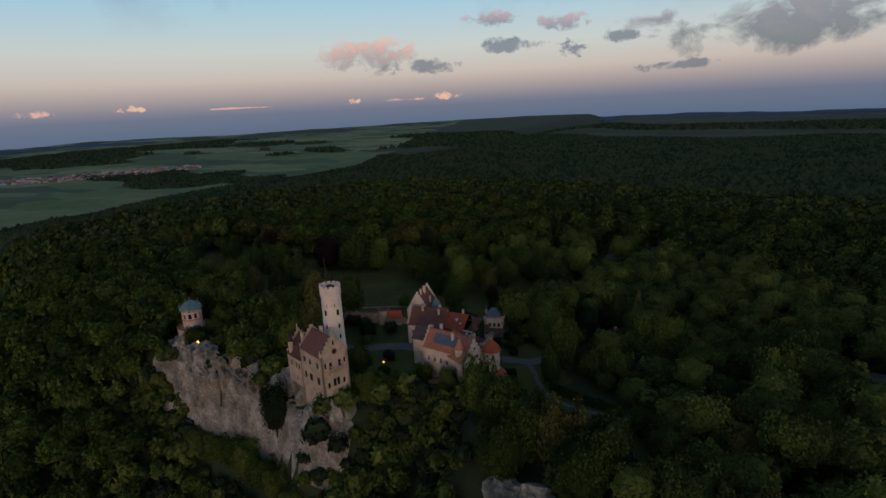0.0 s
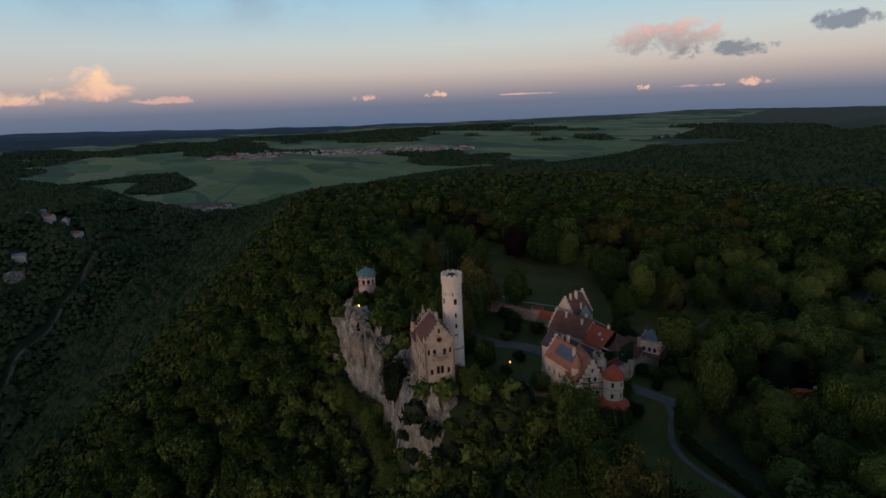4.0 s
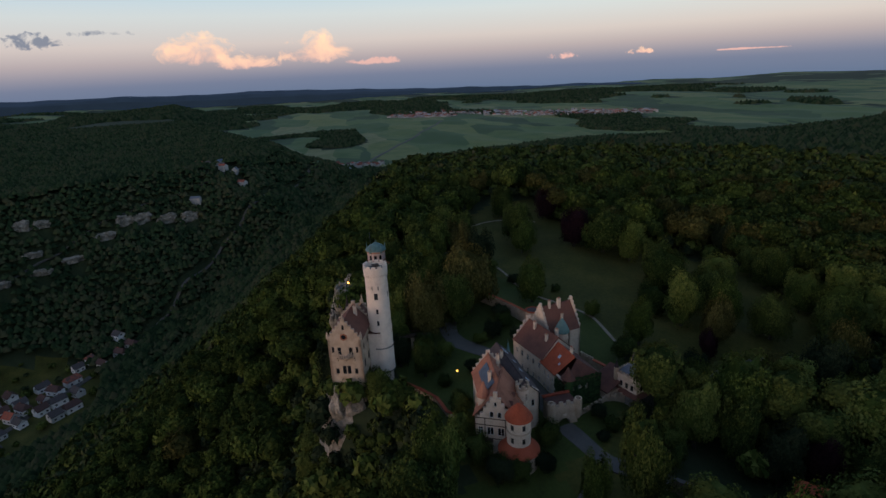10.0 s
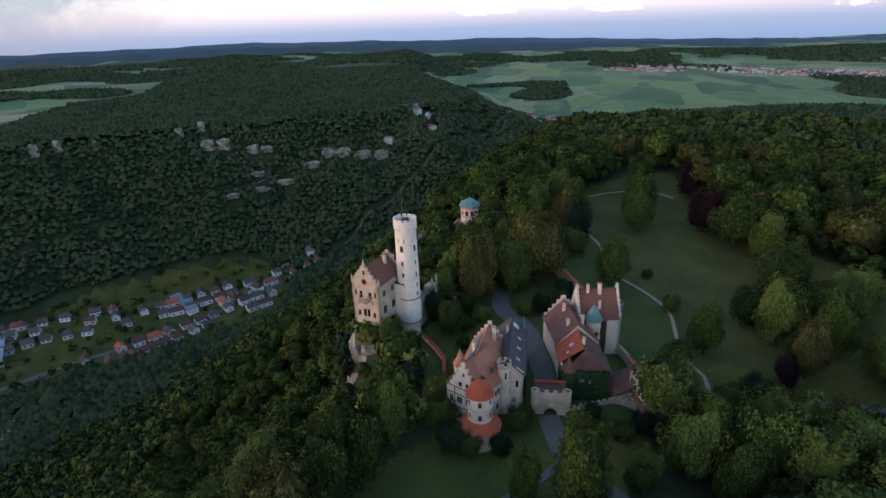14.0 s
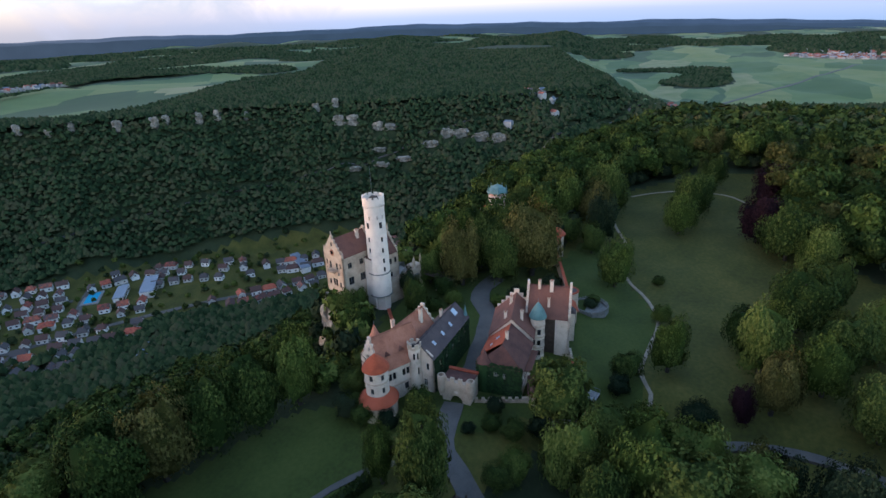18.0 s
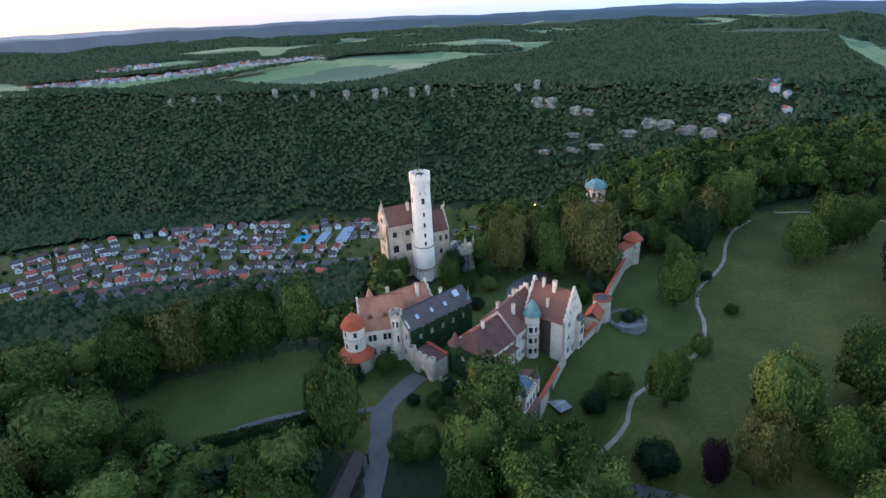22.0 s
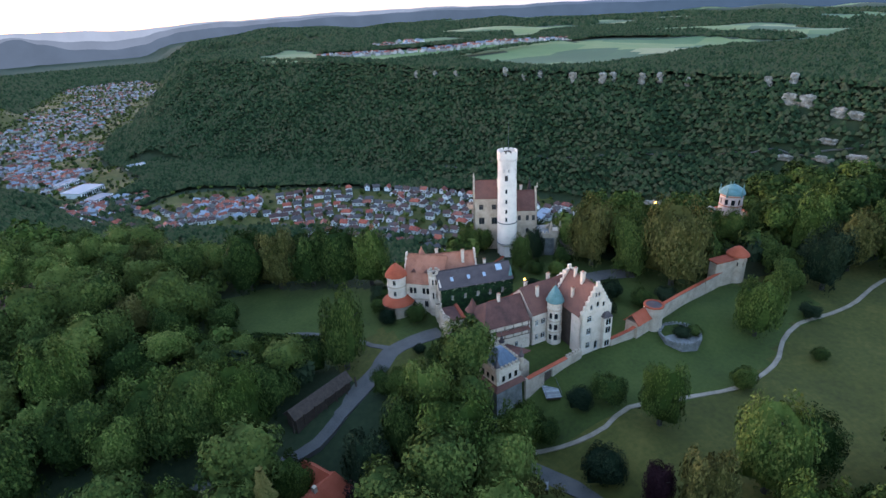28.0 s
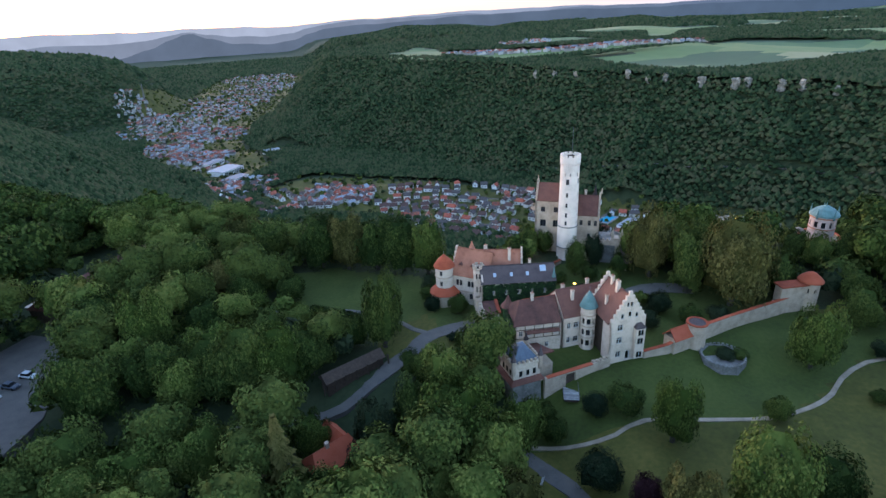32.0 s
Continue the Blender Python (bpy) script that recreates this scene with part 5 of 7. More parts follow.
    front = [(2.3, 1.4, 1.2, 1.6, "cross"), (4.5, 0.6, 1.0, 2.2, "arch"), (6.4, 1.2, 1.3, 1.9, "cross"), (2.3, 4.9, 1.3, 1.7, "cross"), (2.3, 8.1, 1.3, 1.6, "cross"), (2.6, 11.0, 0.7, 1.3, "arch"), (4.3, 11.3, 0.8, 1.4, "arch"), (5.9, 11.0, 0.7, 1.3, "arch"), (3.7, 13.8, 0.6, 1.2, "arch"), (4.5, 13.8, 0.6, 1.2, "arch")]
    wall(a, (0, W), (0, -W), steps_up(2 * W, -2, 10.4, 17.0, 6), front, "plaster_white", 0.5)
    wall(a, (0, -W), (L, -W), [(0, -1, None, 10.4)], [(2.6, 6, 0.9, 1.5, "cross"), (5, 6, 0.9, 1.5, "cross"), (7.6, 6, 0.9, 1.5, "cross"), (5, 2, 0.9, 1.5, "cross")], "plaster_white", 0.5)
    wall(a, (L, -W), (L, W), steps_up(2 * W, -1, 10.4, 17.0, 6), (), "plaster_white", 0.5)
    wall(a, (3.3, W), (0, W), [(0, -1, None, 10.4)], (), "plaster_white", 0.5)
    wall(a, (L, W - 0.35), (3.3, W - 0.35), [(0, -1, None, 10.3)], [(1.5, 6.4, 0.8, 1.3, "cross"), (1.5, 2.6, 0.8, 1.3, "cross")], "wood_dark", 0.4)
    gable_roof(a, 0.45, L - 0.45, W, 10.4, 16.2, "roof_brown", 0.35, label="steep brown tiled roof")
    chimney(a, 4.6, 0.5, 14.6, 17.8, 0.8)
    chimney(a, 7.4, 0.3, 15.0, 17.6, 0.6)
    chimney(a, 5.0, 2.7, 11.6, 14.4, 0.55)
    orl = part("oriel", box(-1.0, -3.7, 1.0, -0.002, -1.5, 8.6, 0.04), MAT["plaster_white"], a, "cream projecting oriel bay")
    for z in (1.4, 4.8, 6.9):
        part("oriel_window", box(-1.05, -3.2, z, -1.002, -2.0, z + 1.4), MAT["glass"], orl)
        part("oriel_bar", box(-1.07, -2.64, z, -1.051, -2.56, z + 1.4), MAT["frame_white"], orl)
    bm = bmesh.new()
    v = [bm.verts.new(p) for p in ((-1.15, -3.85, 8.6), (-1.15, -1.35, 8.6), (0, -1.35, 8.6), (0, -3.85, 8.6), (-0.5, -3.2, 9.5), (-0.5, -2.0, 9.5), (0, -2.0, 9.6), (0, -3.2, 9.6))]
    for f in ((0, 1, 5, 4), (1, 2, 6, 5), (3, 0, 4, 7), (4, 5, 6, 7), (0, 3, 2, 1)):
        bm.faces.new([v[i] for i in f])
    part("oriel_roof", bm, MAT["slate"], orl, "blue-grey hipped oriel roof")

    s = thing("stair_turret", pose(-75.8, 162.0, 0), "slim cream stair turret with green copper pointed cap", "tower")
    wins = [(az - 17, z, az + 17, z + 1.5) for az in (-25, 25, 75, 125) for z in (1.6, 4.3, 7.1)]
    part("wall", panel_mesh("w", round_map(1.65), [(-180, -1, 180, 11.4)], wins, 0.3, [-180 + 22.5 * k for k in range(17)], wrap=True), MAT["plaster_white"], s)
    part("core", lathe([(0, -1), (1.2, -1), (1.2, 11.2), (0, 11.2)], 12), MAT["glass"], s)
    for z in (3.6, 6.4, 9.2, 10.9):
        part("band", lathe([(1.64, z), (1.78, z + 0.06), (1.78, z + 0.22), (1.64, z + 0.28)], 16), MAT["stone"], s)
    part("cap", lathe([(1.66, 11.3), (2.05, 11.25), (1.8, 11.8), (1.35, 12.9), (0.75, 14.0), (0.05, 15.0), (0, 15.02)], 16), MAT["copper"], s, "green copper cap")
    part("finial", lathe([(0.05, 14.9), (0.03, 15.7), (0.09, 15.8), (0, 15.95)], 6), MAT["metal"], s)


# ---- gatehouse, outer walls, corner tower ----
def crenellated(t, p, q, z0, z1, mat="stone", thick=0.6, w=0.7, gap=0.6, h=0.65, holes=()):
    mapf, n = flat_map(p, q)
    part("wall", panel_mesh("w", mapf, [(0, z0, n, z1)], holes, thick), MAT[mat], t)
    merlons(t, mapf, 0.05, n - 0.05, z1, w, h, gap, thick, mat)


def build_gate():
    t = thing("gatehouse", heading((-53.4, 149.6), (-58.0, 149.9)), "battlemented stone gatehouse with round arch and red tiled roof", "gatehouse")
    arch = [(-1.35 + 3.1, -3.5, 1.35 + 3.1, 1.6)] + [(3.1 - 1.35 * math.sqrt(1 - k * k), 1.6 + 1.35 * (k - 0.125), 3.1 + 1.35 * math.sqrt(1 - k * k), 1.6 + 1.35 * (k + 0.125)) for k in (0.125, 0.375, 0.625, 0.875)]
    mapf, n = flat_map((0, 3.1), (0, -3.1))
    part("front_wall", panel_mesh("w", mapf, [(0, -3.5, n, 6.2)], arch, 1.0), MAT["stone"], t)
    merlons(t, mapf, 0.05, n - 0.05, 6.2, 0.85, 0.9, 0.6, 0.5, "stone")
    for y in (-3.1, 2.5):
        part("side_wall", box(1.0, y, -3, 4.4, y + 0.6, 6.0), MAT["stone"], t)
    part("roof", box(0.9, -3.2, 6.0, 4.7, 3.2, 6.25, 0.05), MAT["roof_brown"], t)
    part("roof_edge", box(4.0, -3.3, 6.25, 4.8, 3.3, 6.6, 0.06), MAT["roof_red"], t, "red tiled coping")
    for y in (-3.2, 3.2):
        part("corner_turret", lathe([(0.5, 2.5), (0.85, 4.0), (0.85, 7.4), (0.6, 7.4)], 10, 0.1, y), MAT["stone"], t)
    part("lintel_sign", box(-0.06, -0.4, 3.5, -0.002, 0.4, 4.1), MAT["plaster_white"], t)
    t2 = thing("gate_bridge", heading((-53.4, 149.6), (-43.0, 149.0)), "stone bridge with battlemented parapets before the gate", "bridge")
    part("deck", box(0.02, -2.2, -4, 10, 2.2, -0.1), MAT["asphalt"], t2)
    for y in (-2.6, 2.2):
        part("parapet", box(0.02, y, -4, 10, y + 0.4, 0.7, 0.04), MAT["stone"], t2)


def build_outer_walls():
    w = thing("curtain_wall", pose(0, 0, 0), "grey stone curtain wall with battlements below the ivy house", "wall")
    crenellated(w, (-58.2, 163.0), (-55.0, 153.0), -6, 1.6, "stone", 0.6)
    crenellated(w, (-57.5, 169.0), (-58.2, 163.0), -7, 1.8, "stone", 0.6)
    k = thing("corner_tower", pose(-57.8, 171.1, 0, 0, 0, 58), "square stone corner tower with battlements, blue-grey lead roof and pinnacles", "tower")
    part("base", lathe([(5.0, -9), (4.5, 1.6), (4.75, 2.0), (4.75, 2.4)], 4), MAT["stone_dark"], k)
    part("skirt", lathe([(5.5, 2.3), (4.3, 3.3), (4.3, 2.4)], 4), MAT["roof_brown"], k, "brown tiled skirt")
    part("wall", lathe([(4.3, 2.4), (4.3, 6.2), (4.62, 6.5), (4.62, 6.9), (3.9, 6.9)], 4), MAT["plaster_white"], k)
    flat = 4.3 * math.cos(math.pi / 4)
    for side in range(4):
        turn = Matrix.Rotation(radians(45 + 90 * side), 4, "Z")
        for y in (-1.4, 0.2, 1.7):
            bm = box(flat - 0.02, y - 0.35, 3.8, flat + 0.05, y + 0.35, 5.1)
            bmesh.ops.transform(bm, matrix=turn, verts=bm.verts)
            part("window", bm, MAT["glass"], k)
        for i in range(7):
            y = -2.9 + 0.92 * i
            bm = box(flat - 0.25, y, 6.9, flat + 0.18, y + 0.5, 7.45)
            bmesh.ops.transform(bm, matrix=turn, verts=bm.verts)
            part("merlon", bm, MAT["stone"], k)
    part("roof", lathe([(3.95, 6.9), (3.7, 7.15), (1.5, 9.2), (0.9, 9.45), (0, 9.5)], 4), MAT["blue_roof"], k, "blue-grey hipped lead roof")
    for az, h in ((0, 1.9), (90, 1.9), (180, 1.6), (270, 1.6)):
        spire(k, 4.3 * math.cos(radians(az)), 4.3 * math.sin(radians(az)), 4.6, 0.55, h, "slate", "stone", 3.4, 6)
    # pent roof and garden wall of the inner court
    y = thing("court_lean_to", heading((-58.4, 167.0), (-68.0, 165.0)), "low range with sloping red-brown tiled roof inside the court", "outbuilding")
    bm = bmesh.new()
    v = [bm.verts.new(p) for p in ((0, 3.6, 2.9), (6.5, 3.6, 2.9), (6.5, -4.2, 5.6), (0, -4.2, 5.6), (0, 3.6, 3.15), (6.5, 3.6, 3.15), (6.5, -4.2, 5.85), (0, -4.2, 5.85))]
    for f in ((0, 1, 2, 3), (4, 7, 6, 5), (0, 4, 5, 1), (1, 5, 6, 2), (2, 6, 7, 3), (3, 7, 4, 0)):
        bm.faces.new([v[i] for i in f])
    part("roof", bm, MAT["roof_brown"], y)
    part("wall", box(0.1, -4.0, -3, 6.3, 3.4, 2.86), MAT["stone"], y)
    gw = thing("park_gate_wall", pose(0, 0, 0), "stone wall with red tiled coping and a dark timber park gate", "wall")
    mapf, n = flat_map((-78.2, 169.0), (-62.3, 173.2))
    part("wall", panel_mesh("w", mapf, [(0, -6, n, 2.0)], [(n - 7.6, -1.6, n - 5.2, 1.4)], 0.6), MAT["stone"], gw)
    part("coping", panel_mesh("c", lambda s, z, d: (*mapf(s, z, d - 0.15)[:2], z + (0.25 - abs(d - 0.45)) * 0.6), [(4.6, 2.0, n - 0.6, 2.2)], [], 0.9), MAT["roof_red"], gw, "red tiled coping")
    for i in range(5):
        part("merlon", panel_mesh("m", mapf, [(0.2 + 0.95 * i, 2.0, 0.75 + 0.95 * i, 2.6)], [], 0.5), MAT["stone"], gw)
    part("gate_leaf", panel_mesh("g", lambda s, z, d: mapf(s, z, d + 0.2), [(n - 7.5, -1.6, n - 5.3, 1.35)], [], 0.12), MAT["wood_dark"], gw, "dark timber gate")
    dk = thing("park_gate_bridge", heading((-68.6, 172.0), (-67.2, 177.0)), "pale plank footbridge with thin rails at the park gate", "bridge")
    for i in range(14):
        part("plank", box(i * 0.36, -1.6, -1.75, i * 0.36 + 0.33, 1.6, -1.65), MAT["plank"], dk)
    part("beam", box(0, -1.4, -2.2, 5, 1.4, -1.76), MAT["wood_dark"], dk)
    for yy in (-1.6, 1.56):
        part("rail", box(0, yy, -0.7, 5, yy + 0.05, -0.64), MAT["metal"], dk)
        for i in range(6):
            part("rail_post", box(i * 0.98, yy, -1.65, i * 0.98 + 0.05, yy + 0.05, -0.7), MAT["metal"], dk)


MAT["plank"] = material("pale_planks", [(0.20, 0.19, 0.18), (0.32, 0.31, 0.29), (0.42, 0.40, 0.37)], 1.5, 0.85, 0.2, 6, per_object=0.5)


def coped_wall(name, pts, h, below, label):
    """A wall along points (x, y, z of the ground), with a red tiled coping in lengths."""
    t = thing(name, pose(0, 0, 0), label, "wall")
    for (ax, ay, az), (bx, by, bz) in zip(pts, pts[1:]):
        mapf, n = flat_map((ax, ay), (bx, by))
        slope = lambda s, a=az, b=bz, n=n: a + (b - a) * s / n
        lines = [n * i / max(1, int(n / 4)) for i in range(max(1, int(n / 4)) + 1)]
        part("wall", panel_mesh("w", lambda s, z, d: (*mapf(s, 0, d)[:2], z + slope(s)), [(0, -below, n, h)], [], 0.5, lines), MAT["stone"], t)
        part("coping", panel_mesh("c", lambda s, z, d: (*mapf(s, 0, d - 0.17)[:2], z + slope(s) + 0.3 - abs(d - 0.42) * 0.7), [(0, h, n, h + 0.14)], [], 0.84, lines), MAT["roof_red"], t)
    return t


def build_park_wall():
    coped_wall("park_wall", [(-86.3, 168.9, -0.4), (-92.0, 168.6, 0.4), (-97.0, 167.4, 1.6)], 2.6, 4, "pale stone park wall with red tiled coping beside the gabled house")
    coped_wall("park_wall", [(-101.5, 165.8, 2.4), (-109.0, 163.7, 2.6), (-130.0, 157.8, 2.4)], 2.6, 6, "long pale park wall with red tiled coping and dark footing")
    h = thing("wall_hut", heading((-97.4, 166.0), (-92.8, 167.4)), "small stone hut with red tiled roof on the park wall", "hut")
    part("wall", box(0, -1.6, -2, 4.8, 1.6, 4.2), MAT["stone"], h)
    gable_roof(h, 0, 4.8, 1.6, 4.2, 6.0, "roof_red", 0.3, 0.25, label="bright red tiled roof")
    r = thing("wall_turret", pose(-99.6, 166.2, 0), "low round stone turret with flat top and red coping", "tower")
    part("wall", lathe([(2.3, -3), (2.2, 6.4), (1.9, 6.4), (1.9, 5.8), (0, 5.8)], 20), MAT["stone"], r)
    part("coping", lathe([(1.85, 6.4), (2.35, 6.35), (2.3, 6.6), (1.85, 6.65)], 20, closed=True), MAT["roof_red"], r)
    part("hood", lathe([(0, 6.9), (1.8, 6.5), (1.75, 6.4)], 20), MAT["slate"], r)
    e = thing("wall_end_tower", pose(-133.6, 157.2, 0), "round stone wall tower with low red conical roof", "tower")
    wins = [(az - 8, 6.0, az + 8, 7.2) for az in (0, 45, 90, 135)]
    part("wall", panel_mesh("w", round_map(2.3), [(-180, -4, 180, 8.8)], wins, 0.4, [-180 + 18 * k for k in range(21)], wrap=True), MAT["stone"], e)
    part("core", lathe([(0, -3), (1.7, -3), (1.7, 8.6), (0, 8.6)], 12), MAT["glass"], e)
    part("roof", lathe([(2.9, 8.6), (2.7, 9.0), (1.2, 10.4), (0.05, 11.0), (0, 11.02)], 20), MAT["roof_red"], e, "low red tiled cone")
    part("gallery_roof", box(1.0, -1.6, 8.0, 8.5, 1.8, 8.3, 0.05), MAT["roof_red"], e, "red tiled gallery roof")
    part("gallery", box(1.4, -1.0, 0, 8.2, 1.4, 8.0), MAT["stone"], e)
    b = thing("bastion", pose(-103.2, 171.6, 0, 0, 0, 10), "low many-sided stone bastion with small battlements and shrubs", "bastion")
    part("wall", lathe([(4.9, -7), (4.75, 0.8), (4.25, 0.8), (4.25, 0.1), (0, 0.1)], 8), MAT["stone_dark"], b)
    for i in range(32):
        part("merlon", panel_mesh("m", round_map(4.6), [(i * 11.25, 0.8, i * 11.25 + 6.5, 1.2)], [], 0.3), MAT["stone_dark"], b)
    coped_wall("garden_wall", [(-83.6, 119.8, 0.9), (-78.0, 123.6, 0.9), (-72.6, 126.2, 0.9), (-66.5, 126.6, 0.9), (-61.5, 130.6, 1.0)], 1.5, 6, "winding garden wall with red tiled coping from the tower to the house")


def build_pavilion():
    t = thing("cliff_pavilion", pose(-157.4, 131.2, 0), "round pink lookout pavilion with spiked green copper roof", "pavilion")
    part("terrace", lathe([(5.6, -6), (5.4, 6.6), (5.4, 7.4), (5.0, 7.4), (5.0, 6.8), (0, 6.8)], 16), MAT["stone"], t)
    part("terrace_coping", lathe([(4.9, 7.4), (5.5, 7.38), (5.45, 7.6), (4.9, 7.62)], 16, closed=True), MAT["roof_red"], t, "red tiled terrace coping")
    wins = [(az - 10, 10.6, az + 10, 12.4) for az in range(-162, 180, 36)]
    part("wall", panel_mesh("w", round_map(3.3), [(-180, 6.8, 180, 13.8)], wins, 0.4, [-180 + 18 * k for k in range(21)], wrap=True), MAT["plaster_pink"], t, "pinkish plastered drum")
    part("core", lathe([(0, 7), (2.6, 7), (2.6, 13.6), (0, 13.6)], 12), MAT["glass"], t)
    for z in (10.0, 13.2):
        part("band", lathe([(3.28, z), (3.45, z + 0.08), (3.45, z + 0.3), (3.28, z + 0.38)], 20), MAT["roof_orange"], t)
    part("roof", lathe([(3.3, 13.8), (3.85, 13.9), (3.7, 14.4), (2.3, 15.7), (0.8, 16.5), (0, 16.7)], 20), MAT["copper"], t, "low green copper dome")
    for k in range(5):
        a = radians(20 + 72 * k)
        part("spike", lathe([(0.3, 13.2), (0.3, 14.6), (0.0, 16.8)], 6, 3.5 * math.cos(a), 3.5 * math.sin(a)), MAT["copper"], t)
    part("finial", lathe([(0.2, 16.6), (0.1, 17.2), (0.0, 17.9)], 6), MAT["copper"], t)


MAT["plaster_pink"] = material("pink_render", [(0.38, 0.27, 0.22), (0.52, 0.38, 0.32), (0.60, 0.46, 0.40)], 0.6, 0.9, 0.2, 7)

build_tower()
build_palas()
build_bridge()
build_gate_house()
build_long_wings()
build_court_houses()
build_gate()
build_outer_walls()
build_park_wall()
build_pavilion()

# ---- single trees ----
TREES = {}


def crown_mesh(kind, variant, mat):
    """Shared mesh of a single tree's crown, unit radius; kinds: round, tall, cone."""
    key = (kind, variant, mat)
    if key not in TREES:
        if kind == "cone":
            r = np.random.RandomState(900 + variant)
            n = 2600
            z = r.rand(n) ** 1.25
            a = r.uniform(0, 6.28, n)
            rad = (1 - z) * (0.85 + 0.25 * np.sin(z * 46 + 2 * np.sin(a * 3))) * r.uniform(0.72, 1.0, n)
            mid = np.stack([rad * np.cos(a), rad * np.sin(a), z * 3.2 - 1.2], 1)
            t1 = np.stack([np.cos(a), np.sin(a), -0.45 + 0 * a], 1) * 0.13
            t2 = np.stack([-np.sin(a), np.cos(a), r.uniform(-0.3, 0.3, n)], 1) * 0.07
            v = np.stack([mid + t1, mid + t2, mid - t1, mid - t2], 1).reshape(-1, 3)
            k = np.arange(n)[:, None] * 4
            f = np.concatenate([k + [0, 1, 2], k + [0, 2, 3]], 0)
        else:
            v, f = crown_leafy(500 + variant, 5600, 30, 0.70, (0.15, 0.34), 0.58)
            if kind == "tall":
                v = v * [0.92, 0.92, 1.35]
        me = bpy.data.meshes.new("crown")
        me.from_pydata(v.tolist(), [], f.tolist())
        me.materials.append(MAT[mat])
        TREES[key] = me
    return TREES[key]


def trunk_mesh(variant):
    key = ("trunk", variant)
    if key not in TREES:
        r = random.Random(variant)
        bm = bmesh.new()

        def limb(p, q, r0, r1, seg=6):
            p, q = Vector(p), Vector(q)
            d = (q - p).normalized()
            s = d.orthogonal().normalized()
            u = d.cross(s)
            a = [bm.verts.new(p + (s * math.cos(k * 6.283 / seg) + u * math.sin(k * 6.283 / seg)) * r0) for k in range(seg)]
            b = [bm.verts.new(q + (s * math.cos(k * 6.283 / seg) + u * math.sin(k * 6.283 / seg)) * r1) for k in range(seg)]
            for k in range(seg):
                bm.faces.new((a[k], a[(k + 1) % seg], b[(k + 1) % seg], b[k]))
        limb((0, 0, -0.15), (0.02, 0.01, 0.45), 0.055, 0.036)
        limb((0.02, 0.01, 0.45), (0, 0, 0.85), 0.036, 0.014)
        for k in range(6):
            a, z = r.uniform(0, 6.28), r.uniform(0.3, 0.6)
            limb((0.01, 0, z), (0.28 * math.cos(a), 0.28 * math.sin(a), z + 0.22), 0.018, 0.006, 5)
        me = bpy.data.meshes.new("trunk")
        bm.to_mesh(me)
        bm.free()
        me.materials.append(MAT["bark"])
        TREES[key] = me
    return TREES[key]


LEAF_WORDS = {"leaf": "dark green", "leaf_fresh": "fresh green", "leaf_gold": "golden-green", "leaf_purple": "dark purple copper", "leaf_dark": "deep green"}


def tree(x, y, R, H, mat="leaf", kind="round", variant=None):
    rr = random.Random(int(x * 7 + y * 13))
    variant = rr.randrange(5) if variant is None else variant
    z = ground_z(x, y)
    shape = {"round": "broad leafy tree", "tall": "tall leafy tree", "cone": "pointed conifer"}[kind]
    t = thing("tree" if H > 5 else "bush", pose(x, y, z, 0, 0, rr.uniform(0, 360)), LEAF_WORDS[mat] + " " + (shape if H > 5 else "rounded garden bush") + " standing on the grass", "tree" if H > 5 else "bush")
    ob = new("trunk", trunk_mesh(variant % 3))
    ob.parent, ob.scale = t, (H * 0.62, H * 0.62, H * 0.84)
    c = new("crown", crown_mesh(kind, variant, mat))
    c.parent = t
    top = {"round": 1.02, "tall": 1.36, "cone": 2.0}[kind]
    low = {"round": 0.80, "tall": 1.05, "cone": 1.2}[kind]
    sz = H * 1.1 / (top + low) if kind != "cone" else H / 3.2
    c.location, c.scale = (0, 0, H - top * sz), (R, R, sz)
    CLEAR.append((x, y, R * 0.9))
    return t


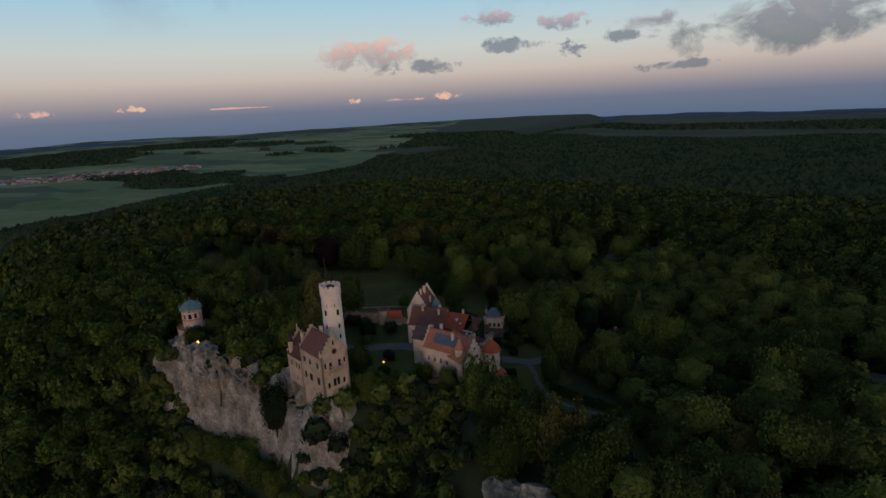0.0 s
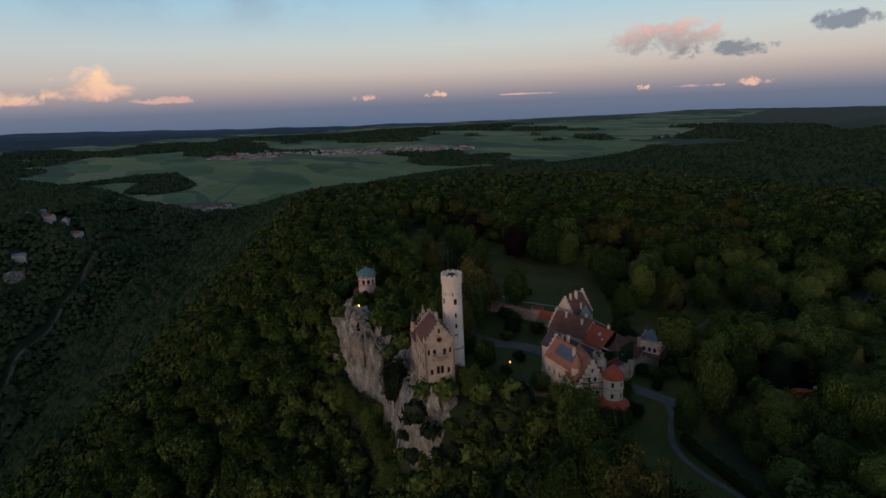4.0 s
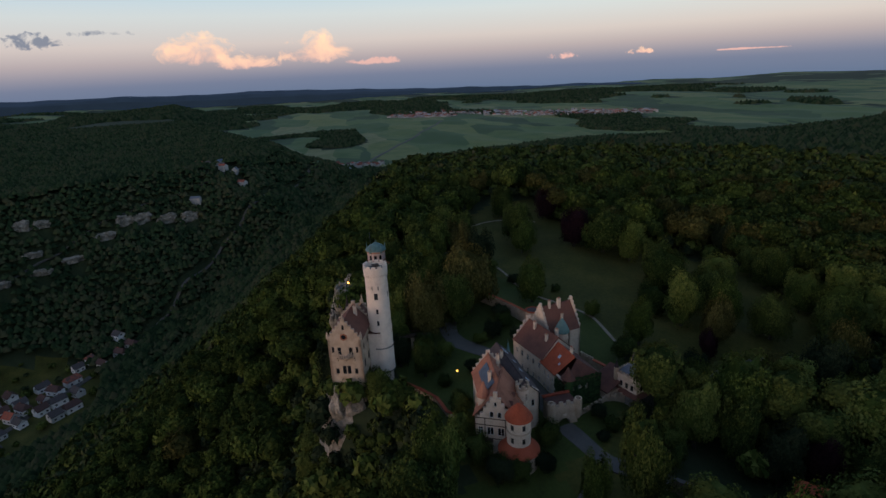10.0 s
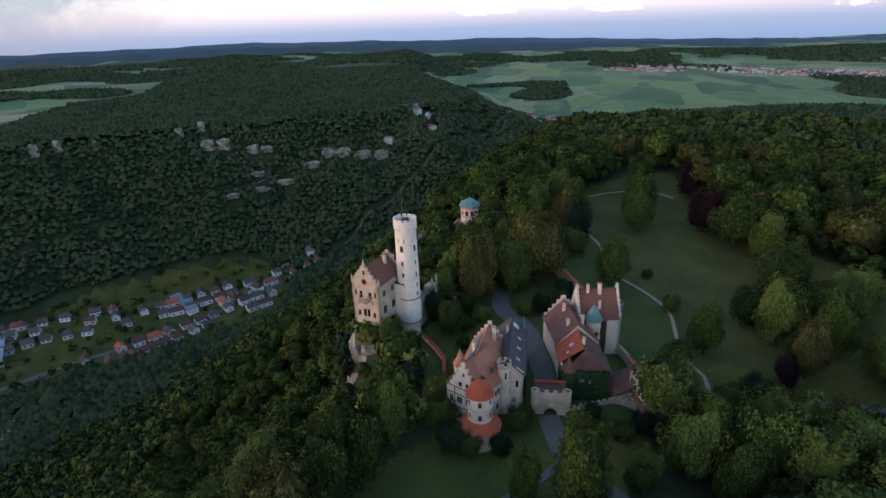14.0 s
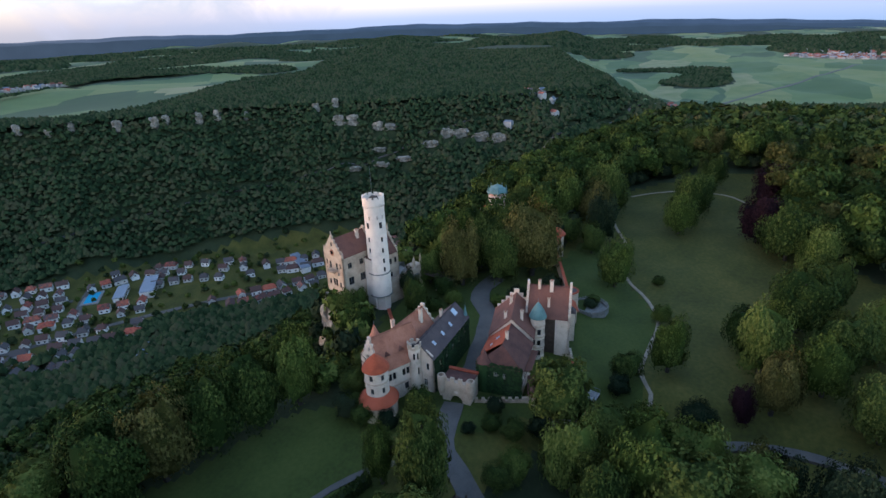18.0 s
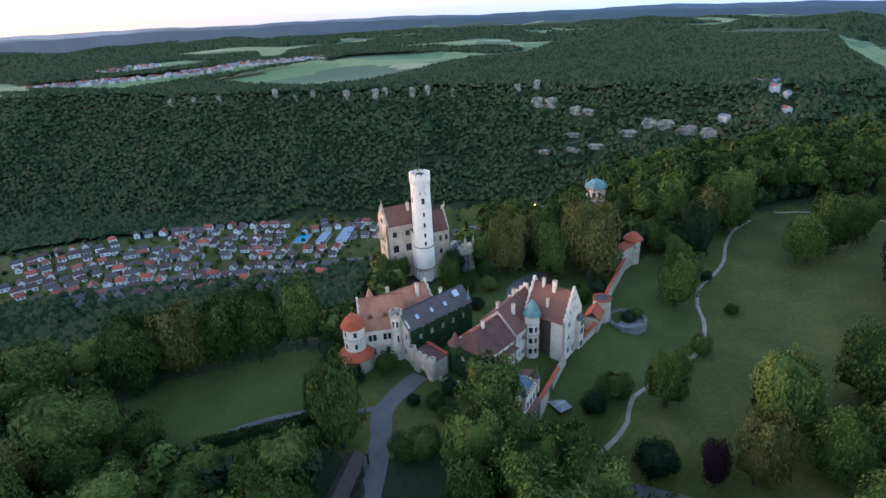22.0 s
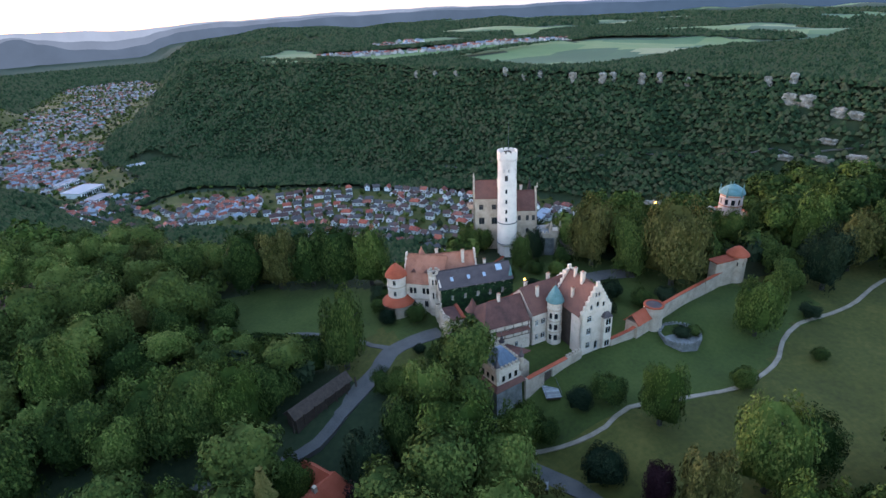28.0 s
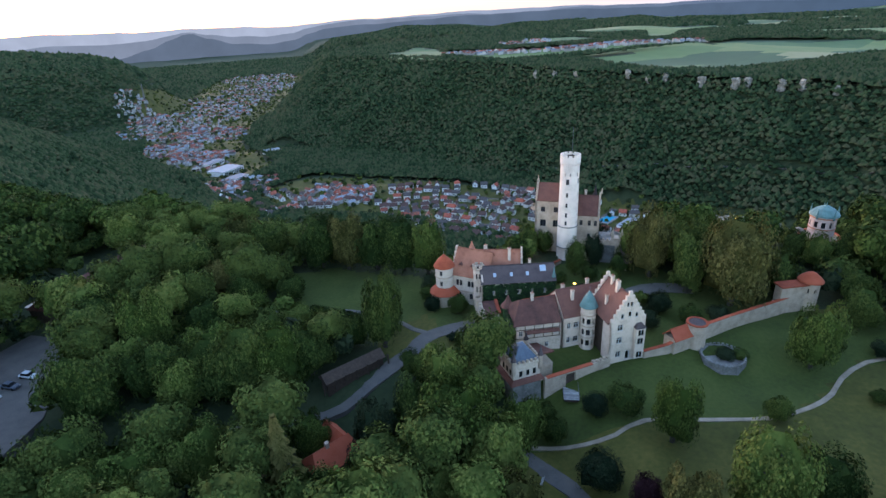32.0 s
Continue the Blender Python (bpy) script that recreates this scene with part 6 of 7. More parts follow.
for x, y, R, H, mat, kind in (
        # lindens and shrubs by the lane and the gate
        (-41.5, 174.4, 5.7, 19, "leaf_fresh", "round"), (-42, 187, 7.6, 21, "leaf_fresh", "round"), (-54.5, 185.5, 4.6, 15, "leaf_fresh", "tall"), (-36, 179.5, 5.6, 18, "leaf", "tall"), (-30, 152, 5.4, 22, "leaf", "tall"), (-31.5, 143, 3.4, 15, "leaf_fresh", "tall"), (-47, 194, 6.4, 18, "leaf_fresh", "round"), 
        (-1, 164, 7.0, 19, "leaf", "tall"), (-13.5, 159.5, 5.6, 14, "leaf", "round"), (-8, 164.8, 5.6, 19, "leaf_fresh", "tall"), (-15, 178.5, 4.2, 11.5, "leaf_fresh", "round"), (-27.5, 183, 5.0, 16, "leaf_dark", "tall"), (-11.5, 189.5, 4.8, 19, "leaf_gold", "cone"), (-25.5, 190.5, 3.9, 13, "leaf_purple", "round"), (-32, 197, 5.4, 12, "leaf", "round"), (-8, 140, 5.0, 9.5, "leaf_fresh", "round"), (6, 125, 5.6, 13, "leaf", "round"), (-2, 148, 5.6, 13, "leaf", "round"), (8, 155, 6.8, 15, "leaf_fresh", "round"), (5, 182, 6.2, 15, "leaf_fresh", "round"), (16, 184, 7.6, 14, "leaf_fresh", "round"), (29, 180, 7.8, 17, "leaf", "round"), (30, 166, 8.2, 19, "leaf", "tall"), (24, 147, 7.2, 22, "leaf_fresh", "tall"), (13, 141, 6.4, 14, "leaf", "round"), (36, 140, 7.2, 18, "leaf", "round"), (34, 126, 7.0, 17, "leaf", "tall"), (20, 128, 7.0, 17, "leaf", "round"), (17, 159, 6.0, 15, "leaf", "round"), (-19, 195, 4.6, 12, "leaf", "round"), (-17, 198, 6.0, 16, "leaf", "round"), (-36, 199, 6.0, 15, "leaf_fresh", "round"),
        # wood's edge behind the lawn
        (-12, 102, 7.6, 20, "leaf", "round"), (-20, 105, 7.4, 21, "leaf_gold", "tall"), (-29, 108, 7.0, 20, "leaf", "round"), (-37, 112, 7.2, 20, "leaf", "tall"), (-44, 118, 6.0, 20, "leaf_fresh", "tall"), (5, 95, 7.0, 18, "leaf", "round"), (13, 92, 7.0, 18, "leaf_gold", "round"), (-34, 101, 6.4, 17, "leaf", "round"), (-16, 95, 6.6, 17, "leaf", "round"), (8, 108, 6.4, 16, "leaf", "round"), (14, 118, 6.0, 15, "leaf_gold", "round"),
        (-105, 102, 5.4, 14, "leaf", "round"), (-97.5, 99.5, 5.4, 13, "leaf", "round"), (-112, 104.5, 5.4, 14, "leaf_fresh", "round"), (-91.5, 96.5, 5.0, 9, "leaf", "round"), (-119, 106, 5.2, 13, "leaf", "round"), (-101, 105.5, 4.4, 17, "leaf_dark", "round"), (-127, 107, 5.2, 12, "leaf", "round"), (-135, 108, 5.2, 11, "leaf", "round"),
        (-42.5, 133.5, 2.8, 5.5, "leaf", "round"), (-43, 139, 2.4, 4.6, "leaf_dark", "round"), (-45.5, 130, 2.6, 5.5, "leaf", "round"),
        (-22, 150.5, 4.8, 11, "leaf", "round"), (-14, 151, 5.0, 12, "leaf_fresh", "round"), (-17, 144.5, 3.6, 7, "leaf", "round"), (-8, 160, 4.6, 12, "leaf", "round"), (-35.5, 163, 3.0, 6.5, "leaf", "round"), (-38.5, 165.5, 3.4, 8, "leaf_fresh", "round"), (10, 147, 5.0, 12, "leaf", "round"), (-5, 124, 4.4, 9, "leaf", "round"), (4, 134, 5.4, 11, "leaf_fresh", "round"), (1, 114, 5.6, 13, "leaf", "round"),
        (22, 159, 6.4, 13, "leaf", "round"), (12, 165, 5.6, 14, "leaf_fresh", "round"), (2, 164, 6.0, 15, "leaf", "round"), (27, 155, 6.4, 14, "leaf_fresh", "round"), (7, 162, 5.6, 15, "leaf", "round"),
        # shrubs under the wall
        (-46, 154.5, 1.6, 2.2, "leaf_dark", "round"), (-48.5, 158.5, 2.2, 3.4, "leaf", "round"), (-47.5, 163, 2.6, 4.5, "leaf", "round"), (-50.5, 167.5, 2.6, 5.0, "leaf_dark", "round"),
        # meadow
        (-120, 176.8, 5.8, 17.5, "leaf_fresh", "tall"), (-81.5, 191, 4.8, 16, "leaf_fresh", "tall"), (-76, 182.4, 3.9, 7.4, "leaf", "round"), (-70.5, 181, 2.8, 5.2, "leaf_dark", "round"), (-65, 196.5, 4.2, 8.5, "leaf_dark", "round"), (-61.5, 183.5, 2.8, 6.2, "leaf", "round"), (-72.5, 210.5, 5.2, 17, "leaf_gold", "tall"), (-86, 210, 6.8, 20, "leaf_fresh", "tall"), (-81, 221, 6.2, 17, "leaf_fresh", "tall"), (-69.5, 204.5, 2.9, 10, "leaf_purple", "tall"), (-103, 189.6, 2.7, 6.0, "leaf_fresh", "round"), (-107, 221, 7.8, 19, "leaf", "round"), (-124, 231, 6.4, 17, "leaf", "tall"), (-115, 226, 6.8, 18, "leaf", "round"), (-97, 208.5, 5.6, 12, "leaf", "round"), (-92, 226, 6.8, 17, "leaf", "round"), (-70, 228, 6.4, 16, "leaf", "round"), (-99, 236, 7.0, 17, "leaf_fresh", "tall"),
        (-163, 195, 6.6, 17, "leaf_fresh", "tall"), (-176, 199, 7.6, 21, "leaf", "tall"), (-150, 226, 9.6, 22, "leaf", "round"), (-161, 219, 6.6, 19, "leaf_purple", "round"), (-166, 231, 8.0, 19, "leaf", "round"), (-202, 229, 7.0, 18, "leaf_purple", "round"), (-214, 209, 6.4, 18, "leaf", "tall"), (-190, 204, 5.8, 17, "leaf", "round"), (-139, 231, 6.8, 19, "leaf_fresh", "tall"),
        # grove between the drive and the pavilion
        (-104.5, 134.5, 7.4, 23, "leaf_gold", "tall"), (-117, 152.5, 9.0, 26, "leaf_gold", "round"), (-124.5, 142, 7.6, 22, "leaf", "tall"), (-112.5, 127, 6.4, 18, "leaf_fresh", "round"), (-130.5, 150.5, 5.4, 14, "leaf", "round"), (-109.5, 144.5, 6.0, 20, "leaf", "round"), (-126, 131, 6.4, 18, "leaf_fresh", "tall"), (-118, 136, 6.6, 20, "leaf", "round"), (-119, 122, 5.0, 14, "leaf", "round"), (-104, 124.5, 4.6, 13, "leaf_fresh", "round"),
        (-161, 156, 7.4, 23, "leaf_fresh", "tall"), (-149, 170.5, 6.6, 20, "leaf_dark", "tall"), (-173, 171, 7.2, 22, "leaf", "tall"), (-164, 166, 6.6, 20, "leaf_gold", "round"), (-145, 159, 5.0, 12, "leaf", "round"), (-139, 168, 4.6, 12, "leaf", "round"), (-180, 163, 7.2, 20, "leaf", "round"), (-190, 168, 7.2, 20, "leaf_fresh", "tall"), (-170, 152, 7.0, 20, "leaf", "round"), (-168, 139, 6.0, 15, "leaf", "round"), (-146.5, 122.5, 4.4, 12, "leaf", "round"), (-137, 123, 4.4, 11, "leaf", "round"),
        (-148.5, 133, 4.2, 11, "leaf", "round"), (-151, 139.5, 4.6, 12, "leaf_fresh", "round"), (-157, 141.5, 4.4, 12, "leaf", "round"), (-150.5, 126, 3.8, 9, "leaf", "round"), (-165, 137, 5.0, 13, "leaf", "round"),
        # court gardens
        (-92.5, 122.8, 3.4, 11.0, "leaf_dark", "tall"), (-85.5, 127.5, 3.6, 12, "leaf", "tall"), (-75.5, 113.5, 3.8, 12, "leaf", "tall"), (-80.5, 113.0, 3.0, 9, "leaf", "round"), (-71, 118.5, 3.6, 9, "leaf", "round"), (-96, 147.5, 2.4, 3.8, "leaf_fresh", "round"), (-88.5, 131.5, 2.6, 4.6, "leaf", "round"), (-93, 135.5, 2.8, 5.0, "leaf_fresh", "round"), (-80, 131, 2.0, 3.4, "leaf", "round"), (-97, 131, 3.2, 7.0, "leaf", "round"), (-83, 139.5, 2.2, 3.6, "leaf_dark", "round"),
        (-104, 171.5, 2.2, 2.6, "leaf_dark", "round"), (-107, 172, 2.0, 2.4, "leaf", "round"), (-98, 152.5, 3.2, 6.5, "leaf_dark", "round"), (-92.5, 158, 2.8, 5.5, "leaf_dark", "round"), (-103, 158, 3.0, 5.5, "leaf", "round"), (-109, 160, 3.2, 5.0, "leaf_dark", "round"), (-53, 158, 2.0, 4.0, "leaf_dark", "round"), (-49, 143, 2.8, 6.2, "leaf", "round"), (-43.5, 129.5, 3.0, 6.5, "leaf_dark", "round"), (-50, 127.5, 3.2, 7.5, "leaf", "round"), (-57, 127, 3.4, 8.0, "leaf", "round"), (-125, 189, 1.9, 3.4, "leaf", "round"), (-136, 177.5, 2.6, 4.4, "leaf_dark", "round"), (-61.5, 178.5, 2.4, 4.8, "leaf", "round"), (-66, 130, 3.0, 7, "leaf", "round")):
    tree(x, y, R, H, mat, kind)
_r = random.Random(5)
for k in range(64):
    # trees standing along the edges of the wood
    a = k / 64 * 6.283
    x, y = -150 + 104 * math.cos(a) + _r.uniform(-4, 4), 214 + 52 * math.sin(a) + _r.uniform(-4, 4)
    if y < 205 and x > -214:
        continue
    tree(x, y, _r.uniform(4.6, 6.6), _r.uniform(13, 19), _r.choice(["leaf", "leaf", "leaf_fresh", "leaf_gold", "leaf_dark"]), _r.choice(["round", "tall", "round"]))

for x, y, rad in ((-86, 117, 7), (-90, 111, 8), (-100, 116, 8), (-51, 134, 11), (-62, 138, 10), (-71, 143, 9), (-64, 157, 11), (-78, 158, 13), (-59, 172, 8), (-157, 131, 12), (-148, 139, 9), (-139, 146, 7), (-143, 130, 7), (-134, 157, 6), (-141, 117, 4), (-22, 161, 6), (-16, 177, 7), (-105, 172, 8), (-76, 126, 6), (-66, 127, 5), (-41, 152, 12), (-32, 157, 9), (-25, 165, 8.5), (-16, 170, 8), (-22, 141, 9), (-12, 139, 8), (-36, 142, 8), (-16, 181, 7), (-6, 172, 6), (-36, 165, 6)):
    CLEAR.append((x, y, rad))


def hedge(p, q, width, height, label):
    """A clipped hedge: a core slab with small leaves crowding over it."""
    r = np.random.RandomState(44)
    p, q = np.array(p), np.array(q)
    n = np.hypot(*(q - p))
    ux, uy = (q - p) / n
    t = thing("hedge", pose(0, 0, 0), label, "hedge")
    steps = int(n / 2)
    verts, faces = [], []
    for i in range(steps + 1):
        x, y = p + (q - p) * i / steps
        z, w = ground_z(x, y), width / 2 - 0.12
        verts += [(x - uy * w, y + ux * w, z - 0.3), (x - uy * w, y + ux * w, z + height), (x + uy * w, y - ux * w, z + height), (x + uy * w, y - ux * w, z - 0.3)]
        if i:
            a, b = 4 * i - 4, 4 * i
            faces += [(a, b, b + 1, a + 1), (a + 1, b + 1, b + 2, a + 2), (a + 2, b + 2, b + 3, a + 3)]
    mesh_object("core", verts, faces, MAT["leaf_dark"], t)
    verts, faces = [], []
    for k in range(int(n * 90)):
        sx, side = r.uniform(0, n), r.uniform(-1.4, 1.4)
        off = np.clip(side, -1, 1) * width / 2
        up = height + r.uniform(-0.1, 0.25) if abs(side) < 1 else r.uniform(0, height)
        c = np.array([p[0] + ux * sx - uy * off, p[1] + uy * sx + ux * off, ground_z(*(p + (q - p) * sx / n)) + up])
        for d in r.normal(size=(3, 3)) * 0.2:
            verts.append(tuple(c + d))
        faces.append((3 * k, 3 * k + 1, 3 * k + 2))
    tagged(mesh_object("leaves", verts, faces, MAT["leaf"], t), kind="stuff")


hedge((-11, 131.6), (-31, 140.6), 1.7, 2.0, "long clipped dark green hedge beside the narrow lane")


# ---- roads and paths: thin slabs that follow the ground ----
def road(name, pts, width, mat, label, lift=0.12, clear=True, kind="structure", gap=1.0):
    p = [Vector((x, y)) for x, y in pts]
    fine = []
    for i in range(len(p) - 1):
        a, b, c, d = p[max(0, i - 1)], p[i], p[i + 1], p[min(len(p) - 1, i + 2)]
        n = max(2, int((c - b).length / 3.0))
        for k in range(n):
            t = k / n
            fine.append(0.5 * ((2 * b) + (c - a) * t + (2 * a - 5 * b + 4 * c - d) * t * t + (3 * b - a - 3 * c + d) * t ** 3))
    fine.append(p[-1])
    verts, faces = [], []
    for i, q in enumerate(fine):
        d = (fine[min(i + 1, len(fine) - 1)] - fine[max(i - 1, 0)]).normalized()
        nrm = Vector((-d.y, d.x))
        w = width * (1 + 0.06 * math.sin(i * 1.7))
        l, r = q + nrm * w / 2, q - nrm * w / 2
        zl, zr, zc = ground_z(l.x, l.y), ground_z(r.x, r.y), ground_z(q.x, q.y)
        z = max(zc, (zl + zr) / 2) + lift
        for s, dz in ((l, 0), (q, 0.06), (r, 0)):
            verts.append((s.x, s.y, z + dz))
        for s in (r, l):
            verts.append((s.x, s.y, z - 1.2))
        if i:
            b, a = 5 * i, 5 * (i - 1)
            faces += [(a, b, b + 1, a + 1), (a + 1, b + 1, b + 2, a + 2), (a + 2, b + 2, b + 3, a + 3), (a + 4, b + 4, b, a), (a + 3, b + 3, b + 4, a + 4)]
        if clear and i % 2 == 0:
            CLEAR.append((q.x, q.y, width / 2 + gap))
    ob = mesh_object(name, verts, faces, MAT[mat])
    return tagged(ob, label, "road" if mat == "asphalt" else "path", kind=kind)


road("road", [(-53, 149.2), (-46, 150), (-40, 151.5), (-36.5, 155.5), (-31.5, 159.8), (-25.5, 164.8), (-20, 168.6), (-13, 170.2), (-6, 170.4), (2, 170.8), (9, 171.6), (15, 172.4), (30, 173), (46, 168)], 4.2, "asphalt", "grey asphalt lane from the gate through the trees", gap=2.2)
road("road", [(-41, 150.5), (-37, 146), (-33, 139), (-24, 133), (-8, 130), (8, 128)], 1.4, "asphalt", "narrow grey lane beside the lawn", gap=4.0)
road("road", [(-51, 178), (-53, 184.5), (-57, 190), (-62, 197), (-65, 206), (-65, 216), (-62, 228)], 3.4, "asphalt", "grey lane below the meadow")
road("path", [(-53, 184.5), (-60, 185.3), (-66, 187), (-72, 187.6), (-79, 185.2), (-91, 187.2), (-102, 189), (-112, 187.3), (-119, 184.5), (-124, 181), (-132, 178.2), (-142, 178.6), (-151, 178), (-163, 174.5), (-176, 172.5), (-188, 174)], 0.95, "gravel", "pale gravel footpath winding along the meadow")
road("path", [(-201, 178), (-207, 186), (-210, 200), (-208, 214), (-200, 221)], 0.95, "gravel", "pale gravel footpath at the wood's edge")
road("road", [(-58, 150.2), (-70, 149.5), (-82, 148.2), (-90, 146.5), (-97, 142), (-104, 141), (-112, 143)], 5.2, "asphalt", "worn grey courtyard drive between the castle houses")
road("car_park", [(-34, 256), (-33, 275), (-32, 292), (-30, 312)], 9, "asphalt", "grey asphalt parking strip in the wood", gap=2.5)
road("car_park", [(-18, 270), (-12, 284), (-9, 298), (-14, 322)], 8, "asphalt", "grey asphalt parking strip in the wood", gap=2.5)
road("road", [(-110, -470), (-172, -530), (-232, -486), (-292, -432), (-342, -383), (-372, -357), (-437, -287), (-488, -227), (-522, -160), (-560, -105), (-610, -40), (-660, 40), (-740, 140)], 4.5, "asphalt", "main road climbing the wooded valley side", 0.5, gap=0.0)
road("road", [(640, -1500), (520, -1180), (430, -960), (345, -780), (250, -600), (185, -480), (130, -400), (20, -370), (-90, -345), (-190, -290), (-280, -215), (-360, -140), (-440, -80), (-540, 0), (-640, 90), (-780, 190), (-1000, 330), (-1500, 620)], 5.5, "asphalt", "grey valley road through the village", 0.5)
for pts in ([(-20, -430), (-110, -440), (-200, -400), (-280, -320)], [(-60, -330), (-80, -400), (-120, -455)], [(-150, -310), (-180, -370), (-215, -430)], [(-240, -250), (-270, -300), (-310, -330)]):
    road("road", pts, 5, "asphalt", "grey village street", 0.4)


# ---- rocks ----
def rock(name, x, y, z, sx, sy, sz, seed, label, level=4, turn=0.0, clear=0.75):
    """A weathered limestone mass: a closed lump with ledges, clefts and broken corners."""
    bm = bmesh.new()
    bmesh.ops.create_icosphere(bm, subdivisions=level, radius=1)
    off = Vector((seed * 7.3, seed * 3.1, seed * 5.7))
    for v in bm.verts:
        p = v.co.copy()
        q = Vector([math.copysign(abs(c) ** 0.55, c) for c in p])
        w = Vector((q.x * sx, q.y * sy, q.z * sz))
        big = noise.fractal(w * 0.10 + off, 1.0, 2.1, 4)
        cleft = abs(noise.noise(Vector((w.x * 0.22, w.y * 0.22, w.z * 0.05)) + off))
        ledge = math.sin(w.z * 1.3 + 3 * noise.noise(w * 0.12 + off)) * 0.35
        rid = 1 - abs(noise.noise(w * 0.33 + off)) * 2
        d = 1 + 0.26 * big - 0.26 * max(0, 0.22 - cleft) / 0.22 + 0.10 * rid + 0.06 * noise.fractal(w * 0.8 + off, 0.9, 2.1, 3)
        out = Vector((q.x, q.y, q.z * 0.3)).normalized()
        v.co = w * d + out * ledge
    me = bpy.data.meshes.new(name)
    bm.to_mesh(me)
    bm.free()
    me.materials.append(MAT["rock"])
    ob = new(name, me)
    ob.matrix_world = pose(x, y, z, 0, 0, turn)
    CLEAR.append((x, y, max(sx, sy) * clear))
    return tagged(ob, label, "rock")


CRAG = "tall pale limestone crag carrying the castle"
rock("crag", -81.5, 106.5, -10, 4.8, 4.4, 15.0, 1, CRAG, 5, 0, 0.5)
rock("crag", -87.5, 107.5, -11, 7.6, 4.6, 15.5, 2, CRAG, 5, -24, 0.5)
rock("crag", -96.5, 110.5, -11, 6.0, 4.5, 13.0, 3, CRAG, 5, -20, 0.4)
rock("crag", -77.5, 106.0, -19, 3.0, 2.6, 13.0, 4, CRAG, 4, 0, 0.4)
rock("crag", -85.0, 101.8, -20, 3.4, 2.6, 11.0, 5, CRAG, 4, 0, 0.4)
CLIFF = "broad pale limestone cliff face below the lookout pavilion"
for k, (x, y, z, sx, sy, sz) in enumerate(((-105, 112.5, -7, 7, 4, 11.5), (-114, 113.5, -6, 8, 4, 11.5), (-123, 114.5, -5, 8, 4, 12), (-132, 115, -4.5, 8, 4.5, 12), (-140, 116.5, -4, 7, 5, 11.5), (-148, 121, -2, 6, 5, 9.5), (-156, 127, -3, 6.5, 6, 8.5))):
    rock("cliff", x, y, z, sx, sy, sz, 10 + k, CLIFF, 5, -8, 0.45)
for k, (x, y, s) in enumerate(((-29, 105, 4.2), (-23, 103, 3.4), (-17, 100, 3.8), (-34, 108, 3.0), (-12, 98, 2.8))):
    CLEAR.append((x + 2, y - 16, 5))
    rock("outcrop", x, y - 9, ground_z(x, y - 9) - 1.0, s * 1.2, s * 0.8, s * 1.4, 30 + k, "pale limestone outcrop among the trees on the slope", 4, 20 * k)

# ---- small buildings near the castle ----
def simple_house(name, x, y, turn, L, W, ze, zr, wall_mat, roof_mat, label, category="house", hip=0.0, z=None):
    z = ground_z(x, y) if z is None else z
    t = thing(name, pose(x, y, z, 0, 0, turn), label, category)
    part("wall", box(-L / 2, -W / 2, -2.0, L / 2, W / 2, ze), MAT[wall_mat], t)
    o = 0.5
    bm = bmesh.new()
    v = [bm.verts.new(p) for p in ((-L / 2 - o, -W / 2 - o, ze - 0.25), (L / 2 + o, -W / 2 - o, ze - 0.25), (L / 2 + o, W / 2 + o, ze - 0.25), (-L / 2 - o, W / 2 + o, ze - 0.25), (-L / 2 - o + hip, 0, zr), (L / 2 + o - hip, 0, zr))]
    for f in ((0, 1, 5, 4), (2, 3, 4, 5), (0, 4, 3), (1, 2, 5), (0, 3, 2, 1)):
        bm.faces.new([v[i] for i in f])
    part("roof", bm, MAT[roof_mat], t)
    return t


s = simple_house("timber_shelter", -22.6, 161.6, 32, 14, 2.8, 2.6, 4.0, "wood_dark", "wood_dark", "long dark timber shelter with dark roof beside the lane", "shelter")
for k in range(7):
    part("post", box(-8.2 + 2.7 * k, 1.75, 0, -8.0 + 2.7 * k, 2.1, 2.7), MAT["wood_dark"], s)
s = simple_house("timber_house", -19.0, 183.5, 215, 9, 5.5, 3.6, 6.4, "wood_dark", "roof_red", "dark timber house with bright red tiled roof among trees", hip=1.2)
bm = bmesh.new()
v = [bm.verts.new(p) for p in ((1.0, 1.5, 3.2), (5.2, 1.5, 3.2), (5.2, 7.2, 3.2), (1.0, 7.2, 3.2), (3.1, 1.0, 5.9), (3.1, 7.4, 5.6))]
for f in ((0, 4, 5, 3), (1, 2, 5, 4), (3, 5, 2), (0, 1, 4), (0, 3, 2, 1)):
    bm.faces.new([v[i] for i in f])
part("porch_roof", bm, MAT["roof_red"], s)
part("porch", box(1.5, 2.6, -1, 4.7, 6.8, 3.2), MAT["wood_dark"], s)
part("chimney", box(-1.2, -0.4, 5.4, -0.5, 0.3, 7.2), MAT["stone"], s)
s = simple_house("timber_hut", -3.0, 183.0, 60, 6.5, 5, 3.2, 6.4, "wood_dark", "roof_brown", "dark timber hut with steep brown roof among trees", "hut")
part("porch_roof", box(-1.6, 2.5, 2.6, 1.6, 4.6, 2.8, 0.04), MAT["roof_brown"], s)
CLEAR.extend(((-3.0, 183.0, 6), (-19, 184, 8), (-14, 190, 5), (-23, 176, 6)))
s = simple_house("forest_inn", 44, 96, 55, 14, 9, 6.0, 10.0, "plaster_white", "roof_brown", "large inn with brown roof and white flat-roofed annex", "house")
part("annex", box(-15, -4.5, -2, -7.7, 4.5, 6.4, 0.05), MAT["plaster_white"], s, "white flat-roofed annex")
part("annex_top", box(-14, -3, 6.402, -9, 3, 8.6, 0.05), MAT["frame_metal"], s)
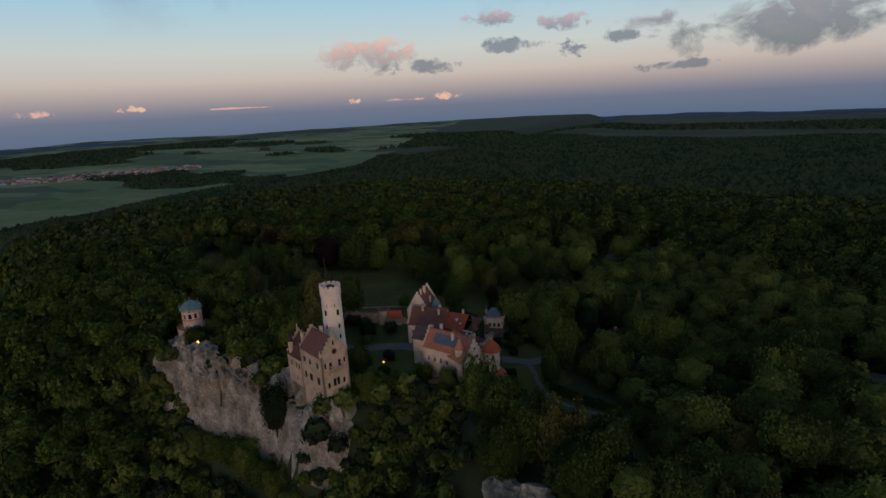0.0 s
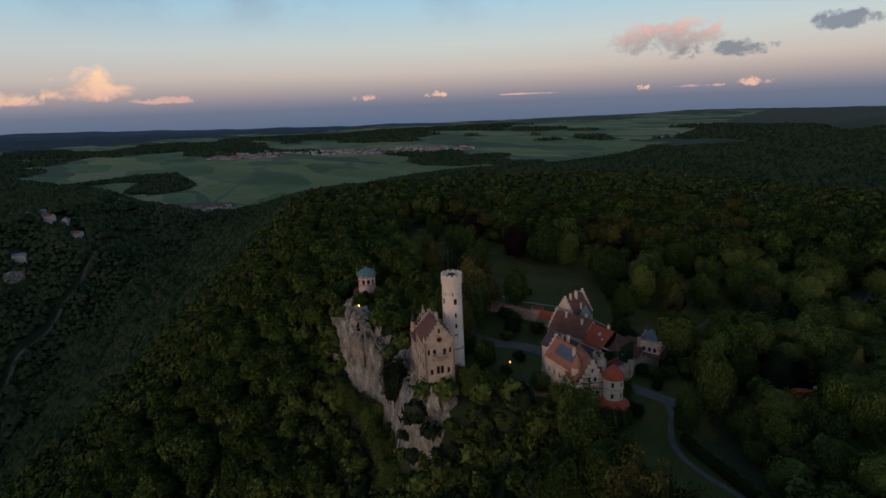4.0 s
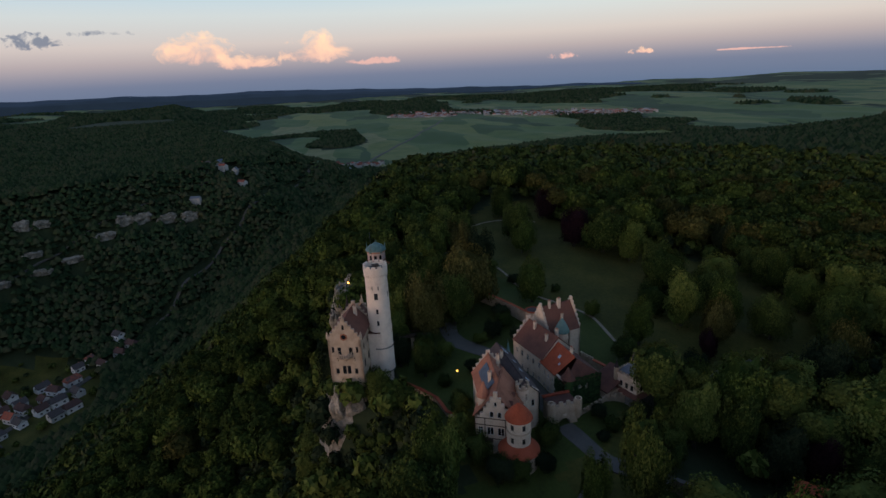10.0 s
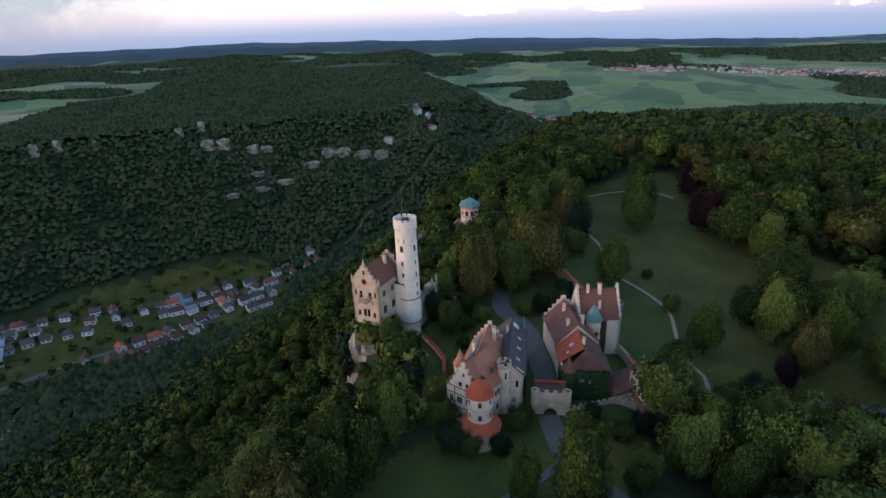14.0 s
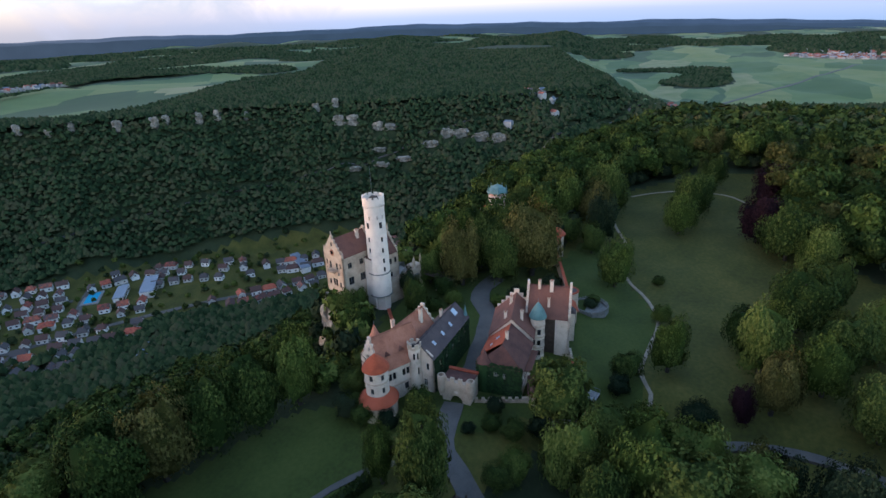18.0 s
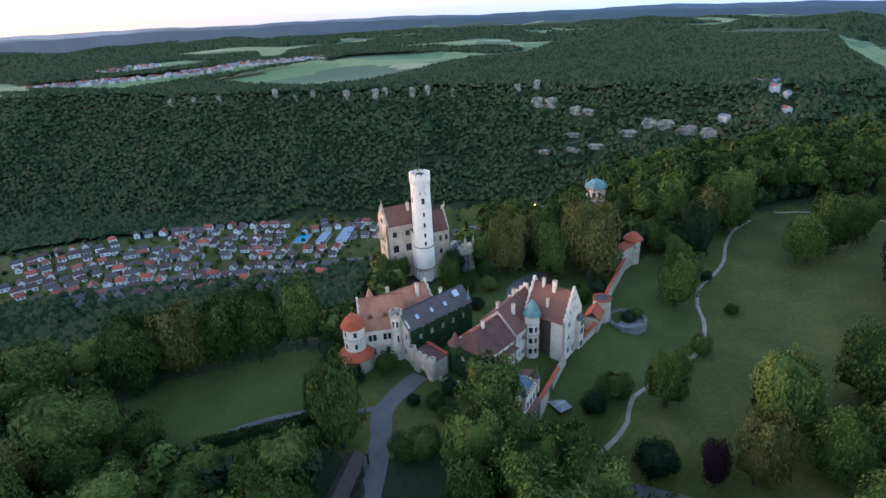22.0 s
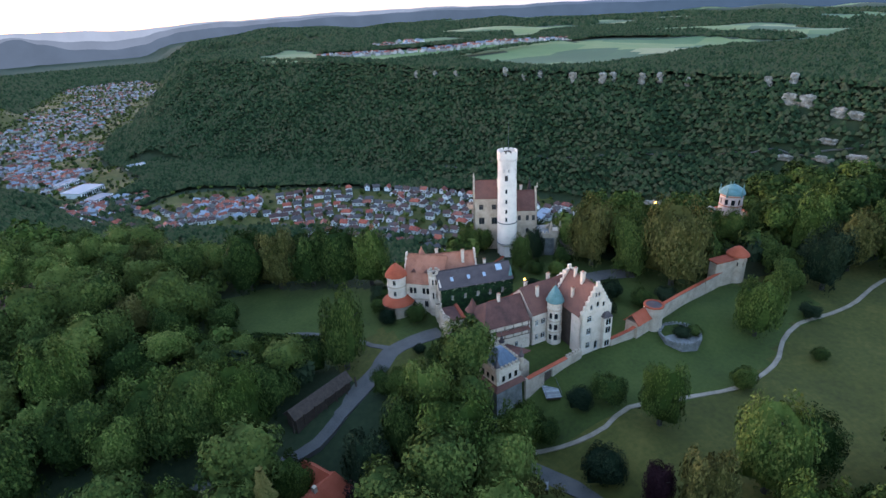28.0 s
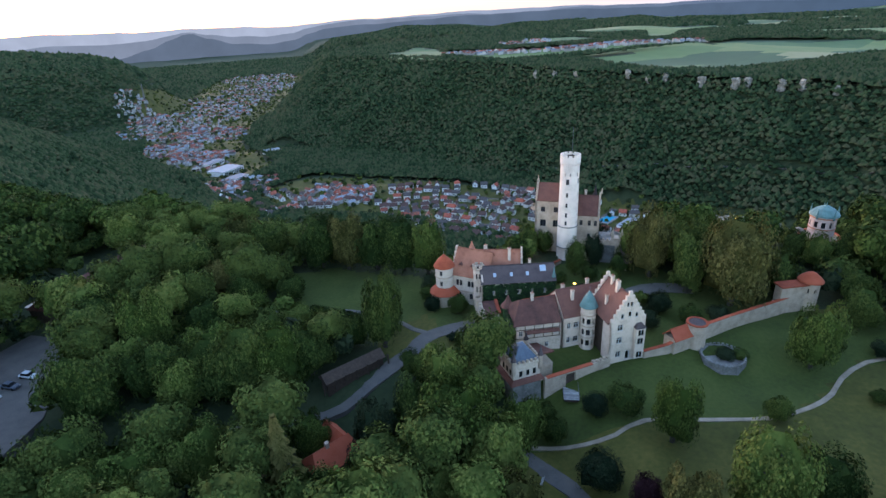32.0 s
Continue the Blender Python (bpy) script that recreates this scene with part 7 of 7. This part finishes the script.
part("skylight", box(-3, 2.0, 8.0, -1.6, 3.2, 8.7), MAT["frame_white"], s)
s = simple_house("forest_inn_hall", 58, 114, 70, 16, 11, 4.0, 7.5, "wood_dark", "roof_brown", "low hall with brown roof beside the car park", "house")
part("canopy", box(-9, -9.5, 2.8, 6, -6.0, 3.0, 0.04), MAT["plaster_white"], s, "white flat canopy")
CLEAR.extend(((62, 84, 11), (48, 96, 10), (44, 108, 11), (57, 105, 12), (62, 118, 11), (68, 112, 11), (55, 148, 14), (50, 166, 9)))
lot = [(68, 140), (62, 128), (52, 132), (45, 146), (41, 164), (44, 178), (58, 176), (68, 158)]
z0 = max(ground_z(x, y) for x, y in lot) + 0.15
n = len(lot)
ob = mesh_object("car_park", [(x, y, z0) for x, y in lot] + [(x, y, z0 - 3) for x, y in lot], [tuple(range(n))[::-1]] + [(i, (i + 1) % n, n + (i + 1) % n, n + i) for i in range(n)], MAT["asphalt"])
tagged(ob, "grey asphalt car park in the wood", "car park", kind="structure")
PAINT = {}


def car(x, y, turn, colour, word):
    """A small saloon: body, cabin, glass band, wheels, lamps."""
    key = word
    if key not in PAINT:
        PAINT[key] = material("paint_" + word, [tuple(c * 0.92 for c in colour), colour], 2, 0.3, 0.0, specular=0.6)
    t = thing("car", pose(x, y, z0, 0, 0, turn), word + " parked car on grey asphalt", "car")
    bm = box(-2.15, -0.87, 0.28, 2.15, 0.87, 0.82, 0.12)
    part("body", bm, PAINT[key], t)
    bm = box(-1.5, -0.76, 0.80, 1.0, 0.76, 1.38)
    for v in bm.verts:
        if v.co.z > 1.2:
            v.co.x = v.co.x * 0.68 - 0.12
            v.co.y *= 0.84
    part("cabin", bm, MAT["glass"], t)
    part("roof", box(-1.12, -0.62, 1.382, 0.55, 0.62, 1.43, 0.02), PAINT[key], t)
    for sx in (-1.35, 1.35):
        for sy in (-0.8, 0.8):
            bm = lathe([(0, -0.1), (0.31, -0.1), (0.31, 0.1), (0, 0.1)], 14)
            bmesh.ops.transform(bm, matrix=Matrix.Translation((sx, sy, 0.31)) @ Matrix.Rotation(math.pi / 2, 4, "X"), verts=bm.verts)
            part("wheel", bm, MAT["glass"], t)
    for sy in (-0.6, 0.6):
        part("headlight", box(2.13, sy - 0.18, 0.55, 2.17, sy + 0.18, 0.7), MAT["frame_white"], t)


car(52, 148, 160, (0.55, 0.56, 0.58), "silver")
car(54, 151.5, 160, (0.08, 0.09, 0.11), "dark grey")
car(56, 155, 158, (0.5, 0.5, 0.5), "white")

# lamps and benches
for x, y, z in ((-140.3, 117.4, 9.0), (-82.6, 135.3, 0.9)):
    t = thing("garden_lamp", pose(x, y, ground_z(x, y) if z < 5 else z - 1.4), "small lit garden lamp with warm glowing globe", "lamp")
    part("post", lathe([(0.05, 0), (0.04, 1.2)], 8), MAT["metal"], t)
    m = bpy.data.materials.new("lamp_glow")
    m.use_nodes = True
    g = Nodes(m.node_tree)
    e = g.add("ShaderNodeEmission", Strength=9.0 if z > 5 else 2.5)
    e.inputs[0].default_value = (1.0, 0.50, 0.08, 1)
    g.link(e.outputs[0], g.add("ShaderNodeOutputMaterial").inputs[0])
    part("globe", lathe([(0, 1.2), (0.22, 1.28), (0.32, 1.5), (0.22, 1.72), (0, 1.8)], 12), m, t)
t = thing("bench", pose(-56.2, 193.2, ground_z(-56.2, 193.2), 0, 0, 60), "pale wooden bench on the grass by the lane", "bench")
part("seat", box(-0.9, -0.22, 0.42, 0.9, 0.22, 0.48), MAT["plank"], t)
part("backrest", box(-0.9, 0.2, 0.55, 0.9, 0.25, 0.9), MAT["plank"], t)
for x in (-0.7, 0.7):
    part("leg", box(x - 0.05, -0.2, 0, x + 0.05, 0.22, 0.42), MAT["metal"], t)

# ---- village in the valley ----
MAT["render_a"] = material("house_render", [(0.60, 0.57, 0.52), (0.84, 0.81, 0.76)], 0.3, 0.9, 0.1, per_object=1.0)
MAT["tiles_mixed"] = material("house_tiles", [(0.1, 0.055, 0.045), (0.3, 0.07, 0.045), (0.46, 0.12, 0.065), (0.25, 0.085, 0.055), (0.09, 0.075, 0.07)], 0.4, 0.85, 0.2, per_object=1.6)
VILLAGE = "houses of the valley village"


def village_house(L, W, ze, zr, hip):
    t = thing("village_house", pose(0, 0, 0), "white rendered village house with tiled pitched roof", "house", VILLAGE)
    part("wall", box(-L / 2, -W / 2, -3, L / 2, W / 2, ze), MAT["render_a"], t)
    for x in (-L / 2, L / 2 - 0.2):
        bm = bmesh.new()
        a = [bm.verts.new(p) for p in ((x, -W / 2, ze), (x, W / 2, ze), (x, 0, zr - 0.2))]
        b = [bm.verts.new((v.co.x + 0.2, v.co.y, v.co.z)) for v in a]
        bm.faces.new(a), bm.faces.new(b[::-1])
        for i in range(3):
            bm.faces.new((a[i], a[(i + 1) % 3], b[(i + 1) % 3], b[i]))
        if not hip:
            part("gable", bm, MAT["render_a"], t)
        else:
            bm.free()
    o = 0.6
    bm = bmesh.new()
    s = (zr - ze) / (W / 2)
    for sd in (-1, 1):
        ye, zz = sd * (W / 2 + o), ze - s * o
        v = [bm.verts.new(p) for p in ((-L / 2 - o + hip, 0, zr), (L / 2 + o - hip, 0, zr), (L / 2 + o, ye, zz), (-L / 2 - o, ye, zz), (-L / 2 - o + hip, 0, zr + 0.3), (L / 2 + o - hip, 0, zr + 0.3), (L / 2 + o, ye, zz + 0.3), (-L / 2 - o, ye, zz + 0.3))]
        for f in ((0, 1, 2, 3), (4, 7, 6, 5), (0, 4, 5, 1), (1, 5, 6, 2), (2, 6, 7, 3), (3, 7, 4, 0)):
            bm.faces.new([v[i] for i in f])
    if hip:
        for sx in (-1, 1):
            v = [bm.verts.new(p) for p in ((sx * (L / 2 + o - hip), 0, zr + 0.25), (sx * (L / 2 + o), -W / 2 - o, ze - s * o + 0.25), (sx * (L / 2 + o), W / 2 + o, ze - s * o + 0.25))]
            bm.faces.new(v)
    part("roof", bm, MAT["tiles_mixed"], t)
    for x, y, z in ((-L * 0.25, -W / 2, 1.2), (L * 0.25, -W / 2, 1.2), (-L * 0.25, W / 2, 1.2), (L * 0.25, W / 2, 1.2), (-L / 2, 0, 3.9 if ze > 4.5 else 1.2), (L / 2, 0, 3.9 if ze > 4.5 else 1.2)):
        if abs(x) > L * 0.4:
            part("window", box(x - 0.05, -0.8, z, x + 0.05, 0.8, z + 1.3), MAT["glass"], t)
        else:
            part("window", box(x - 0.8, y - 0.05, z, x + 0.8, y + 0.05, z + 1.4), MAT["glass"], t)
    part("chimney", box(L * 0.15, -0.3, zr - 1.2, L * 0.15 + 0.6, 0.3, zr + 1.0), MAT["roof_orange"], t)
    return t


def build_village():
    r = random.Random(21)
    kinds = [village_house(*k) for k in ((8.6, 6.6, 4.4, 7.2, 0), (10, 6.8, 4.6, 7.4, 0), (7.6, 6.2, 3.6, 6.4, 0), (12, 7.2, 4.8, 7.8, 2.0), (9, 7.4, 4.8, 8.0, 0), (7.6, 6.8, 4.4, 7.2, 2.2))]
    put, placed = [], []
    streets = [[(60, -520), (0, -480), (-90, -470), (-180, -455), (-240, -400), (-300, -330), (-345, -305)], [(40, -470), (-20, -440), (-110, -435), (-195, -395), (-270, -315)], [(-25, -405), (-105, -400), (-175, -360), (-235, -300), (-290, -235)], [(-35, -372), (-95, -362), (-160, -322), (-215, -260), (-262, -190)], [(-60, -325), (-120, -310), (-175, -270), (-205, -215)],
               [(170, -560), (110, -500), (80, -450), (30, -440)], [(210, -520), (150, -460), (100, -420)], [(-336, -314), (-350, -296), (-358, -272), (-366, -250), (-371, -228), (-380, -210), (-392, -196)], [(-320, -280), (-345, -245), (-365, -205), (-400, -160), (-440, -110)], [(-290, -190), (-330, -150), (-380, -110), (-430, -60)], [(-400, -130), (-450, -90), (-500, -40)]]
    for st in streets:
        for (ax, ay), (bx, by) in zip(st, st[1:]):
            n = math.hypot(bx - ax, by - ay)
            ang = math.degrees(math.atan2(by - ay, bx - ax))
            for k in range(max(1, int(n / 12.5))):
                u = (k + 0.5 + r.uniform(-0.12, 0.12)) / max(1, int(n / 12.5))
                for side in (-1, 1):
                    if r.random() < 0.12:
                        continue
                    off = side * r.uniform(7.0, 10.0)
                    x = ax + (bx - ax) * u - (by - ay) / n * off
                    y = ay + (by - ay) * u + (bx - ax) / n * off
                    if any((x - a) ** 2 + (y - b) ** 2 < 92 for a, b in placed):
                        continue
                    placed.append((x, y))
                    put.append((x, y, ang + r.choice((0, 90, 0)) + r.uniform(-8, 8)))
    used = set()
    r.shuffle(put)
    for x, y, a in put[:296]:
        k = r.randrange(len(kinds))
        m = pose(x, y, ground_z(x, y) + 0.1, 0, 0, a)
        if k not in used:
            used.add(k)
            kinds[k].matrix_world = m
        else:
            copy_thing(kinds[k], m)
        CLEAR.append((x, y, 7))
    # larger buildings: spa and factory
    for x, y, a, L, W, h in ((-318, -262, 38, 38, 12, 7), (-302, -282, 38, 30, 9, 5), (221, -657, 60, 46, 34, 9), (190, -600, 55, 30, 20, 7), (168, -790, 20, 30, 12, 7), (262, -735, 60, 40, 18, 6), (-228, -168, 25, 20, 12, 5), (-410, -150, 50, 44, 9, 5)):
        t = thing("flat_roofed_hall", pose(x, y, ground_z(x, y), 0, 0, a), "long pale flat-roofed hall in the valley", "building")
        part("wall", box(-L / 2, -W / 2, -3, L / 2, W / 2, h), MAT["render_a"], t)
        part("roof", box(-L / 2 - 0.4, -W / 2 - 0.4, h + 0.002, L / 2 + 0.4, W / 2 + 0.4, h + 0.5, 0.05), MAT["roof_grey"], t)
        for k in range(int(L / 4)):
            part("window", box(-L / 2 + 1 + 4 * k, -W / 2 - 0.05, 1.2, -L / 2 + 3.8 + 4 * k, W / 2 + 0.05, h - 1.0), MAT["glass"], t)
    p = thing("swimming_pool", pose(-290, -307, ground_z(-290, -307) + 0.6, 0, 0, 38), "bright blue outdoor swimming pool with pale surround", "pool")
    part("surround", box(-14, -8, -2, 14, 8, 0.2), MAT["plank"], p)
    part("water", box(-11, -5.5, 0.2, 11, 5.5, 0.3), MAT["water"], p, "bright blue water")
    CLEAR.append((-290, -307, 16))


MAT["roof_grey"] = material("flat_roof", [(0.16, 0.18, 0.21), (0.27, 0.29, 0.32)], 0.3, 0.8, 0.1, per_object=0.8)
MAT["water"] = material("pool_water", [(0.03, 0.32, 0.50), (0.06, 0.42, 0.60)], 0.5, 0.1, 0.1)
build_village()


def far_town(name, centres, count, seed, label):
    """Small gabled houses of a far settlement, joined."""
    r = random.Random(seed)
    verts, faces, idx = [], [], []
    pts = []
    for _ in range(count):
        cx, cy, rx, ry, turn = r.choice(centres)
        q, d = r.uniform(0, 6.283), math.sqrt(r.random())
        x, y = rx * d * math.cos(q), ry * d * math.sin(q)
        c, s = math.cos(radians(turn)), math.sin(radians(turn))
        pts.append((cx + x * c - y * s, cy + x * s + y * c, turn))
    zs = land(np.array([p[0] for p in pts]), np.array([p[1] for p in pts]))[0]
    for (x, y, turn), z in zip(pts, zs):
        a = radians(turn + r.choice((0, 90)) + r.uniform(-20, 20))
        L, W, h, t = r.uniform(3.6, 5.8), r.uniform(2.9, 3.8), r.uniform(3.2, 4.8), r.uniform(1.9, 2.9)
        c, s = math.cos(a), math.sin(a)
        b = len(verts)
        for px, py, pz in ((-L, -W, -4), (L, -W, -4), (L, W, -4), (-L, W, -4), (-L, -W, h), (L, -W, h), (L, W, h), (-L, W, h), (-L, 0, h + t), (L, 0, h + t)):
            verts.append((x + px * c - py * s, y + px * s + py * c, z + pz))
        f = [(0, 1, 5, 4), (2, 3, 7, 6), (1, 2, 6, 9, 5), (3, 0, 4, 8, 7), (4, 5, 9, 8), (6, 7, 8, 9)]
        faces += [tuple(b + i for i in q) for q in f]
        k = r.choice((1, 1, 2, 3))
        idx += [0, 0, 0, 0, k, k]
        CLEAR.append((x, y, 9)) if count < 300 else None
    ob = mesh_object(name, verts, faces, [MAT["far_wall"], MAT["far_red"], MAT["far_brown"], MAT["roof_grey"]], indices=idx)
    return tagged(ob, label, "houses", kind="stuff")


MAT["far_wall"] = material("far_render", [(0.25, 0.23, 0.21), (0.45, 0.42, 0.38)], 0.05, 0.9, 0.0, island=1.0)
MAT["far_red"] = material("far_red_tiles", [(0.18, 0.06, 0.04), (0.32, 0.10, 0.065)], 0.05, 0.9, 0.0, island=1.0)
MAT["far_brown"] = material("far_brown_tiles", [(0.06, 0.045, 0.042), (0.13, 0.09, 0.075)], 0.05, 0.9, 0.0, island=1.0)
far_town("valley_town", [(300, -800, 60, 60, -60), (385, -900, 90, 60, -65), (350, -1060, 110, 80, -60), (480, -1150, 150, 100, -60), (420, -1350, 170, 110, -75), (590, -1330, 90, 60, -60), (420, -1600, 170, 140, -75), (370, -1900, 150, 150, -80), (440, -2250, 190, 150, -80)], 1500, 31, "red-roofed town filling the lower valley")
far_town("plateau_village", [(-265, -850, 95, 22, 157), (-560, -790, 110, 28, 165), (-420, -1170, 70, 60, 20), (-420, -800, 60, 20, 170)], 250, 32, "red-roofed village among fields on the far plateau")
far_town("plain_village", [(-1850, 780, 210, 100, 65), (-1580, 950, 190, 110, 60), (-1420, 1090, 170, 100, 65), (-1720, 620, 120, 60, 60)], 800, 33, "red-roofed village spread over the farm plain")
far_town("valley_suburb", [(60, -488, 60, 30, 60), (166, -556, 60, 40, 60), (12, -459, 40, 25, 30), (200, -560, 40, 30, -60), (250, -700, 50, 40, -60), (40, -470, 60, 40, 30)], 180, 36, "houses and sheds where the village meets the town")
far_town("hamlet", [(-790, 215, 40, 22, 30), (-850, 260, 40, 18, 30)], 26, 34, "small hamlet at the head of the valley")
far_town("hillside_houses", [(-660, 40, 50, 40, 60), (-700, 80, 50, 30, 60)], 9, 35, "scattered white houses in the wooded hillside")


# ---- cliffs of the far crest ----
FAR_ROCK = "pale limestone rock standing out of the far wooded slope"
for k, (x, y, s) in enumerate(((-283, -588, 7), (-304, -561, 5), (-326, -531, 6), (-377, -470, 6), (-393, -446, 5), (-408, -428, 6), (-435, -390, 8), (-461, -361, 8), (-470, -352, 6), (-492, -324, 7), (-505, -307, 7), (-522, -279, 5), (-563, -205, 7), (-575, -185, 8))):
    rock("far_rock", x, y, ground_z(x, y) + 2.5, s * 0.62, s * 0.5, s * 0.95, 50 + k, FAR_ROCK, 4, 126, 0.5)
    CLEAR.append((x + 3, y + 4, s * 0.55))
for k, (x, y, z, sx, sz) in enumerate(((-560, -172, -36, 9, 13), (-566, -158, -37, 9, 12), (-573, -128, -42, 9, 10), (-577, -112, -42, 9, 9), (-597, -46, -66, 10, 11), (-602, -30, -67, 11, 12), (-608, -8, -69, 12, 12), (-614, 14, -68, 11, 12), (-555, -118, -64, 9, 6), (-545, -112, -84, 10, 6), (-560, -88, -78, 12, 7), (-580, -62, -72, 11, 8), (-528, -140, -92, 10, 6))):
    CLEAR.append((x + 5, y + 3, sx * 0.7))
    rock("quarry_face", x, y, ground_z(x, y) + 3, 3, sx * 0.85, sz * 0.5, 80 + k, "broad pale quarry face in the far wooded slope", 4, 25, 0.5)


# ---- far hills behind everything ----
# heading in degrees and height, for the last hazy rim of the land and for the nearer blue hills before it
RIM = [(0, -95), (60, -95), (120, -60), (150, 20), (160, -5), (168, -15), (172, -20), (178, 6), (186, 12), (200, 22), (215, 14), (232, 6), (245, 4), (258, -5), (270, -28), (285, -60), (300, -92), (315, -108), (330, -108), (345, -98), (361, -95)]
HILLS = [(0, -130), (60, -140), (140, -170), (152, -150), (157, -160), (159.5, -112), (161.5, -62), (162.7, -38), (163.3, -36), (164.6, -72), (167, -120), (170, -128), (172.5, -108), (174, -72), (175.5, -42), (179, -30), (183, -22), (190, -12), (200, 2), (214, 0), (228, -14), (240, -20), (255, -30), (272, -66), (290, -98), (310, -132), (330, -136), (361, -130)]


def build_hills(name, line, R, ripple, away, near, label, phase=2.0):
    """A closed rim of far hills, glowing with painted haze, paler towards the last light."""
    m = bpy.data.materials.new(name)
    m.use_nodes = True
    g = Nodes(m.node_tree)
    pos = g.add("ShaderNodeNewGeometry").outputs["Position"]
    sep = g.add("ShaderNodeSeparateXYZ")
    g.link(pos, sep.inputs[0])
    # mask that brightens the painted glow on the sunset side
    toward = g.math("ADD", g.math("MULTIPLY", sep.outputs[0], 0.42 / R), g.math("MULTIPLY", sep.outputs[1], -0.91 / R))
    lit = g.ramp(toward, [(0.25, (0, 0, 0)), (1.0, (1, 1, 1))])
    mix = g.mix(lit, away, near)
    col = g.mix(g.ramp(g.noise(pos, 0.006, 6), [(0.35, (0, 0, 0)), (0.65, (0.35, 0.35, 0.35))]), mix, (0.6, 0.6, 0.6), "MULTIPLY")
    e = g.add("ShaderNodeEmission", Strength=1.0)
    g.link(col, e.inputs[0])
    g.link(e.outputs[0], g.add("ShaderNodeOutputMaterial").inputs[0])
    verts, faces = [], []
    n = 720
    for i in range(n):
        a = i / n * 6.28318
        x, y = math.sin(a), math.cos(a)
        deg = math.degrees(a)
        k = max(j for j in range(len(line)) if line[j][0] <= deg)
        (d0, h0), (d1, h1) = line[k], line[k + 1]
        u = (deg - d0) / (d1 - d0)
        h = h0 + (h1 - h0) * u * u * (3 - 2 * u) + ripple * (math.sin(a * 13 + phase) + 0.5 * math.sin(a * 31) + 0.35 * math.sin(a * 67) + 0.2 * math.sin(a * 131))
        verts += [(x * R - 60, y * R + 120, -420), (x * R - 60, y * R + 120, h), (x * (R + 60) - 60, y * (R + 60) + 120, -420)]
        j = (i + 1) % n
        faces += [(3 * i, 3 * j, 3 * j + 1, 3 * i + 1), (3 * i + 1, 3 * j + 1, 3 * j + 2, 3 * i + 2)]
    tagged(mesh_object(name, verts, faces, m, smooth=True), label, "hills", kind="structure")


def build_backdrop():
    # haze put in as emission: each farther rim gets a paler, bluer colour
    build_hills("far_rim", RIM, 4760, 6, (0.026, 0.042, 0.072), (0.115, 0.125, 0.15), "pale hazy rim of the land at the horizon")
    build_hills("middle_hills", [(d, (h + g) / 2) for (d, g), h in zip(HILLS, np.interp([d for d, _ in HILLS], [d for d, _ in RIM], [h for _, h in RIM]))], 4560, 7, (0.022, 0.036, 0.059), (0.064, 0.073, 0.092), "soft hills in painted blue haze between the near hills and the horizon", 4.4)
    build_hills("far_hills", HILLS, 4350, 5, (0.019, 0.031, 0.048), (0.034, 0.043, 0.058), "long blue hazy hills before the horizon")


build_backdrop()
build_forest()
